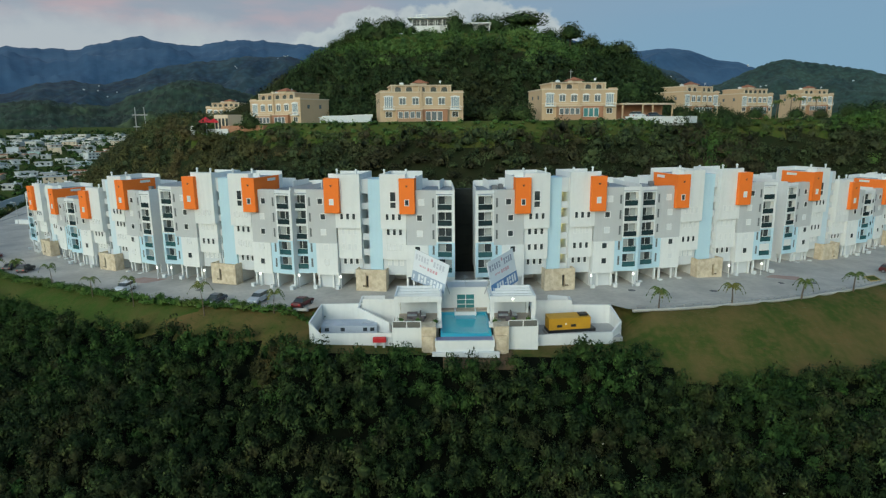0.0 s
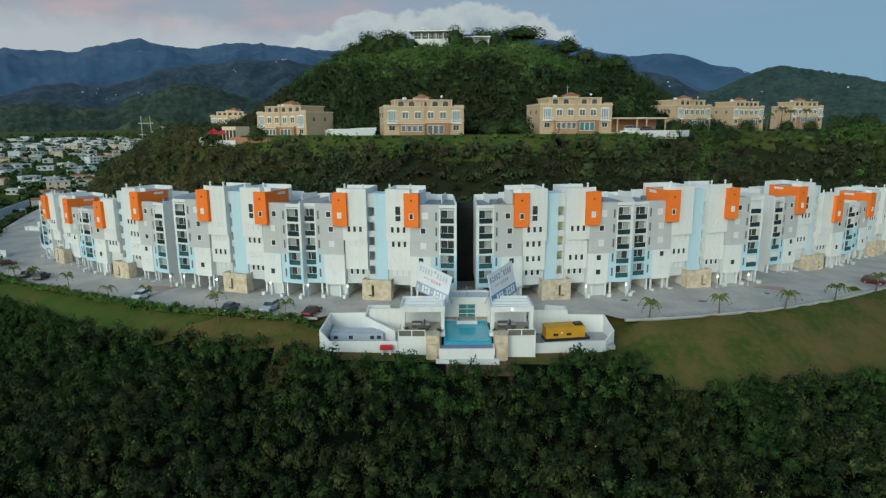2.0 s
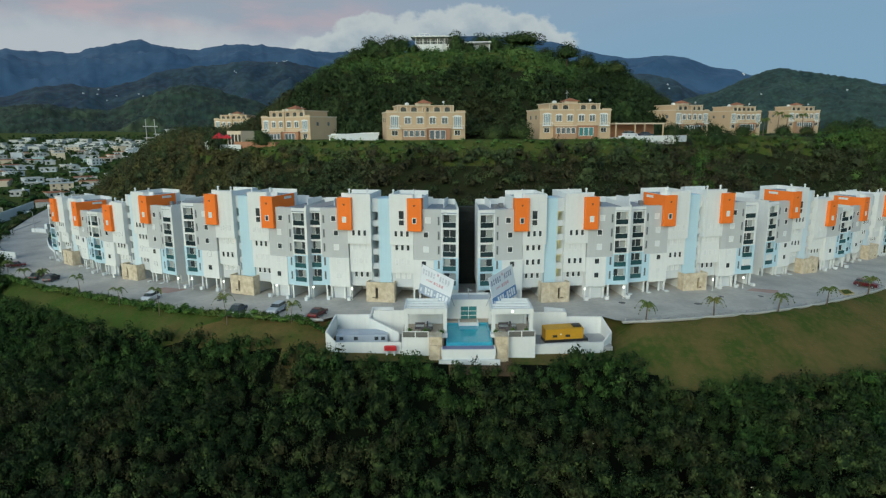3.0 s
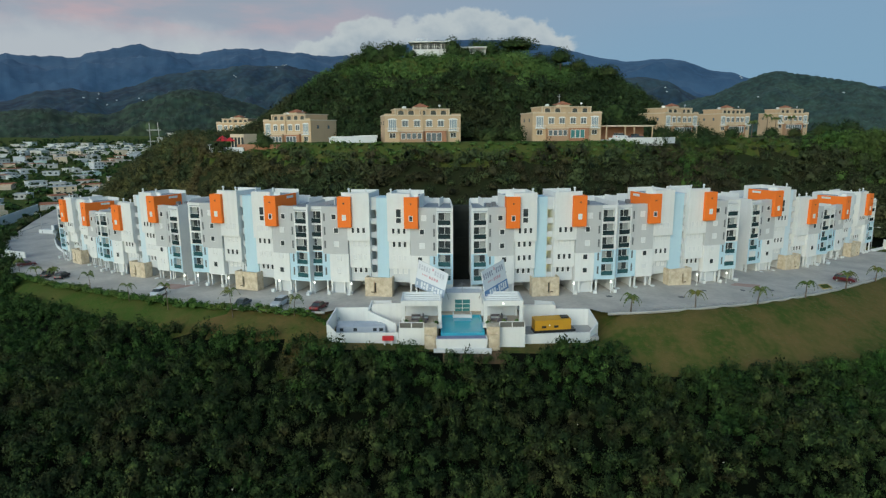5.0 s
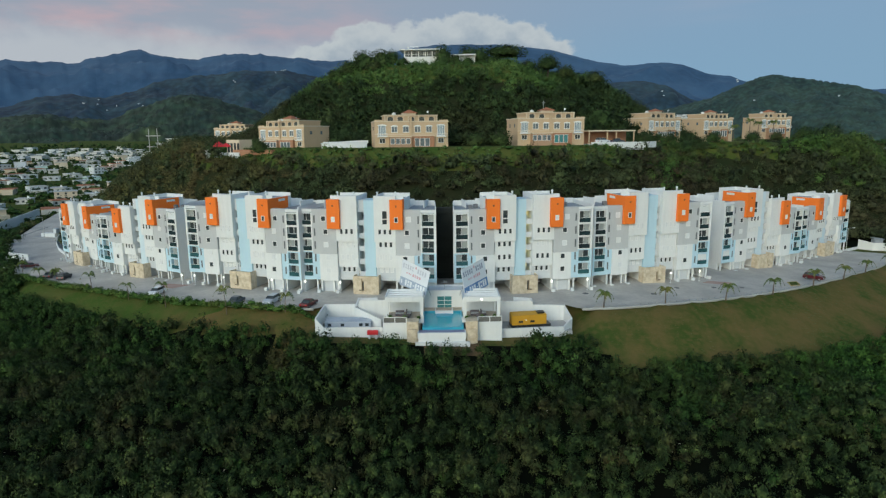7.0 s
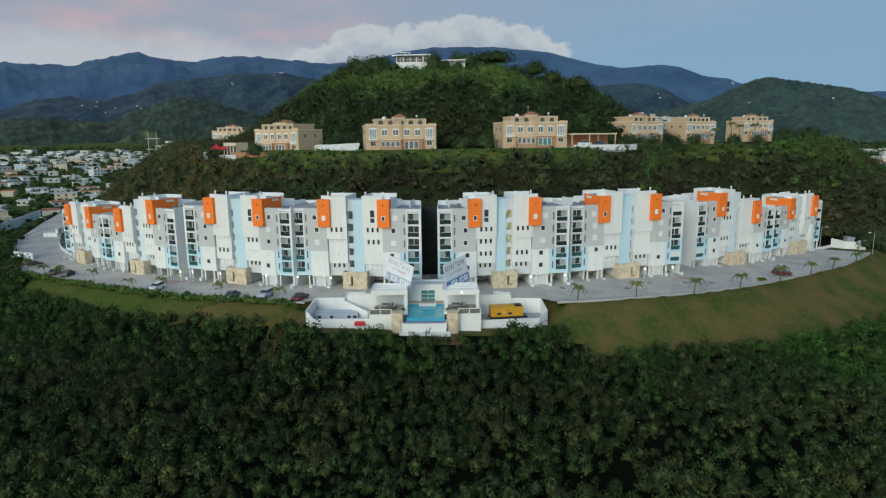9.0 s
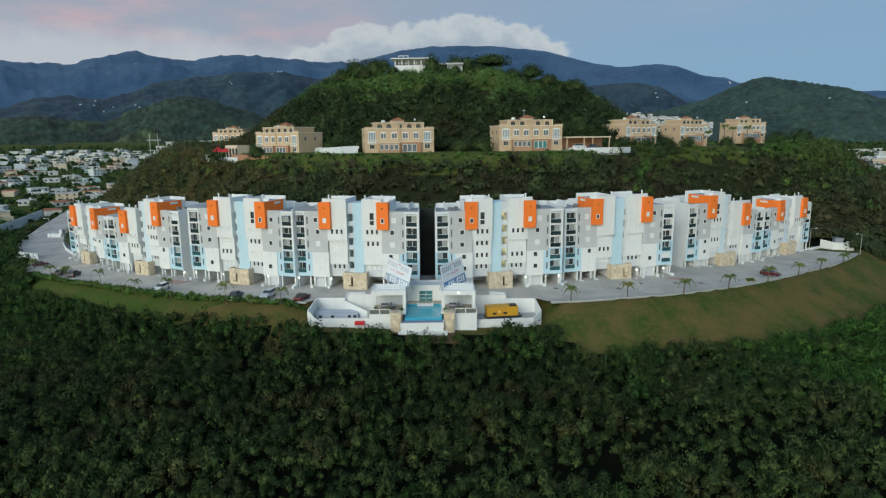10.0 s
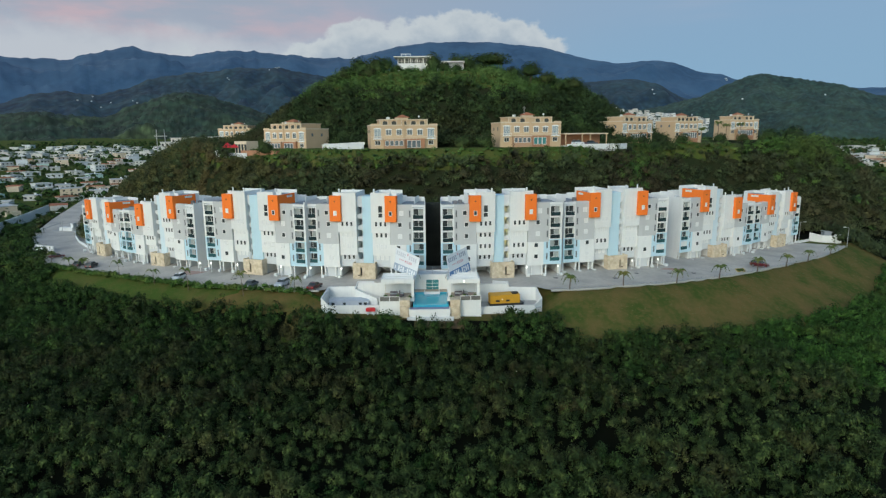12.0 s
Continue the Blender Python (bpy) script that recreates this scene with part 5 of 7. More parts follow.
def car(x, y, z, turn, paint, suv, label):
    ob = thing("car", pose(x, y, z, 0, 0, turn), label, "car", "parked cars")
    h = 0.2 if suv else 0.0
    lower = [(-2.15, 0.35), (2.15, 0.35), (2.2, 0.62), (2.1, 0.80 + h * 0.6), (1.1, 0.92 + h), (-1.9 if suv else -1.4, 0.95 + h), (-2.1, 0.90 + h * 0.6), (-2.2, 0.6)]
    upper = [(1.0, 0.93 + h), (0.45, 1.42 + h), (-1.75 if suv else -0.85, 1.45 + h), (-2.05 if suv else -1.5, 0.96 + h)]
    part("body", side_prism(side_prism(Builder(), lower, -0.88, 0.88), [(0.42, 1.41 + h), (0.38, 1.47 + h), (-1.65 if suv else -0.75, 1.5 + h), (-1.74 if suv else -0.84, 1.44 + h)], -0.66, 0.66).mesh("body", paint), ob)
    part("window", side_prism(Builder(), upper, -0.82, 0.82, 0.14, 1.1 + h).mesh("window", GLASS), ob, "dark car windows")
    for wx in (-1.35, 1.35):
        for wy in (-0.84, 0.84):
            wh = part("wheel", cached("tyre", lambda: Builder().tube((0, -0.11, 0), (0, 0.11, 0), 0.34, 0.34, 14).mesh("wheel", BLACK)), ob, m=pose(wx, wy, 0.34))
            part("rim", cached("rim", lambda: Builder().tube((0, -0.12, 0), (0, 0.12, 0), 0.2, 0.2, 10).mesh("rim", STEEL)), wh)
    for wy in (-0.62, 0.62):
        part("headlight", cached("headlight", lambda: Builder().box(-0.04, 0.04, -0.18, 0.18, -0.07, 0.07).mesh("headlight", FRAME)), ob, m=pose(2.16, wy, 0.68))
        part("tail_light", cached("tail_light", lambda: Builder().box(-0.04, 0.04, -0.15, 0.15, -0.09, 0.09).mesh("tail_light", RED)), ob, m=pose(-2.16, wy, 0.72))
    return ob


PAINTS = {k: material(k + "_car_paint", c, 0.3, other=tuple(v * 0.85 for v in c), scale=1.0, amount=0.3) for k, c in
          dict(white=(0.72, 0.74, 0.76), black=(0.015, 0.015, 0.02), red=(0.105, 0.011, 0.014), silver=(0.42, 0.46, 0.52), slate=(0.05, 0.07, 0.10), maroon=(0.10, 0.02, 0.025)).items()}
for r, a, swing, paint, suv, label in (
        (145.8, -53.6, 86, "maroon", False, "dark maroon sedan parked by the hedge"),
        (143.9, -45.6, 146, "black", False, "black sedan parked on the road"),
        (142.3, -43.1, 138, "black", True, "black off-roader parked on the road"),
        (141.3, -26.8, 288, "white", True, "white estate car parked by the hedge"),
        (143.6, -17.4, 274, "slate", False, "dark slate sedan parked behind the hedge"),
        (141.6, -14.6, 270, "silver", True, "silver minivan parked by the hedge"),
        (142.2, -11.3, 84, "red", False, "dark red hatchback parked by the hedge"),
        (144.4, 36.8, -84, "red", True, "dark red car parked at the road edge")):
    x, y = polar(r, a)
    car(x, y, float(road_level(x)) + 0.004, a + swing, PAINTS[paint], suv, label)


def palm(x, y, z, height, seed, fronds=9, girth=1.0):
    pick = random.Random(seed)
    ob = thing("palm_tree", pose(x, y, z, 0, 0, pick.uniform(0, 360)), "young coconut palm with drooping yellow-green fronds by the road", "palm tree", "roadside palms")
    b = Builder()
    lean = (pick.uniform(-0.3, 0.3), pick.uniform(-0.3, 0.3))
    pts = [(lean[0] * k * k, lean[1] * k * k, height * k) for k in (0, 0.33, 0.66, 1.0)]
    for k in range(3):
        b.tube(pts[k], pts[k + 1], girth * (0.15 - 0.025 * k), girth * (0.125 - 0.025 * k), 7)
    part("trunk", b.mesh("trunk", BARK), ob)
    top = Vector(pts[3])
    for f in range(fronds):
        w = 2 * math.pi * f / fronds + pick.uniform(-0.25, 0.25)
        L, up = pick.uniform(1.6, 2.2), pick.uniform(1.0, 2.2)
        out = Vector((math.cos(w), math.sin(w), 0))
        side = Vector((-math.sin(w), math.cos(w), 0))
        b = Builder()
        prev = None
        for k in range(9):
            q = k / 8
            p = top + out * (L * q) + Vector((0, 0, L * (up * q - (0.90 + 0.80 * up) * q * q)))
            if prev is not None:
                i = len(b.v)
                d = 0.016
                b.v += [tuple(prev + side * d), tuple(prev - side * d), tuple(p - side * d), tuple(p + side * d)]
                b.f.append((i, i + 1, i + 2, i + 3))
                wlen = 0.62 * math.sin(math.pi * min(1, 0.12 + 0.88 * q)) ** 0.6 * (1.05 - 0.5 * q)
                for sg in (-1, 1):
                    i = len(b.v)
                    tip = (prev + p) / 2 + side * sg * wlen + out * 0.18 - Vector((0, 0, wlen * 0.8))
                    b.v += [tuple(prev), tuple(p), tuple(tip + out * 0.05), tuple(tip - out * 0.07)]
                    b.f.append((i, i + 1, i + 2, i + 3))
            prev = p
        me = raw_mesh("frond", b.v, b.f, PALM_LEAF)
        part("frond", me, ob)
    return ob


for i, (a, h) in enumerate(((11.4, 2.9), (16.4, 3.0), (22.1, 3.1), (27.8, 3.0), (34.0, 3.4), (40.0, 2.9), (45.3, 2.8), (51.2, 2.5))):
    r = float(road_edge(np.array(a))) + (0.8 if a > 20 else 0.3)
    x, y = polar(r, a)
    palm(x, y, float(land(x, y)) - 0.15, h, i, 7)
for i, (r, a, h, n) in enumerate(((148.0, -51.0, 2.6, 5), (146.3, -45.2, 2.9, 5), (143.0, -44.6, 1.9, 8), (144.4, -34.5, 4.1, 3), (144.8, -28.6, 3.6, 3), (146.0, -23.6, 5.0, 3), (147.3, -17.2, 5.0, 4), (145.8, -12.6, 3.4, 4))):
    x, y = polar(r, a)
    palm(x, y, float(land(x, y)) - 0.15, h, 30 + i, n, 0.6)

# lit globes on posts before the parking level
for x, y in ((-56.6, 117.0), (-53.4, 116.2), (-45.4, 112.4), (-33.4, 107.9), (-25.8, 106.2), (-18.1, 104.9), (26.4, 103.6), (34.2, 104.8), (54.5, 111.4), (62.1, 114.1)):
    ob = thing("street_lamp", pose(x, y, float(road_level(x))), "white lamp post with a lit globe before the parking bays", "street lamp", "parking lamps")
    part("post", cached("lamppost", lambda: Builder().tube((0, 0, 0), (0, 0, 2.1), 0.06, 0.05).tube((0, 0, 0), (0, 0, 0.12), 0.15, 0.12).mesh("post", FRAME)), ob)
    part("globe", cached("globe", lambda: Builder().tube((0, 0, 2.1), (0, 0, 2.24), 0.10, 0.19, 10).tube((0, 0, 2.24), (0, 0, 2.52), 0.19, 0.05, 10).mesh("globe", LAMP_GLOW)), ob, "lit white globe")


def tall_lamp(x, y, z, h, turn):
    ob = thing("street_lamp", pose(x, y, z, 0, 0, turn), "tall grey street lamp with a flat head at the road", "street lamp", "road lamps")
    part("post", Builder().tube((0, 0, 0), (0, 0, h), 0.11, 0.07).mesh("post", STEEL), ob)
    part("arm", Builder().tube((0, 0, h - 0.1), (-1.2, 0, h + 0.05), 0.05).mesh("arm", STEEL), ob)
    part("head", Builder().box(-1.9, -1.1, -0.16, 0.16, h - 0.02, h + 0.12).mesh("head", FRAME), ob)


tall_lamp(136.7, 150.0, -2.9, 6.5, 0)
tall_lamp(129.4, 163.7, -2.9, 6.3, 175)
tall_lamp(-142.0, 201.0, -2.8, 7.6, 0)

# gate walls at the two ends of the road
gate = thing("gate_wall", pose(0, 0, 0), "low white boundary wall with a stepped top at the road's end", "wall")
part("wall", Builder().wall([(132.9, 163.6), (135.2, 160.4), (139.8, 158.9)], -3.2, [-0.2, -0.75, -0.75], 0.3).box(138.6, 140.4, 158.1, 159.4, -3.2, -0.35).mesh("wall", WHITE), gate)
part("kerb", Builder().wall([(124.8, 158.2), (132.7, 163.2)], -3.2, -2.35, 0.35).mesh("kerb", WHITE), gate)
part("roof", side_prism(Builder(), [(136.4, 0.35), (139.4, 0.0), (139.4, 0.2), (136.4, 0.55)], 161.5, 163.5).box(136.6, 139.2, 161.7, 163.3, -3.2, 0.05).mesh("roof", ROOF), gate, "grey shed roof behind the wall")
plain("gate_wall", Builder().wall([(-127.5, 161.5), (-119.5, 158.2)], -3.2, -0.9, 0.3).wall([(-127.5, 161.5), (-128.2, 164.5)], -3.2, -0.9, 0.3), WHITE, "white wall beside the hedge", "wall")
booth = thing("guard_booth", pose(-141.0, 203.0, -2.8, 0, 0, -12), "white guard booth on an island in the road", "guard booth")
part("wall", Builder().box(-3.0, 3.0, -1.2, 1.2, 0, 1.5).mesh("wall", WHITE), booth)
part("pillar", Builder().box(2.2, 3.4, -0.9, 0.9, 1.5, 3.2).mesh("pillar", PALE), booth)
part("island", Builder().box(-6.0, 5.5, -1.8, 1.8, -0.3, 0.16).mesh("island", CONCRETE), booth)
plain("sweeping_wall", Builder().wall([(-146.5, 222.0), (-141.7, 211.0), (-135.0, 197.5), (-128.0, 185.5), (-120.5, 174.5), (-112.2, 164.6), (-106.5, 159.0)], -3.4, -1.9, 0.25), WHITE, "low white wall along the inner bend of the road", "wall")

plain("boundary_wall", Builder().wall([(-186.0, 206.0), (-198.0, 246.0), (-209.0, 283.0), (-221.0, 320.0)], -16, -5.2, 0.35), WHITE, "long white boundary wall below the access road", "wall")

# planted strip behind the kerb
pts = []
g = np.random.default_rng(12)
for a in np.arange(-49, -9.9, 0.15):
    e = float(road_edge(np.array(a)))
    x, y = polar(e + 1.0 + g.normal() * 0.30, a + g.normal() * 0.05)
    pts.append((x, y, float(land(x, y)) - 0.1))
pts = np.array(pts)
BUSH = [bush_template(70 + k, 6, 70, 0.16, 1, 0.8, -0.3) for k in range(4)]
thicket("hedge", pts, 0.80 * (0.6 + 0.8 * g.random(len(pts))), 0.35 + 0.5 * g.random(len(pts)), BUSH, HEDGE, "uneven clipped green hedge along the road", "hedge", False)



def bank_grass(x, y):
    r, th = rt(x, y)
    right = (th > 9) & (th < 58) & (r > road_edge(th) + 0.9) & (r < 163)
    return right & (ground_noise(x, y, 5.0) + 0.4 * np.sin(x * 1.7) > -0.2)


g = np.random.default_rng(44)
pts = scatter(-110, 140, 74, 175, 0.95, bank_grass, 45)
TUFT = [bush_template(160 + k, 3, 8, 0.3, 1, 0.18, 0.35, 0.3) for k in range(6)]
TUFT = [(v, turned * [0.25, 0.25, 0.0] + [0, 0, 0.97], faces) for v, turned, faces in TUFT]
thicket("grass_tufts", pts, 0.36 * (0.4 + 1.0 * g.random(len(pts)) ** 2), 0.02 * np.ones(len(pts)), TUFT, GRASS_BLADE, "uneven tufts of rough green and straw-coloured grass", "grass", False)



def left_bank(x, y):
    r, th = rt(x, y)
    return (th < -9.5) & (th > -50) & (r > road_edge(th) + 1.6) & (r < forest_line(th) + 1.0) & (x < -23)


BANK_BLADE = leafy("bank_grass_blades", (0.066, 0.100, 0.022), (0.090, 0.124, 0.030), (0.125, 0.140, 0.042), 0.16, (0.170, 0.115, 0.055), 0.85)
pts = scatter(-110, -20, 74, 150, 0.85, left_bank, 46)
thicket("bank_tufts", pts, 0.34 * (0.4 + 1.0 * g.random(len(pts)) ** 2), 0.03 * np.ones(len(pts)), TUFT, BANK_BLADE, "uneven green and brown grass below the hedge", "grass", False)

rail = thing("guard_fence", pose(0, 0, 0), "low grey post fence along the kerb", "fence")
tops = []
for a in np.arange(10.0, 57.5, 0.62):
    e = float(road_edge(np.array(a)))
    x, y = polar(e + 0.2, a)
    tops.append((x, y, float(road_level(x)) + 0.18))
    part("post", cached("fencepost", lambda: Builder().box(-0.06, 0.06, -0.06, 0.06, 0, 0.4).mesh("post", CONCRETE)), rail, m=pose(*tops[-1], 0, 0, a))
b = Builder()
for p, q in zip(tops, tops[1:]):
    b.tube((p[0], p[1], p[2] + 0.36), (q[0], q[1], q[2] + 0.36), 0.03, 0.03, 5)
part("rail", b.mesh("rail", STEEL), rail)
island = thing("traffic_island", pose(0, 0, 0), "planted island with a yellow painted kerb", "traffic island")
ring = [polar(145.2, 31.9), polar(145.9, 32.9), polar(143.7, 33.9), polar(142.9, 33.0)]
part("kerb", Builder().wall(ring, -1.7, -1.24, 0.18, True).mesh("kerb", material("faded_yellow_kerb_paint", (0.46, 0.33, 0.09), 0.8, other=(0.36, 0.30, 0.18), scale=1.2, amount=0.6)), island, "faded yellow kerb")
part("soil", Builder().prism(ring, -1.7, -1.30).mesh("soil", LUSH), island, "green planted soil")
PAVERS = material("faded_red_pavers", (0.40, 0.25, 0.21), 0.9, other=(0.46, 0.34, 0.29), scale=0.5, amount=0.7, bump=0.4, bump_scale=6)
for corners in ([(62.0, 112.2), (67.5, 110.4), (69.3, 113.4), (64.3, 114.4)], [(-63.5, 116.2), (-57.5, 113.6), (-54.5, 116.4), (-60.5, 119.0)]):
    vv = [(x, y, float(road_level(np.array(x))) + 0.012) for x, y in corners]
    structure("paver_patch", raw_mesh("paver_patch", vv, [(0, 1, 2, 3)], PAVERS), "patch of faded red pavers let into the road", "paving")
for r, a in ((140.0, 17.5), (136.8, 21.0), (141.2, 27.0), (139.0, 24.5), (137.2, -21.0), (135.5, 12.0)):
    x, y = polar(r, a)
    plain("manhole_cover", Builder().tube((x, y, float(road_level(x)) - 0.02), (x, y, float(road_level(x)) + 0.012), 0.65, 0.65, 14), material("iron_cover", (0.12, 0.12, 0.12), 0.7, other=(0.08, 0.08, 0.08), scale=4), "round dark iron manhole cover in the road", "manhole cover", "manhole covers")


# ---------------------------------------------------------------- villas on the ridge
def arched_window(parent, x, y, z, w, h, glass_=None):
    """Tall pane under a white arched head."""
    def frame_mesh():
        b = Builder().box(-w / 2 - 0.12, -w / 2, -0.1, 0.02, 0, h).box(w / 2, w / 2 + 0.12, -0.1, 0.02, 0, h).box(-w / 2 - 0.2, w / 2 + 0.2, -0.16, 0.02, -0.16, 0)
        arc = [(w * 0.72 * math.cos(q), h + 0.42 * math.sin(q)) for q in [math.pi * k / 6 for k in range(7)]]
        side_prism(b, arc, -0.12, 0.02)
        return b.box(-0.05, 0.05, -0.06, 0.02, 0, h).mesh("window", FRAME)
    ob = part("window", cached(("arch", w, h), frame_mesh), parent, m=pose(x, y, z))
    part("pane", cached(("archpane", w, h, glass_ is GLASS), lambda: Builder().box(-w / 2, w / 2, -0.03, 0.015, 0, h).mesh("pane", glass_ or SKYGLASS)), ob)
    return ob


SKYGLASS = material("pale_window_glass", (0.09, 0.115, 0.135), 0.1, other=(0.20, 0.24, 0.26), scale=0.7, amount=0.6)


def pyramid(b, x0, x1, y0, y1, z0, z1):
    i = len(b.v)
    b.v += [(x0, y0, z0), (x1, y0, z0), (x1, y1, z0), (x0, y1, z0), ((x0 + x1) / 2, (y0 + y1) / 2, z1)]
    b.f += [(3, 2, 1, 0), (0, 1, 4), (1, 2, 4), (2, 3, 4), (3, 0, 4)]
    return b


def loggia_arch(parent, x, y, z, w, h):
    """A dark arched opening between cream piers."""
    def pier():
        return Builder().box(-w / 2 - 0.22, -w / 2, -0.14, 0.02, -0.1, h + 0.5).box(w / 2, w / 2 + 0.22, -0.14, 0.02, -0.1, h + 0.5).box(-w / 2 - 0.22, w / 2 + 0.22, -0.18, 0.02, -0.28, -0.1).mesh("loggia", CREAM)

    def hole():
        arc = [(w / 2, 0), *[(w / 2 * math.cos(q), h * 0.62 + h * 0.38 * math.sin(q)) for q in [math.pi * k / 8 for k in range(9)]], (-w / 2, 0)]
        return side_prism(Builder(), arc, -0.03, 0.015).mesh("opening", GLASS)
    ob = part("loggia", cached(("pier", w, h), pier), parent, "cream arched loggia", pose(x, y, z))
    part("opening", cached(("hole", w, h), hole), ob)


def villa(m, width, depth, seed, label):
    """Three-storey villa: brick-toned ground floor with bays, a tan storey with arched windows, a cream loggia on top under a small tiled roof."""
    ob = thing("villa", m, label, "villa", "villas on the ridge")
    w, d = width / 2, depth
    part("wall", Builder().box(-w, w, 0, d, -2.5, 6.55).mesh("wall", TAN), ob)
    b = Builder()
    for x0, x1, y0, y1 in ((-w - 0.14, w + 0.14, -0.14, 0.1), (-w - 0.14, w + 0.14, d - 0.1, d + 0.14), (-w - 0.14, -w + 0.1, 0.1, d - 0.1), (w - 0.1, w + 0.14, 0.1, d - 0.1)):
        b.box(x0, x1, y0, y1, 6.55, 6.85)
    part("cornice", b.mesh("cornice", CREAM), ob)
    part("string_course", Builder().box(-w - 0.05, w + 0.05, -0.06, 0, 3.05, 3.2).mesh("string_course", CREAM), ob)
    t = w * 0.70
    part("upper_wall", Builder().box(-t, t, 1.2, d - 0.6, 6.6, 8.3).mesh("upper_wall", TAN), ob, "set-back top storey")
    b = Builder().box(-t - 0.3, t + 0.3, 0.75, d - 0.4, 8.3, 8.55)
    part("upper_cornice", b.mesh("upper_cornice", CREAM), ob)
    # open ends of the loggia
    for x0 in (-t - 0.25, t - 0.05):
        part("pier", Builder().box(x0, x0 + 0.3, 0.8, 1.1, 6.6, 8.3).mesh("pier", CREAM), ob)
    for k, x in enumerate((-0.78, -0.36, 0.36, 0.78) if seed % 2 else (-0.8, -0.42, 0.02, 0.42, 0.8)):
        loggia_arch(ob, x * t, 1.2, 6.85, 1.5, 1.15)
    for x0, x1 in ((-w, -t - 0.6), (t + 0.6, w)):
        part("parapet", Builder().box(x0, x1, 0.1, 0.3, 6.85, 7.15).mesh("parapet", TAN), ob)
    part("lantern", Builder().box(-1.7, 1.7, 3.0, 6.2, 8.55, 9.1).box(-2.6, -1.8, 1.5, 2.2, 8.55, 9.0).mesh("lantern", CREAM), ob)
    part("roof", pyramid(Builder(), -2.3, 2.3, 2.5, 6.7, 9.1, 10.15).mesh("roof", TERRACOTTA), ob, "terracotta tiled pyramid roof")
    part("roof_tank", Builder().tube((-t * 0.6, 5, 8.55), (-t * 0.6, 5, 9.2), 0.6, 0.6, 12).tube((-t * 0.6, 5, 9.2), (-t * 0.6, 5, 9.35), 0.6, 0.2, 12).mesh("roof_tank", SHUTTER), ob, "white roof water tank")
    # windows of the tan storey; tall glazed bays at both ends
    for k, x in enumerate((-0.80, -0.47, -0.16, 0.16, 0.47, 0.80)):
        if k in (0, 5):
            arched_window(ob, x * w, 0, 2.75, 1.9, 2.75, PALEPANE)
            for bar in (-0.48, 0.48):
                part("mullion", cached(("vbar",), lambda: Builder().box(-0.05, 0.05, -0.07, -0.02, 0, 2.75).mesh("mullion", FRAME)), ob, m=pose(x * w + bar, 0, 2.75))
            part("balcony_slab", cached(("vslab",), lambda: Builder().box(-1.4, 1.4, -0.7, 0, -0.12, 0.12).mesh("balcony_slab", FRAME)), ob, m=pose(x * w, 0, 2.45))
            part("balcony_rail", cached(("vrail",), lambda: Builder().box(-1.4, 1.4, -0.7, -0.64, 0.85, 0.92).box(-1.4, -1.34, -0.7, -0.64, 0.12, 0.85).box(1.34, 1.4, -0.7, -0.64, 0.12, 0.85).box(-0.03, 0.03, -0.7, -0.64, 0.12, 0.85).mesh("balcony_rail", FRAME)), ob, m=pose(x * w, 0, 2.45))
            window(ob, x * w, 0, 0.7, 1.5, 1.2, GLASS)
        else:
            arched_window(ob, x * w, 0, 3.75, 1.5, 1.5, SHUTTER if (k + seed) % 5 == 2 else SKYGLASS)
    part("bay_wall", Builder().box(-w * 0.62, -0.2, -1.6, 0, -2.5, 2.35).mesh("bay_wall", BAYTONE), ob, "brick-toned projecting bay")
    part("bay_wall", Builder().box(-0.2, w * 0.60, -0.9, 0, -2.5, 2.55).mesh("bay_wall", BRICKRED), ob, "reddish projecting wall")
    part("bay_cornice", Builder().box(-w * 0.64, -0.2, -1.75, 0, 2.35, 2.6).box(-0.2, w * 0.62, -1.0, 0, 2.55, 2.75).mesh("bay_cornice", CREAM), ob)
    for k in range(4):
        window(ob, -w * 0.54 + k * w * 0.14, -1.6, 0.45, 1.0, 1.4, SKYGLASS)
    for k in range(3):
        window(ob, w * 0.13 + k * w * 0.14, -0.9, -0.2, 1.15, 2.1, TEAL if seed == 1 else SKYGLASS)
    part("chimney", Builder().box(-0.65, 0.0, -0.35, 0, 2.75, 7.9).box(-0.75, 0.1, -0.42, 0.05, 7.9, 8.1).mesh("chimney", TAN), ob)
    part("satellite_dish", Builder().tube((t * 0.7, 2.5, 8.55), (t * 0.7, 2.5, 9.2), 0.05).tube((t * 0.7, 2.4, 9.3), (t * 0.7 - 0.15, 2.15, 9.4), 0.1, 0.34, 10).mesh("satellite_dish", STEEL), ob)
    # end walls
    for sx in (-1, 1):
        for yy in (3.0, 7.5):
            part("window", cached(("sidewin",), lambda: Builder().box(-0.06, 0.06, -0.4, 0.4, 0, 1.0).mesh("window", SKYGLASS)), ob, m=pose(sx * w, yy, 4.2))
    return ob


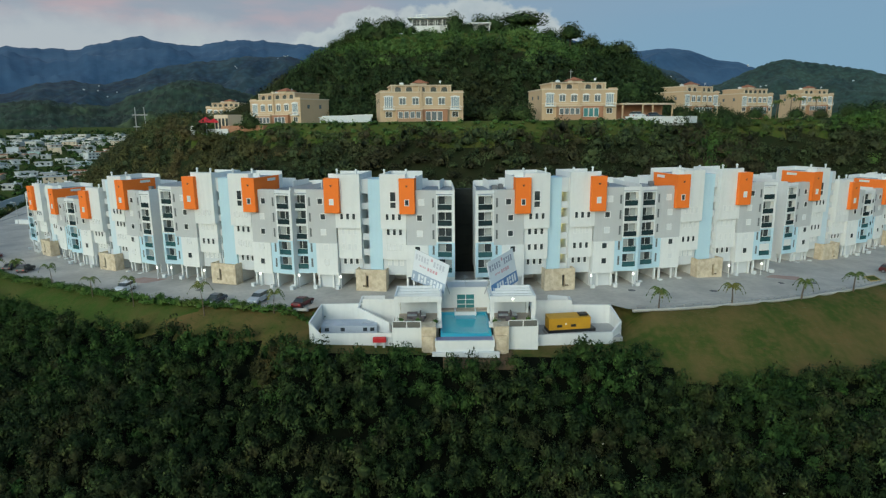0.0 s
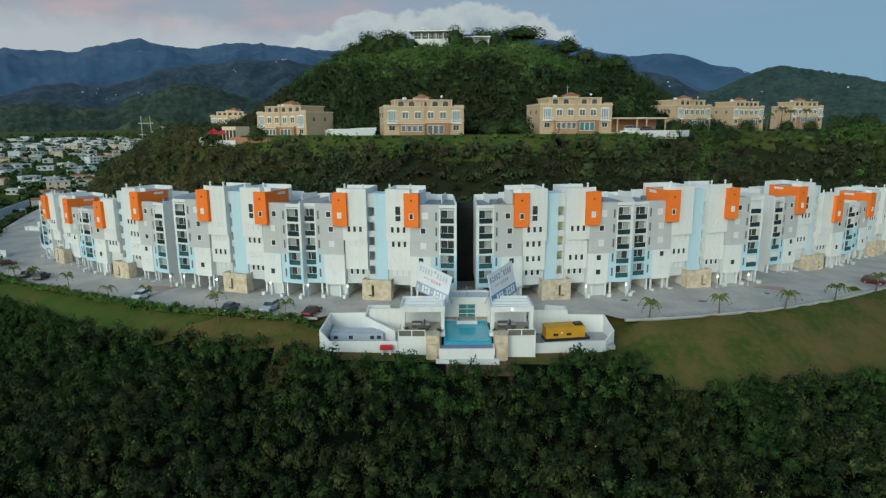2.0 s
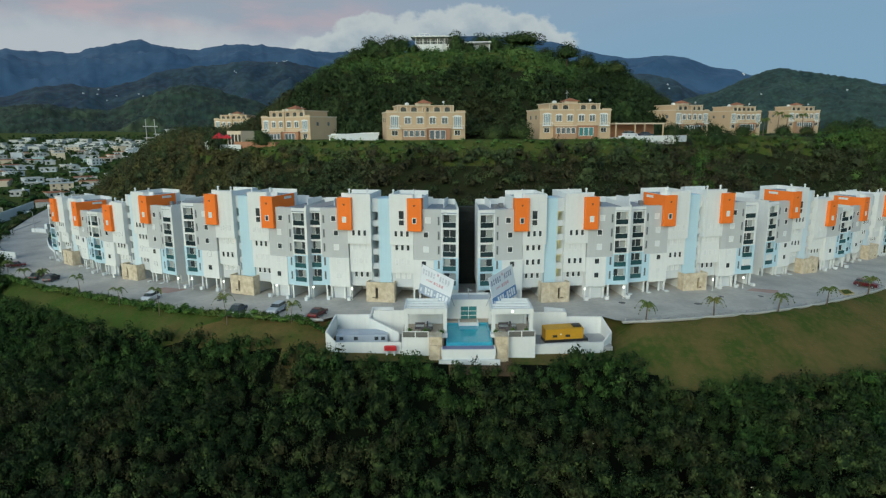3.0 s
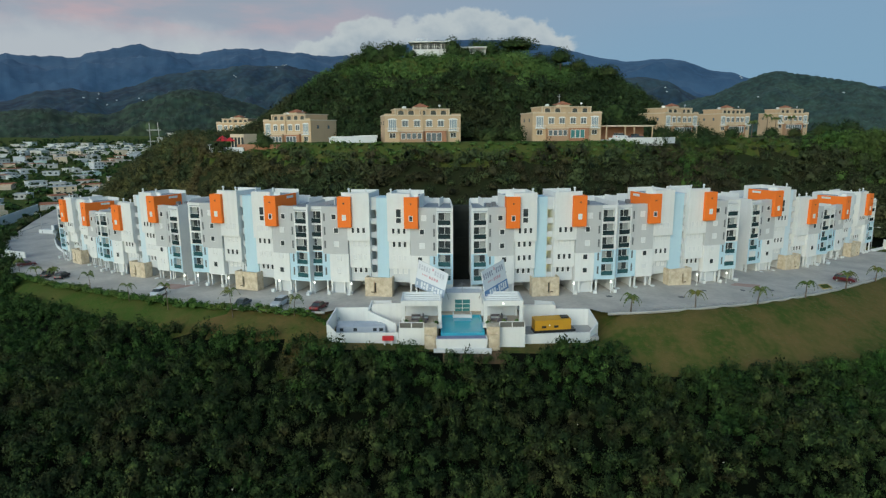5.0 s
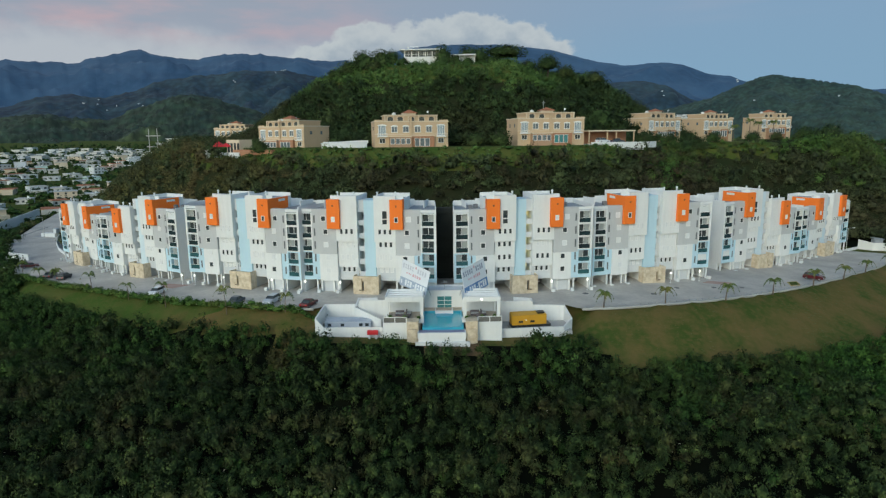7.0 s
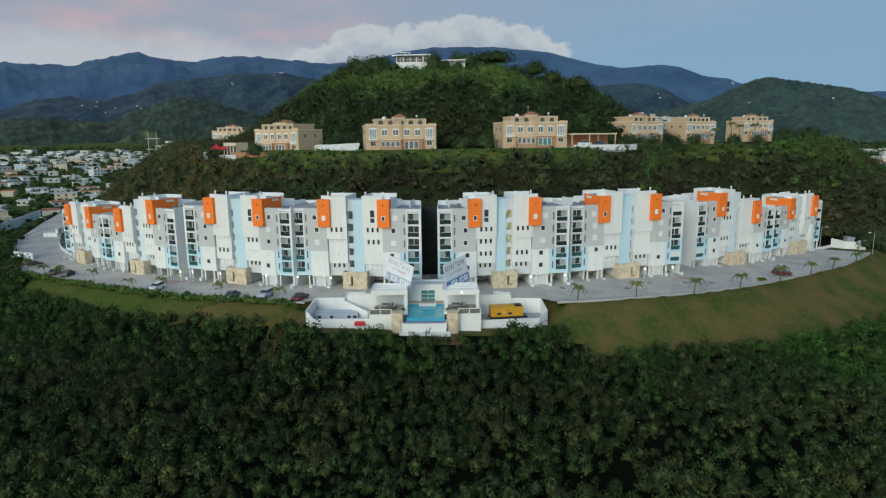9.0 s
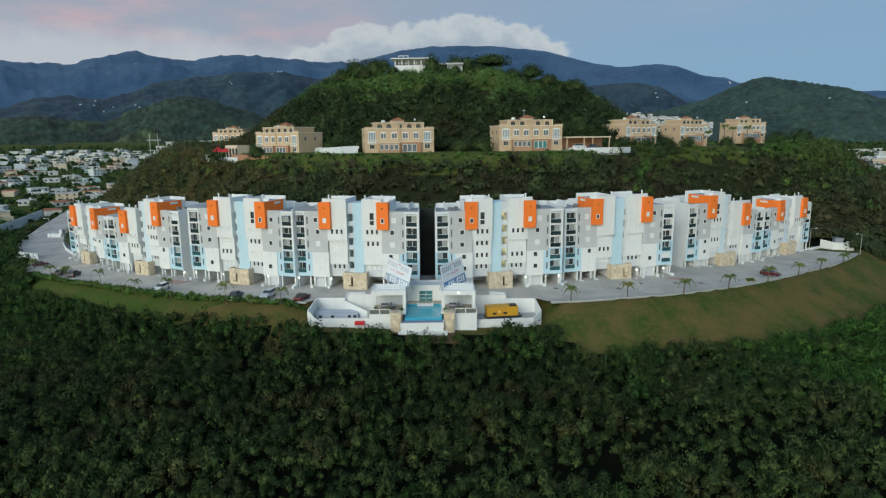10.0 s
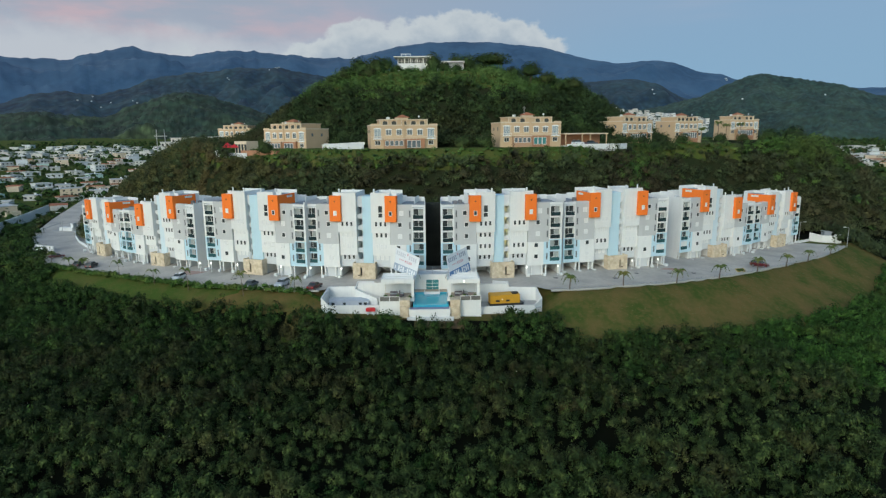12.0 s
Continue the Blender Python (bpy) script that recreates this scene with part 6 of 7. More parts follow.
PALEPANE = material("pale_blue_window_glass", (0.22, 0.29, 0.34), 0.12, other=(0.32, 0.38, 0.42), scale=0.7, amount=0.6)
BAYTONE = material("brick_toned_stucco", (0.44, 0.28, 0.18), 0.9, other=(0.36, 0.22, 0.14), scale=0.6, amount=0.5)
VILLAS = (
    (-4.5, 155.7, 30.0, 10.8, 21.1, 11, "tan and cream three-storey villa with arched windows"),
    (36.3, 161.2, 30.6, 10.3, 20.6, 11, "tan villa with a tiled roof and a roof antenna"),
    (-46.0, 172.5, 29.2, -33.0, 20.0, 11, "tan villa with a blank side wall on the ridge"),
    (82.9, 196.8, 31.3, 30.0, 17.0, 12, "tan villa with a blank side wall beside a garden tree"),
    (113.2, 221.5, 31.6, 24.0, 16.0, 11, "tan and cream villa among trees on the ridge"),
    (150.4, 247.5, 32.4, 18.0, 17.0, 10, "cream villa behind palms at the ridge end"),
    (-91.0, 262.0, 30.2, -12.0, 17.5, 10, "small cream villa at the far ridge end"),
)
for i, (x, y, z, turn, wd, dp, label) in enumerate(VILLAS):
    villa(pose(x, y, z, 0, 0, turn), wd, dp, i, label)
plain("villa_mast", Builder().tube((34.5, 165, 39.2), (34.5, 165, 42.6), 0.07).tube((33.9, 165, 42.0), (35.1, 165, 42.0), 0.05), STEEL, "thin antenna mast on the villa roof", "antenna")

# garden walls, terraces and a marquee along the ridge
for pts_, z0, z1, label in (([(-30.0, 157.5), (-22.0, 153.0), (-17.0, 152.5)], 27.5, 31.2, "pale blue-grey garden wall between the villas"),
                            ([(48.0, 160.0), (56.0, 161.5), (66.5, 165.0), (70.0, 168.5)], 28.5, 30.3, "white garden wall with posts before the terrace")):
    plain("garden_wall", Builder().wall(pts_, z0, z1, 0.3), PALE if pts_[0][0] == -30.0 else WHITE, label, "garden wall")
shed = thing("garden_pavilion", pose(-24.5, 157.0, 28.7, 0, 0, 8), "long white garden pavilion with a ridged roof", "pavilion")
part("wall", Builder().box(-6.0, 7.0, 0, 5, -1.5, 2.0).mesh("wall", WHITE), shed)
part("roof", side_prism(Builder(), [(-6.3, 2.0), (7.3, 2.0), (7.3, 2.8), (3.0, 2.7), (-6.3, 2.15)], -0.3, 5.3).mesh("roof", SHUTTER), shed)
part("gazebo", pyramid(Builder().box(2.2, 4.0, -1.2, 0.6, 0, 2.5), 2.0, 4.2, -1.4, 0.8, 2.5, 3.2).mesh("gazebo", PALE), shed, "small grey garden kiosk")
deck_ = thing("sun_terrace", pose(0, 0, 0), "white walled sun terrace on the ridge with red parasols", "terrace")
part("floor", Builder().prism([(-69.0, 170.5), (-63.0, 168.2), (-57.5, 167.0), (-57.5, 176.5), (-69.0, 178.0)], 25.8, 27.7).mesh("floor", CONCRETE), deck_)
part("wall", Builder().wall([(-69.0, 170.4), (-65.2, 169.0)], 25.6, 29.1, 0.3).wall([(-65.2, 169.0), (-63.0, 168.1), (-57.5, 166.9)], 25.0, 28.2, 0.3).mesh("wall", WHITE), deck_)
for px, py in ((-65.6, 173.0), (-62.6, 173.0)):
    um = thing("parasol", pose(px, py, 27.7), "red square parasol on the terrace", "parasol", "terrace parasols")
    part("pole", Builder().tube((0, 0, 0), (0, 0, 3.4), 0.05).mesh("pole", STEEL), um)
    part("canopy", pyramid(Builder(), -1.9, 1.9, -1.9, 1.9, 2.2, 3.9).mesh("canopy", RED), um)
car_port = thing("carport", pose(54.5, 164.5, 30.4, 0, 0, 16), "flat-roofed carport with cream columns beside the villa", "carport")
part("roof", Builder().box(-7, 9, 0, 5.5, 3.0, 3.4).mesh("roof", CREAM), car_port)
part("back_wall", Builder().box(-7, 9, 5.2, 5.5, -1.5, 3.0).mesh("back_wall", BRICKRED), car_port)
for k in (0, 2, 3, 5):
    part("column", cached(("cpcol",), lambda: Builder().box(-0.15, 0.15, 0.1, 0.4, -1.5, 3.0).mesh("column", TAN)), car_port, m=pose(-6.7 + 3.05 * k, 0, 0))
part("floor", Builder().box(-8, 10, -3.0, 5.5, -2.5, -0.6).mesh("floor", CONCRETE), car_port)
car(52.0, 163.0, 29.85, 30, PAINTS["white"], True, "white off-roader under the carport")
car(57.0, 165.0, 29.85, 20, PAINTS["slate"], False, "dark sedan parked beside the carport")
side = thing("garden_terrace", pose(-55.5, 167.5, 28.6, 0, 0, -33), "reddish terrace with white arched arcade below the villa", "terrace")
part("wall", Builder().box(-5, 12, -1, 3, -2, 0.4).mesh("wall", BRICKRED), side)
part("arcade", Builder().box(-9, -3, 0, 5, -2, 3.4).mesh("arcade", CREAM), side)
for k in range(4):
    part("pane", cached(("arcp",), lambda: Builder().box(-0.5, 0.5, -0.05, 0.02, -1, 2.4).mesh("pane", GLASS)), side, m=pose(-8.1 + 1.5 * k, 0, 0))

# white house on the summit
top_house = thing("summit_house", pose(-3.0, 221.5, 61.2, 0, 0, -4), "white modern house with long windows on the hilltop", "house")
part("wall", Builder().box(-6.6, 3.4, 0, 8, -3.5, 1.3).box(3.4, 7.0, 1.2, 8, -3.5, 1.3).mesh("wall", WHITE), top_house)
part("back_wall", Builder().box(-6.4, 6.8, 1.3, 8, 1.3, 3.7).mesh("back_wall", PALE), top_house)
for k in range(9):
    part("pane", cached(("hpane",), lambda: Builder().box(-0.66, 0.66, 1.2, 1.28, 1.5, 3.5).mesh("pane", GLASS)), top_house, m=pose(-5.7 + 1.45 * k, 0, 0))
for k in range(6):
    part("column", cached(("hcol",), lambda: Builder().box(-0.13, 0.13, 0.1, 0.36, 1.3, 3.7).mesh("column", WHITE)), top_house, m=pose(-6.4 + 2.65 * k, 0, 0))
part("railing", Builder().box(-6.6, 3.4, 0.0, 0.06, 2.15, 2.22).box(-6.6, -6.54, 0.0, 0.06, 1.3, 2.15).box(3.34, 3.4, 0.0, 0.06, 1.3, 2.15).mesh("railing", FRAME), top_house)
part("roof", Builder().box(-8.2, 8.4, -0.9, 9, 3.7, 4.1).mesh("roof", WHITE), top_house)
part("roof_frame", Builder().box(-5.4, -5.2, 3, 3.2, 4.1, 5.3).box(-1.6, -1.4, 3, 3.2, 4.1, 5.3).box(-3.5, -3.3, 3, 3.2, 4.1, 5.3).box(-5.5, -1.3, 2.9, 3.3, 5.3, 5.5).mesh("roof_frame", WHITE), top_house)
part("terrace_wall", Builder().box(-5.0, 1.0, -2.6, -2.3, -4.0, -1.2).mesh("terrace_wall", WHITE), top_house)
part("wing_roof", Builder().box(8.6, 21.0, 0.5, 6, 1.7, 2.1).mesh("wing_roof", WHITE), top_house)
for k in (0, 2, 3, 4, 6):
    part("column", cached(("wcol",), lambda: Builder().box(-0.12, 0.12, 0.7, 0.95, -3, 1.7).mesh("column", WHITE)), top_house, m=pose(9.0 + 1.9 * k, 0, 0))
part("wing_wall", Builder().box(8.8, 20.6, 3, 6, -3.5, 1.7).mesh("wing_wall", PALE), top_house)


# ---------------------------------------------------------------- single trees
CROWNS = {}


def tree(x, y, z, height, spread, seed, kind="round", label="broad dark green tree on the hill"):
    pick = random.Random(seed)
    key = (kind, seed % 4)
    if key not in CROWNS:
        v, turned, faces = bush_template(200 + seed % 4 + len(kind), 13, 1300, 0.07, 2, dict(round=0.9, umbrella=0.55, tall=1.2)[kind], -0.15 if kind == "umbrella" else -0.35, 0.42)
        CROWNS[key] = raw_mesh("crown", v, faces, LEAF_TREE, True, turned)
    ob = thing("tree", pose(x, y, z, 0, 0, pick.uniform(0, 360)), label, "tree", "trees on the hill")
    b = Builder()
    base = 0.05 * height
    fork = height * pick.uniform(0.3, 0.45)
    b.tube((0, 0, -0.6), (0.1, 0, fork), base, base * 0.65, 7)
    for k in range(5):
        w = 2 * math.pi * (k + pick.random() * 0.6) / 5
        b.tube((0.1, 0, fork), (spread * 0.5 * math.cos(w), spread * 0.5 * math.sin(w), height * pick.uniform(0.62, 0.82)), base * 0.5, base * 0.16, 5)
    part("trunk", b.mesh("trunk", BARK), ob)
    up = height * dict(round=0.28, tall=0.36, umbrella=0.50)[kind]
    part("crown", CROWNS[key], ob, m=pose(0, 0, up) @ Matrix.Diagonal((spread, spread, (height - up) * (0.95 if kind != "umbrella" else 1.7), 1)))
    return ob


for i, (x, y, h, s, kind) in enumerate((
        (28.5, 219, 7.6, 8.2, "umbrella"), (37.6, 218, 5.2, 3.6, "round"), (45.2, 219, 8.6, 4.6, "umbrella"), (52.2, 219.5, 6.8, 3.4, "umbrella"), (56.6, 219, 5.4, 2.4, "tall"), (62.6, 219, 6.9, 4.8, "umbrella"), (41.5, 216, 3.6, 2.8, "round"),
        (20.0, 229, 8.4, 4.2, "round"), (15.0, 228.5, 8.8, 4.0, "round"), (5.4, 216.5, 7.0, 3.4, "tall"), (9.8, 217, 4.6, 2.8, "round"), (-14.5, 219, 6.4, 3.6, "round"), (-18.0, 218.5, 6.8, 4.2, "round"), (-25.0, 220, 8.0, 5.0, "round"), (-30.5, 222, 5.6, 4.2, "round"), (-36.0, 224, 4.2, 3.6, "round"),
        (24.0, 216, 3.6, 3.6, "round"), (-9.5, 215.5, 2.8, 2.2, "round"), (14.5, 215.5, 3.2, 2.6, "round"), (-21.0, 215, 3.6, 3.4, "round"),
        (21.0, 158, 5.5, 3.2, "round"), (14.0, 157, 4.5, 2.8, "round"), (64.5, 165.5, 5.8, 2.2, "round"), (92.0, 190, 5.0, 3.0, "round"), (100, 196, 4.2, 3.0, "round"),
        (-50, 163, 5.0, 2.8, "round"), (-70, 178, 5.0, 3.2, "round"), (-78, 196, 4.5, 3.4, "round"), (-88, 210, 4.5, 3.6, "round"), (124, 215, 4.2, 3.0, "round"), (138, 224, 4.0, 2.8, "round"),
        (152, 228, 6.5, 4.6, "round"), (168, 238, 7.5, 5.5, "round"), (176, 240, 6.5, 5.5, "round"), (184, 244, 5.5, 5.0, "round"), (162, 228, 5.0, 4.6, "round"), (172, 230, 4.6, 4.6, "round"), (-99, 226, 4.5, 3.4, "round"), (85, 184, 5.0, 3.2, "round"), (-37, 186, 7.0, 5.0, "round"), (58, 190, 8.0, 5.0, "round"), (94, 222, 8.0, 5.0, "round"))):
    tree(x, y, float(land(x, y)), h, s, i, kind)
for i, (x, y, h) in enumerate(((128.0, 226, 7.5), (133.0, 229, 6.5), (141, 232, 7.0), (112, 206, 5.0), (2.0, 226, 5.5))):
    ob = palm(x, y, float(land(x, y)) - 0.2, h, 60 + i)
    ob.scale = (1.2, 1.2, 1.1)
    tagged(ob, "tall palm among the gardens on the ridge", "palm tree", "ridge palms")


# ---------------------------------------------------------------- town in the valley
def house_kit(seed, paint):
    pick = random.Random(seed)
    w, d, h = pick.uniform(8.5, 13.5), pick.uniform(8, 11.5), pick.choice((3.0, 3.2, 3.4, 5.6))
    b = Builder().box(-w / 2, w / 2, -d / 2, d / 2, -3, h)
    if pick.random() < 0.6:
        b.box(w / 2, w / 2 + 4, -d / 4, d / 2, -3, 2.8)
    ob = thing("house", pose(0, 0, -500), "small flat-roofed concrete house in the valley town", "house", "valley town")
    part("wall", b.mesh("wall", paint), ob)
    part("roof", Builder().box(-w / 2 - 0.4, w / 2 + 0.4, -d / 2 - 0.4, d / 2 + 0.4, h, h + 0.35).mesh("roof", pick.choice((TOWN_ROOF, TOWN_ROOF, TOWN_WHITE, TOWN_WHITE, TERRACOTTA if seed % 5 == 0 else TOWN_ROOF))), ob)
    for k in range(3):
        part("window", Builder().box(-0.7, 0.7, -0.08, 0.02, 0, 1.3).mesh("window", GLASS), ob, m=pose(-w / 2 + w * (k + 0.5) / 3, -d / 2, 1.0))
        if h > 5:
            part("window", Builder().box(-0.6, 0.6, -0.08, 0.02, 0, 1.2).mesh("window", GLASS), ob, m=pose(-w / 2 + w * (k + 0.5) / 3, -d / 2, 3.8))
    if pick.random() < 0.5:
        part("water_tank", Builder().tube((w * 0.2, 1, h + 0.35), (w * 0.2, 1, h + 1.5), 0.7, 0.6, 10).mesh("water_tank", WHITE), ob)
    return ob


TOWN_WHITE = material("weathered_white_house_paint", (0.63, 0.63, 0.60), 0.9, other=(0.42, 0.42, 0.40), scale=0.4, amount=0.6, streaks=0.3)
TOWN_ROOF = material("stained_flat_roof", (0.54, 0.56, 0.58), 0.9, other=(0.38, 0.39, 0.40), scale=0.5, amount=0.7)
TOWN_PAINTS = [TOWN_WHITE, TOWN_WHITE, CREAM, TOWN_WHITE, PALE, material("sand_house_paint", (0.58, 0.50, 0.43), 0.9, other=(0.50, 0.43, 0.38), scale=0.5), material("mint_house_paint", (0.50, 0.64, 0.60), 0.9, other=(0.44, 0.58, 0.54), scale=0.5),
               TOWN_WHITE]
KITS = [house_kit(300 + k, TOWN_PAINTS[k % len(TOWN_PAINTS)]) for k in range(14)]
g = np.random.default_rng(21)
spots = []
for row in range(30):
    dist = 275 * (1 + 0.052 * row + 0.0016 * row * row)
    az = -52.0
    while az < -10.0:
        spots.append((dist * (1 + 0.015 * g.normal()), az + g.normal() * 0.12))
        az += math.degrees((13 + 6 * g.random() + (15 if g.random() < 0.2 else 0)) / dist)
placed = []
for dist, az in spots:
    x, y = dist * math.sin(radians(az)), dist * math.cos(radians(az)) - 15
    r, th = rt(np.array(x), np.array(y))
    if r < 178 or x > -206 - 0.31 * (y - 246) and y < 335 or abs(x - float(access_line(y))) < 22 or float(land(x, y)) > 24 + 0.02 * dist or g.random() < 0.30 or (r < 215 and th > -75):
        continue
    placed.append((x, y, float(land(x, y))))
for k in range(90):
    a, dd = radians(31.5 + 9 * g.random()), 640 + 330 * g.random()
    x, y = dd * math.sin(a), dd * math.cos(a) - 15
    placed.append((x, y, float(land(x, y))))
placed.sort(key=lambda p: p[0] ** 2 + p[1] ** 2)
nearest, rest = placed[:280], placed[280:]
for i, (x, y, z) in enumerate(nearest):
    copy_thing(KITS[(i * 5 + i // 3) % len(KITS)], pose(x, y, z, 0, 0, float(g.choice([-62, -35, 28, 55]) + g.normal() * 5)))
for kit in KITS:
    for o in (*kit.children_recursive, kit):
        bpy.data.objects.remove(o)
# the far streets, too small to tell apart, and the estate across the valley
groups = [Builder() for _ in range(3)]
glass = Builder()
for k in range(230):
    deg = 16.3 + 8.6 * g.random()
    a = radians(deg)
    u = 0.60 + 0.38 * g.random()
    dd = 1350 - 330 * (1 - u)
    rest.append((dd * math.sin(a), dd * math.cos(a) - 15, -12 + (1350 * math.tan(radians(2.45 - 0.135 * (deg - 16.3))) + 42) * u))
for i, (x, y, z) in enumerate(rest):
    w, d, h = 2.8 + 1.6 * g.random(), 3.0 + 1.6 * g.random(), 2.2 + 1.6 * (g.random() < 0.3)
    if x < 0:
        w, d, h = 1.6 * w, 1.5 * d, h + 1.0
    groups[i % 3].box(x - w, x + w, y - d, y + d, z - 2, z + h).box(x - w - 0.4, x + w + 0.4, y - d - 0.4, y + d + 0.4, z + h, z + h + 0.4)
    for k in (-0.6, 0.0, 0.6):
        glass.box(x + k * w - 0.7, x + k * w + 0.7, y - d - 0.1, y - d, z + 0.9, z + 2.2)
for bb, mt in zip(groups, (TOWN_WHITE, TOWN_WHITE, PALE)):
    tagged(new("far_town", bb.mesh("far_town", mt)), "pale flat-roofed houses of the distant town", "houses", kind="stuff")
tagged(new("far_windows", glass.mesh("far_windows", GLASS)), "dark windows of the distant houses", "windows", kind="stuff")


def valley_wood(x, y):
    d = np.hypot(x, y + 15)
    r, th = rt(x, y)
    az = np.degrees(np.arctan2(x, y + 15))
    return (r > 165) & (y > 120) & (d > 240) & (d < 1150) & (np.abs(az) < 48) & ((np.abs(az) > 9)) & (np.abs(th) > 62)


FAR = [bush_template(90 + k, 6, 16, 0.26, 1, 0.9, -0.3) for k in range(6)]
pl = scatter(-900, 900, 120, 1250, 9.8, valley_wood, 9)
pl = pl[(np.abs(pl[:, 0] - access_line(pl[:, 1])) > 13) | (pl[:, 1] > 338)]
near_house = np.array(placed)[:, :2]
keep = np.array([np.min(np.hypot(near_house[:, 0] - p[0], near_house[:, 1] - p[1])) > 5.2 for p in pl])
pl = pl[keep]
pl = pl[(np.hypot(pl[:, 0], pl[:, 1]) < 560) | (np.arange(len(pl)) % 3 != 0)]
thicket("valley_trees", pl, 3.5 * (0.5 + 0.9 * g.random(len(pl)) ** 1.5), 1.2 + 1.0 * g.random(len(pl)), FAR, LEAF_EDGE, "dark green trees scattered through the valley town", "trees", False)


def pylon(x, y, z):
    ob = thing("power_pylon", pose(x, y, z, 0, 0, 15), "tall wooden H-frame power line pylon", "pylon")
    for px in (-2.0, 2.0):
        part("pole", Builder().tube((px, 0, -6), (px * 0.85, 0, 10.5), 0.22, 0.15).mesh("pole", CONCRETE), ob)
    for zz in (7.2, 2.4):
        part("crossarm", Builder().box(-2.9, 2.9, -0.2, 0.2, zz, zz + 0.4).mesh("crossarm", CONCRETE), ob)


pylon(-124.5, 257, 26.5)
for x, y, z, wd, turn in ((-144.5, 330, 29.5, 13, -8), (-130.5, 330, 30.0, 17, 5), (-158.0, 345, 27.0, 10, 12)):
    low = thing("house", pose(x, y, z, 0, 0, turn), "white flat-roofed house behind the ridge", "house", "houses behind the ridge")
    part("wall", Builder().box(-wd / 2, wd / 2, 0, 8, -9, 3.0).mesh("wall", TOWN_WHITE), low)
    part("roof", Builder().box(-wd / 2 - 0.4, wd / 2 + 0.4, -0.4, 8.4, 3.0, 3.35).mesh("roof", TOWN_ROOF), low)
    for k in range(4):
        part("window", cached(("backwin",), lambda: Builder().box(-0.6, 0.6, -0.08, 0.02, 0, 1.3).mesh("window", GLASS)), low, m=pose(-wd * 0.37 + wd * 0.25 * k, 0, 0.9))

# ---------------------------------------------------------------- mountains and sky
def ridge(name, distance, depth, knots, mat, seed, rough, label, jag=1.0, canopy=0.0):
    """A range of hills: crest heights by bearing and elevation, with spurs and gullies down to the valley; canopy: how much the tree tops stand up."""
    g = np.random.default_rng(seed)
    az = np.arange(knots[0][0], knots[-1][0], 0.16)
    el = np.interp(az, [k[0] for k in knots], [k[1] for k in knots])
    soften = np.hanning(9)
    el = np.convolve(np.pad(el, 4, mode="edge"), soften / soften.sum(), "valid")
    for length, w in ((3.1, 0.09), (1.7, 0.07), (0.95, 0.05), (0.55, 0.03)):
        el = el + jag * np.where(az < -5, 0.5, 0.2) * w * (1 - 2 * np.abs(np.sin(np.pi * az / length + 6.28 * g.random() + 0.9 * np.sin(az / (1.7 * length)))))
    crest = distance * np.tan(np.radians(el)) + 30
    n = 64 if canopy else 40
    rows = []
    waves = [(g.random() * 6.28, distance * f, g.random() * 6.28, w) for f, w in ((0.22, 0.5), (0.13, 0.42), (0.09, 0.34), (0.06, 0.26), (0.042, 0.2), (0.028, 0.14), (0.019, 0.1), (0.013, 0.07))]
    for k in range(n):
        u = 1.25 * k / (n - 1)
        dd = distance - depth * (1 - u)
        a = np.radians(az)
        px, py = dd * np.sin(a), dd * np.cos(a)
        spur = 0
        for turn_, length, ph, w in waves:
            spur = spur + w * (1 - 2 * np.abs(np.sin((px * math.cos(turn_) + py * math.sin(turn_)) * math.pi / length + ph)))
        body = u if u <= 1 else 1 - (u - 1) * 2.0
        fade = math.sin(math.pi * min(u, 1.0)) ** 0.8
        z = -12 + (crest + 12) * np.clip(body + rough * spur * fade, 0, 0.99 if u < 0.97 else 1.2)
        z = z + canopy * np.clip(g.normal(size=len(az)), -1.5, 2.0) * (0.5 if u > 0.97 else 1.0)
        rows.append(np.stack([px, py - 15, z], -1))
    v = np.concatenate(rows)
    m_ = len(az)
    i = np.arange(n * m_).reshape(n, m_)
    q = np.stack([i[:-1, :-1], i[:-1, 1:], i[1:, 1:], i[1:, :-1]], -1).reshape(-1, 4)
    structure(name, raw_mesh(name, v, q, mat, True), label, "mountain")


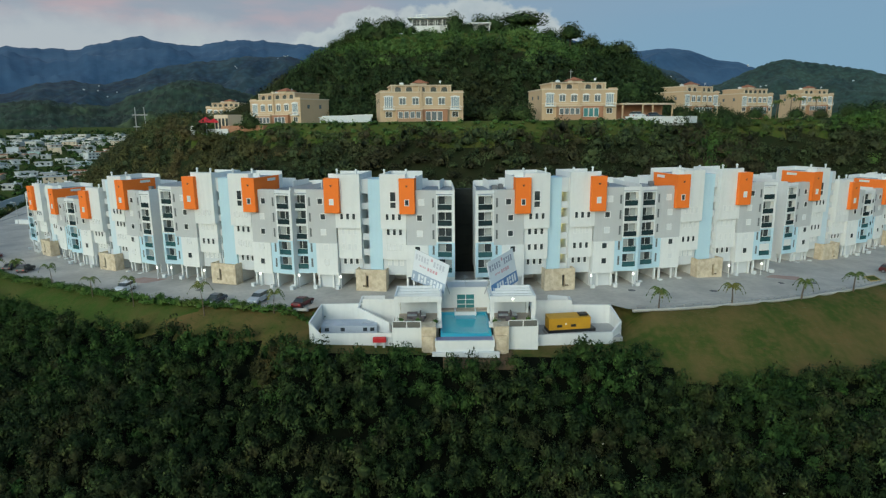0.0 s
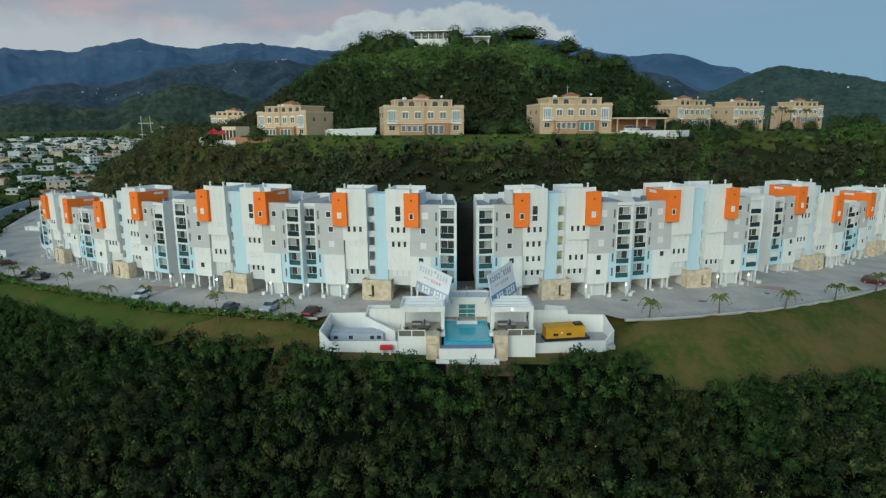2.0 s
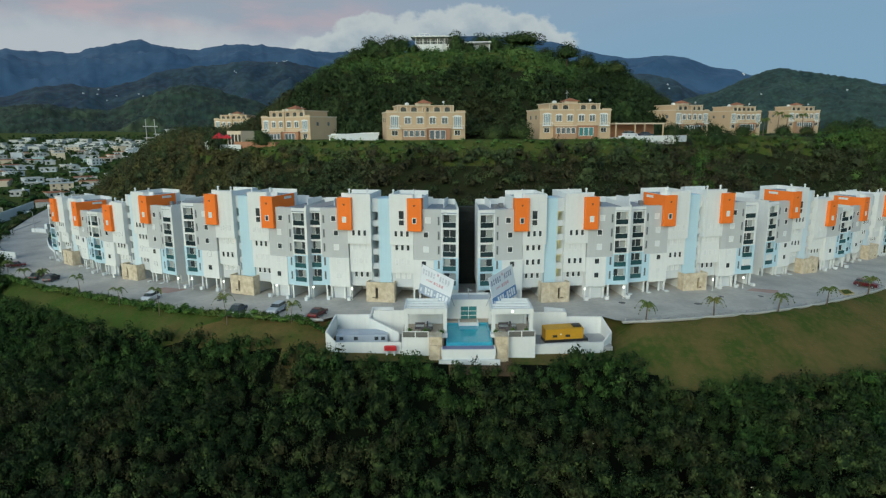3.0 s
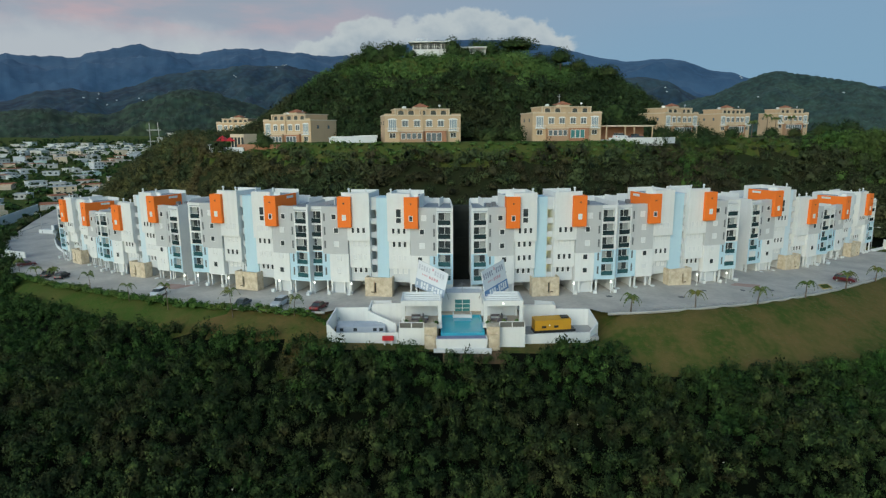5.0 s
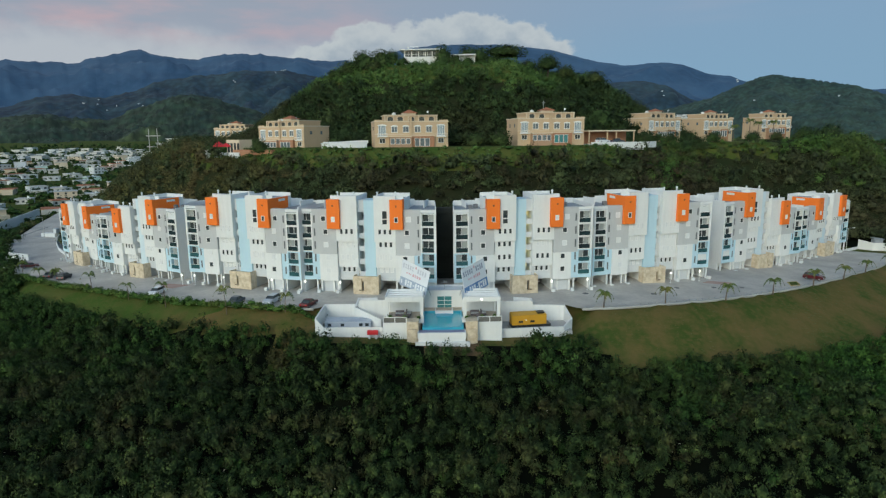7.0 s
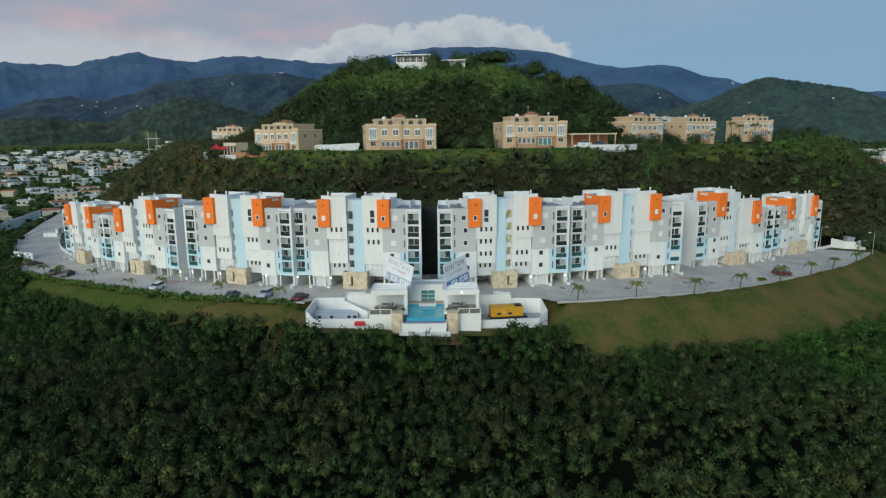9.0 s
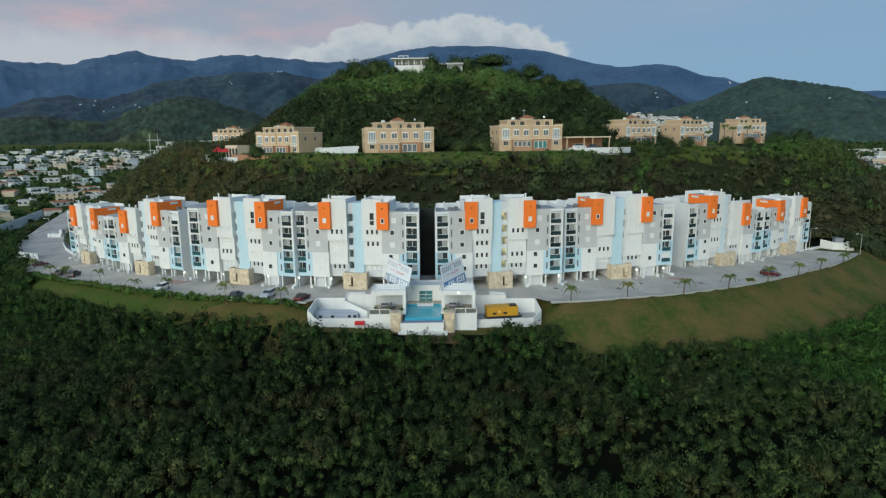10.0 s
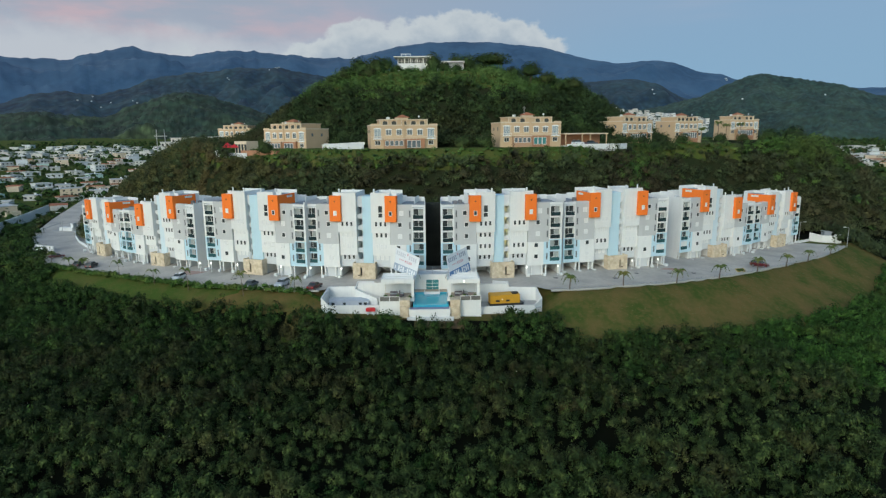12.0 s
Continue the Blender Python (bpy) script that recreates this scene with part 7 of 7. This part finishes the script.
# Aerial haze is put into the surface: bluish tints plus emission.
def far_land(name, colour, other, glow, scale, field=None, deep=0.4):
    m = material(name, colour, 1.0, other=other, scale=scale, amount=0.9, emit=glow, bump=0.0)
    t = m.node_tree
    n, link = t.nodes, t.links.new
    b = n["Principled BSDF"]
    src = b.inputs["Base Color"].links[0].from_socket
    if field:
        patch = n.new("ShaderNodeTexNoise")
        patch.inputs["Scale"].default_value, patch.inputs["Detail"].default_value = 0.0075, 3.0
        link(n.new("ShaderNodeNewGeometry").outputs["Position"], patch.inputs["Vector"])
        edge_ = n.new("ShaderNodeMapRange")
        edge_.inputs[1].default_value, edge_.inputs[2].default_value, edge_.inputs[4].default_value = 0.57, 0.67, 0.75
        link(patch.outputs["Fac"], edge_.inputs[0])
        over = n.new("ShaderNodeMix")
        over.data_type = "RGBA"
        link(edge_.outputs[0], over.inputs[0])
        link(src, over.inputs[6])
        over.inputs[7].default_value = (*field, 1)
        src = over.outputs[2]
    # Darker towards cell borders: shade between tree crowns put into the colour.
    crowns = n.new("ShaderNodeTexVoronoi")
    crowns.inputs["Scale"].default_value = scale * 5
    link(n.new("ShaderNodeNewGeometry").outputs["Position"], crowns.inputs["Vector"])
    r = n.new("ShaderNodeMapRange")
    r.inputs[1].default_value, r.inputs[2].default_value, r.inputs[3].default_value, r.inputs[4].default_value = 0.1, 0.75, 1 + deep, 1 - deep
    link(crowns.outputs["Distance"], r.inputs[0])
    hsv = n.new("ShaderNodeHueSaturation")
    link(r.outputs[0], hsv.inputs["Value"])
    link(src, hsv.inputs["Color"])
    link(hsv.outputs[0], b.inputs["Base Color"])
    return m


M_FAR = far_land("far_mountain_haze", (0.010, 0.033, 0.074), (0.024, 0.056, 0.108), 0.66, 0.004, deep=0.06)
M_MID = far_land("hazed_mountain_woods", (0.004, 0.015, 0.034), (0.018, 0.040, 0.054), 0.42, 0.009, deep=0.4)
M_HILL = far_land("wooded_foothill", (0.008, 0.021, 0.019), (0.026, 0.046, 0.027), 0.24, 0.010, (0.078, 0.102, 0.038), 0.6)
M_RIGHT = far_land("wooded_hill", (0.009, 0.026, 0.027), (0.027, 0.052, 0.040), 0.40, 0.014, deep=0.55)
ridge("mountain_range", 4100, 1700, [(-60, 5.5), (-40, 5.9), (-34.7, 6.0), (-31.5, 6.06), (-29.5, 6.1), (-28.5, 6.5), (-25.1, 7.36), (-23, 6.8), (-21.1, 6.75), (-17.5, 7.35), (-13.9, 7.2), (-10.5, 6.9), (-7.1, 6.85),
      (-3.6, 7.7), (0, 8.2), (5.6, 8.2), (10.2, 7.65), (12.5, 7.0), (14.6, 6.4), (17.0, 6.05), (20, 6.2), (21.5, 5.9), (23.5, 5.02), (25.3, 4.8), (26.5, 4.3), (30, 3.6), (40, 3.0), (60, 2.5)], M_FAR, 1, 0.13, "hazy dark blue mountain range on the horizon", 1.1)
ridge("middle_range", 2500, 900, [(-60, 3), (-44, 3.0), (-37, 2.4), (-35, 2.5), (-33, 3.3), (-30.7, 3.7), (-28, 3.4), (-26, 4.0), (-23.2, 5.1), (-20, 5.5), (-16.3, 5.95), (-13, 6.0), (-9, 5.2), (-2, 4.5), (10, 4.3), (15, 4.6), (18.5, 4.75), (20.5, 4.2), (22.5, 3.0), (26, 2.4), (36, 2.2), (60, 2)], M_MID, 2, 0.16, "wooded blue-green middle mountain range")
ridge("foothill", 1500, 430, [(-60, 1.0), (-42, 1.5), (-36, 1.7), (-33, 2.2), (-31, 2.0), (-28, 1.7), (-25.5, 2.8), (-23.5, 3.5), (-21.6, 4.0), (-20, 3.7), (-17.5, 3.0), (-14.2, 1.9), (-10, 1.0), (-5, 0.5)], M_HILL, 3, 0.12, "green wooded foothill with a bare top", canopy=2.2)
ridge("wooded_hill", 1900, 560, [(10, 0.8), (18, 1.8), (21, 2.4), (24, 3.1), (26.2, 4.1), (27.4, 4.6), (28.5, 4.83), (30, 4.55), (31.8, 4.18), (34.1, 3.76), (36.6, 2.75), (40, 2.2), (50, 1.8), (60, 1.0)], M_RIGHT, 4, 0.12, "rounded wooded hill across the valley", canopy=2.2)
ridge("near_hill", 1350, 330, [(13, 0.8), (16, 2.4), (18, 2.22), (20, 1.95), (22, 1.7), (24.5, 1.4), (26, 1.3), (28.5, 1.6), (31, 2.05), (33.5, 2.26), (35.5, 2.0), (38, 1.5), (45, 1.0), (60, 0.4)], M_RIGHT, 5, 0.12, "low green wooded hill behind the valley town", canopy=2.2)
# pale houses strewn over the far hills
g = np.random.default_rng(33)
b = Builder()
for az, el, dist in [p for k, p in enumerate([(-29.3, 2.9, 2250), (-28.9, 2.85, 2250), (-28.6, 3.05, 2250), (-27.5, 3.0, 2250), (-28.0, 2.6, 2230), (-25.7, 3.1, 2240), (-25.4, 3.0, 2240), (-18.1, 4.9, 2330), (-17.9, 4.8, 2330), (-14.6, 4.3, 2320), (-14.0, 5.8, 2420), (-13.4, 5.9, 2430),
                     (-16.0, 3.6, 2260), (-15.2, 4.0, 2290), (28.6, 2.6, 1700), (29.0, 2.7, 1700), (29.4, 2.75, 1705), (27.3, 2.5, 1690), (31.5, 2.75, 1700), (26.3, 4.3, 1890), (26.0, 4.32, 1890), (20.3, 3.6, 1800), (19.8, 3.65, 1800), (33.0, 2.9, 1720)]) if p[0] < 0 or k % 2]:
    for k in range(1 + int(2 * g.random())):
        a = radians(az + g.normal() * 0.35)
        x, y, z = dist * math.sin(a), dist * math.cos(a) - 15, dist * math.tan(radians(el)) + 30 + g.normal() * 5
        b.box(x - 1.4, x + 1.4, y - 2, y + 2, z - 2, z + 0.5)
tagged(new("far_houses", b.mesh("far_houses", PALE)), "tiny white houses strewn over the far hills", "houses", kind="stuff")


def sky_material():
    m = bpy.data.materials.new("evening_sky")
    m.use_nodes = True
    t = m.node_tree
    n, link = t.nodes, t.links.new
    n.remove(n["Principled BSDF"])
    em = n.new("ShaderNodeEmission")
    link(em.outputs[0], n["Material Output"].inputs[0])
    geo = n.new("ShaderNodeNewGeometry")
    sc = n.new("ShaderNodeVectorMath")
    sc.operation = "SCALE"
    sc.inputs["Scale"].default_value = 1 / 4600.0
    link(geo.outputs["Position"], sc.inputs[0])
    sep = n.new("ShaderNodeSeparateXYZ")
    link(sc.outputs[0], sep.inputs[0])

    def math_(op, a, b_=0.0, c=0.0, clamp=False):
        x = n.new("ShaderNodeMath")
        x.operation, x.use_clamp = op, clamp
        for i, v in enumerate((a, b_, c)):
            if isinstance(v, float):
                x.inputs[i].default_value = v
            else:
                link(v, x.inputs[i])
        return x.outputs[0]

    def step(v, lo, hi):
        r = n.new("ShaderNodeMapRange")
        r.interpolation_type = "SMOOTHSTEP"
        r.inputs[1].default_value, r.inputs[2].default_value = lo, hi
        link(v, r.inputs[0])
        return r.outputs[0]

    def noise_(scale, detail, stretch):
        mp = n.new("ShaderNodeMapping")
        mp.inputs["Scale"].default_value = stretch
        link(sc.outputs[0], mp.inputs[0])
        x = n.new("ShaderNodeTexNoise")
        x.inputs["Scale"].default_value, x.inputs["Detail"].default_value, x.inputs["Roughness"].default_value = scale, detail, 0.55
        link(mp.outputs[0], x.inputs["Vector"])
        return x.outputs["Fac"]

    def mix(fac, a, b_):
        x = n.new("ShaderNodeMix")
        x.data_type = "RGBA"
        link(fac, x.inputs[0])
        for i, v in ((6, a), (7, b_)):
            if isinstance(v, tuple):
                x.inputs[i].default_value = (*v, 1)
            else:
                link(v, x.inputs[i])
        return x.outputs[2]

    X, Z = sep.outputs["X"], sep.outputs["Z"]
    base = mix(step(X, -0.45, 0.35), (0.37, 0.40, 0.51), (0.240, 0.375, 0.560))
    base = mix(step(Z, 0.08, 0.22), base, mix(step(X, -0.3, 0.5), (0.33, 0.36, 0.47), (0.245, 0.362, 0.550)))
    pink = math_("MULTIPLY", step(noise_(4.0, 5.0, (1.0, 1.0, 4.0)), 0.38, 0.62), math_("MULTIPLY", step(X, 0.05, -0.35), step(Z, 0.130, 0.165)))
    base = mix(math_("MULTIPLY", pink, 0.85), base, (0.58, 0.40, 0.46))
    blush = math_("MULTIPLY", step(noise_(2.2, 3.0, (1.0, 1.0, 6.0)), 0.45, 0.7), math_("MULTIPLY", step(X, 0.2, 0.5), step(Z, 0.155, 0.19)))
    base = mix(math_("MULTIPLY", blush, 0.45), base, (0.46, 0.42, 0.52))
    # low cloud band on the left, a towering bank in the middle
    lump = math_("SUBTRACT", noise_(9.0, 7.0, (1.0, 1.0, 1.4)), 0.5)
    fine = math_("SUBTRACT", noise_(34.0, 6.0, (1.0, 1.0, 1.3)), 0.5)
    top = math_("ADD", 0.148, math_("MULTIPLY", lump, 0.09))
    band = math_("MULTIPLY", step(math_("SUBTRACT", math_("ADD", top, math_("MULTIPLY", fine, 0.02)), Z), -0.022, 0.022), step(X, -0.02, -0.12))
    base = mix(math_("MULTIPLY", band, 0.8), base, (0.52, 0.53, 0.61))
    swell = math_("MULTIPLY", step(X, -0.30, -0.06), step(X, 0.258, 0.130))
    top = math_("ADD", math_("ADD", 0.125, math_("MULTIPLY", swell, 0.060)), math_("ADD", math_("MULTIPLY", lump, 0.092), math_("MULTIPLY", fine, 0.04)))
    bank = math_("MULTIPLY", step(math_("SUBTRACT", top, Z), -0.003, 0.007), step(X, 0.234, 0.200))
    bank = math_("MULTIPLY", bank, step(X, -0.50, -0.28))
    shade = mix(step(math_("ADD", math_("SUBTRACT", top, Z), math_("MULTIPLY", fine, 0.05)), 0.0, 0.06), (0.54, 0.56, 0.62), (0.35, 0.40, 0.50))
    base = mix(math_("MULTIPLY", bank, 0.92), base, shade)
    link(base, em.inputs[0])
    em.inputs[1].default_value = 0.95
    return m


az = np.radians(np.arange(-75, 76, 3.0))
el = np.radians(np.arange(-2, 33, 3.0))
v = [(4600 * math.sin(a) * math.cos(e), 4600 * math.cos(a) * math.cos(e), 4600 * math.sin(e)) for e in el for a in az]
n_ = len(az)
q = [(k * n_ + i, k * n_ + i + 1, (k + 1) * n_ + i + 1, (k + 1) * n_ + i) for k in range(len(el) - 1) for i in range(n_ - 1)]
structure("backdrop", raw_mesh("backdrop", v, q, sky_material(), True), "evening sky, pink and blue with a white cloud bank", "sky")
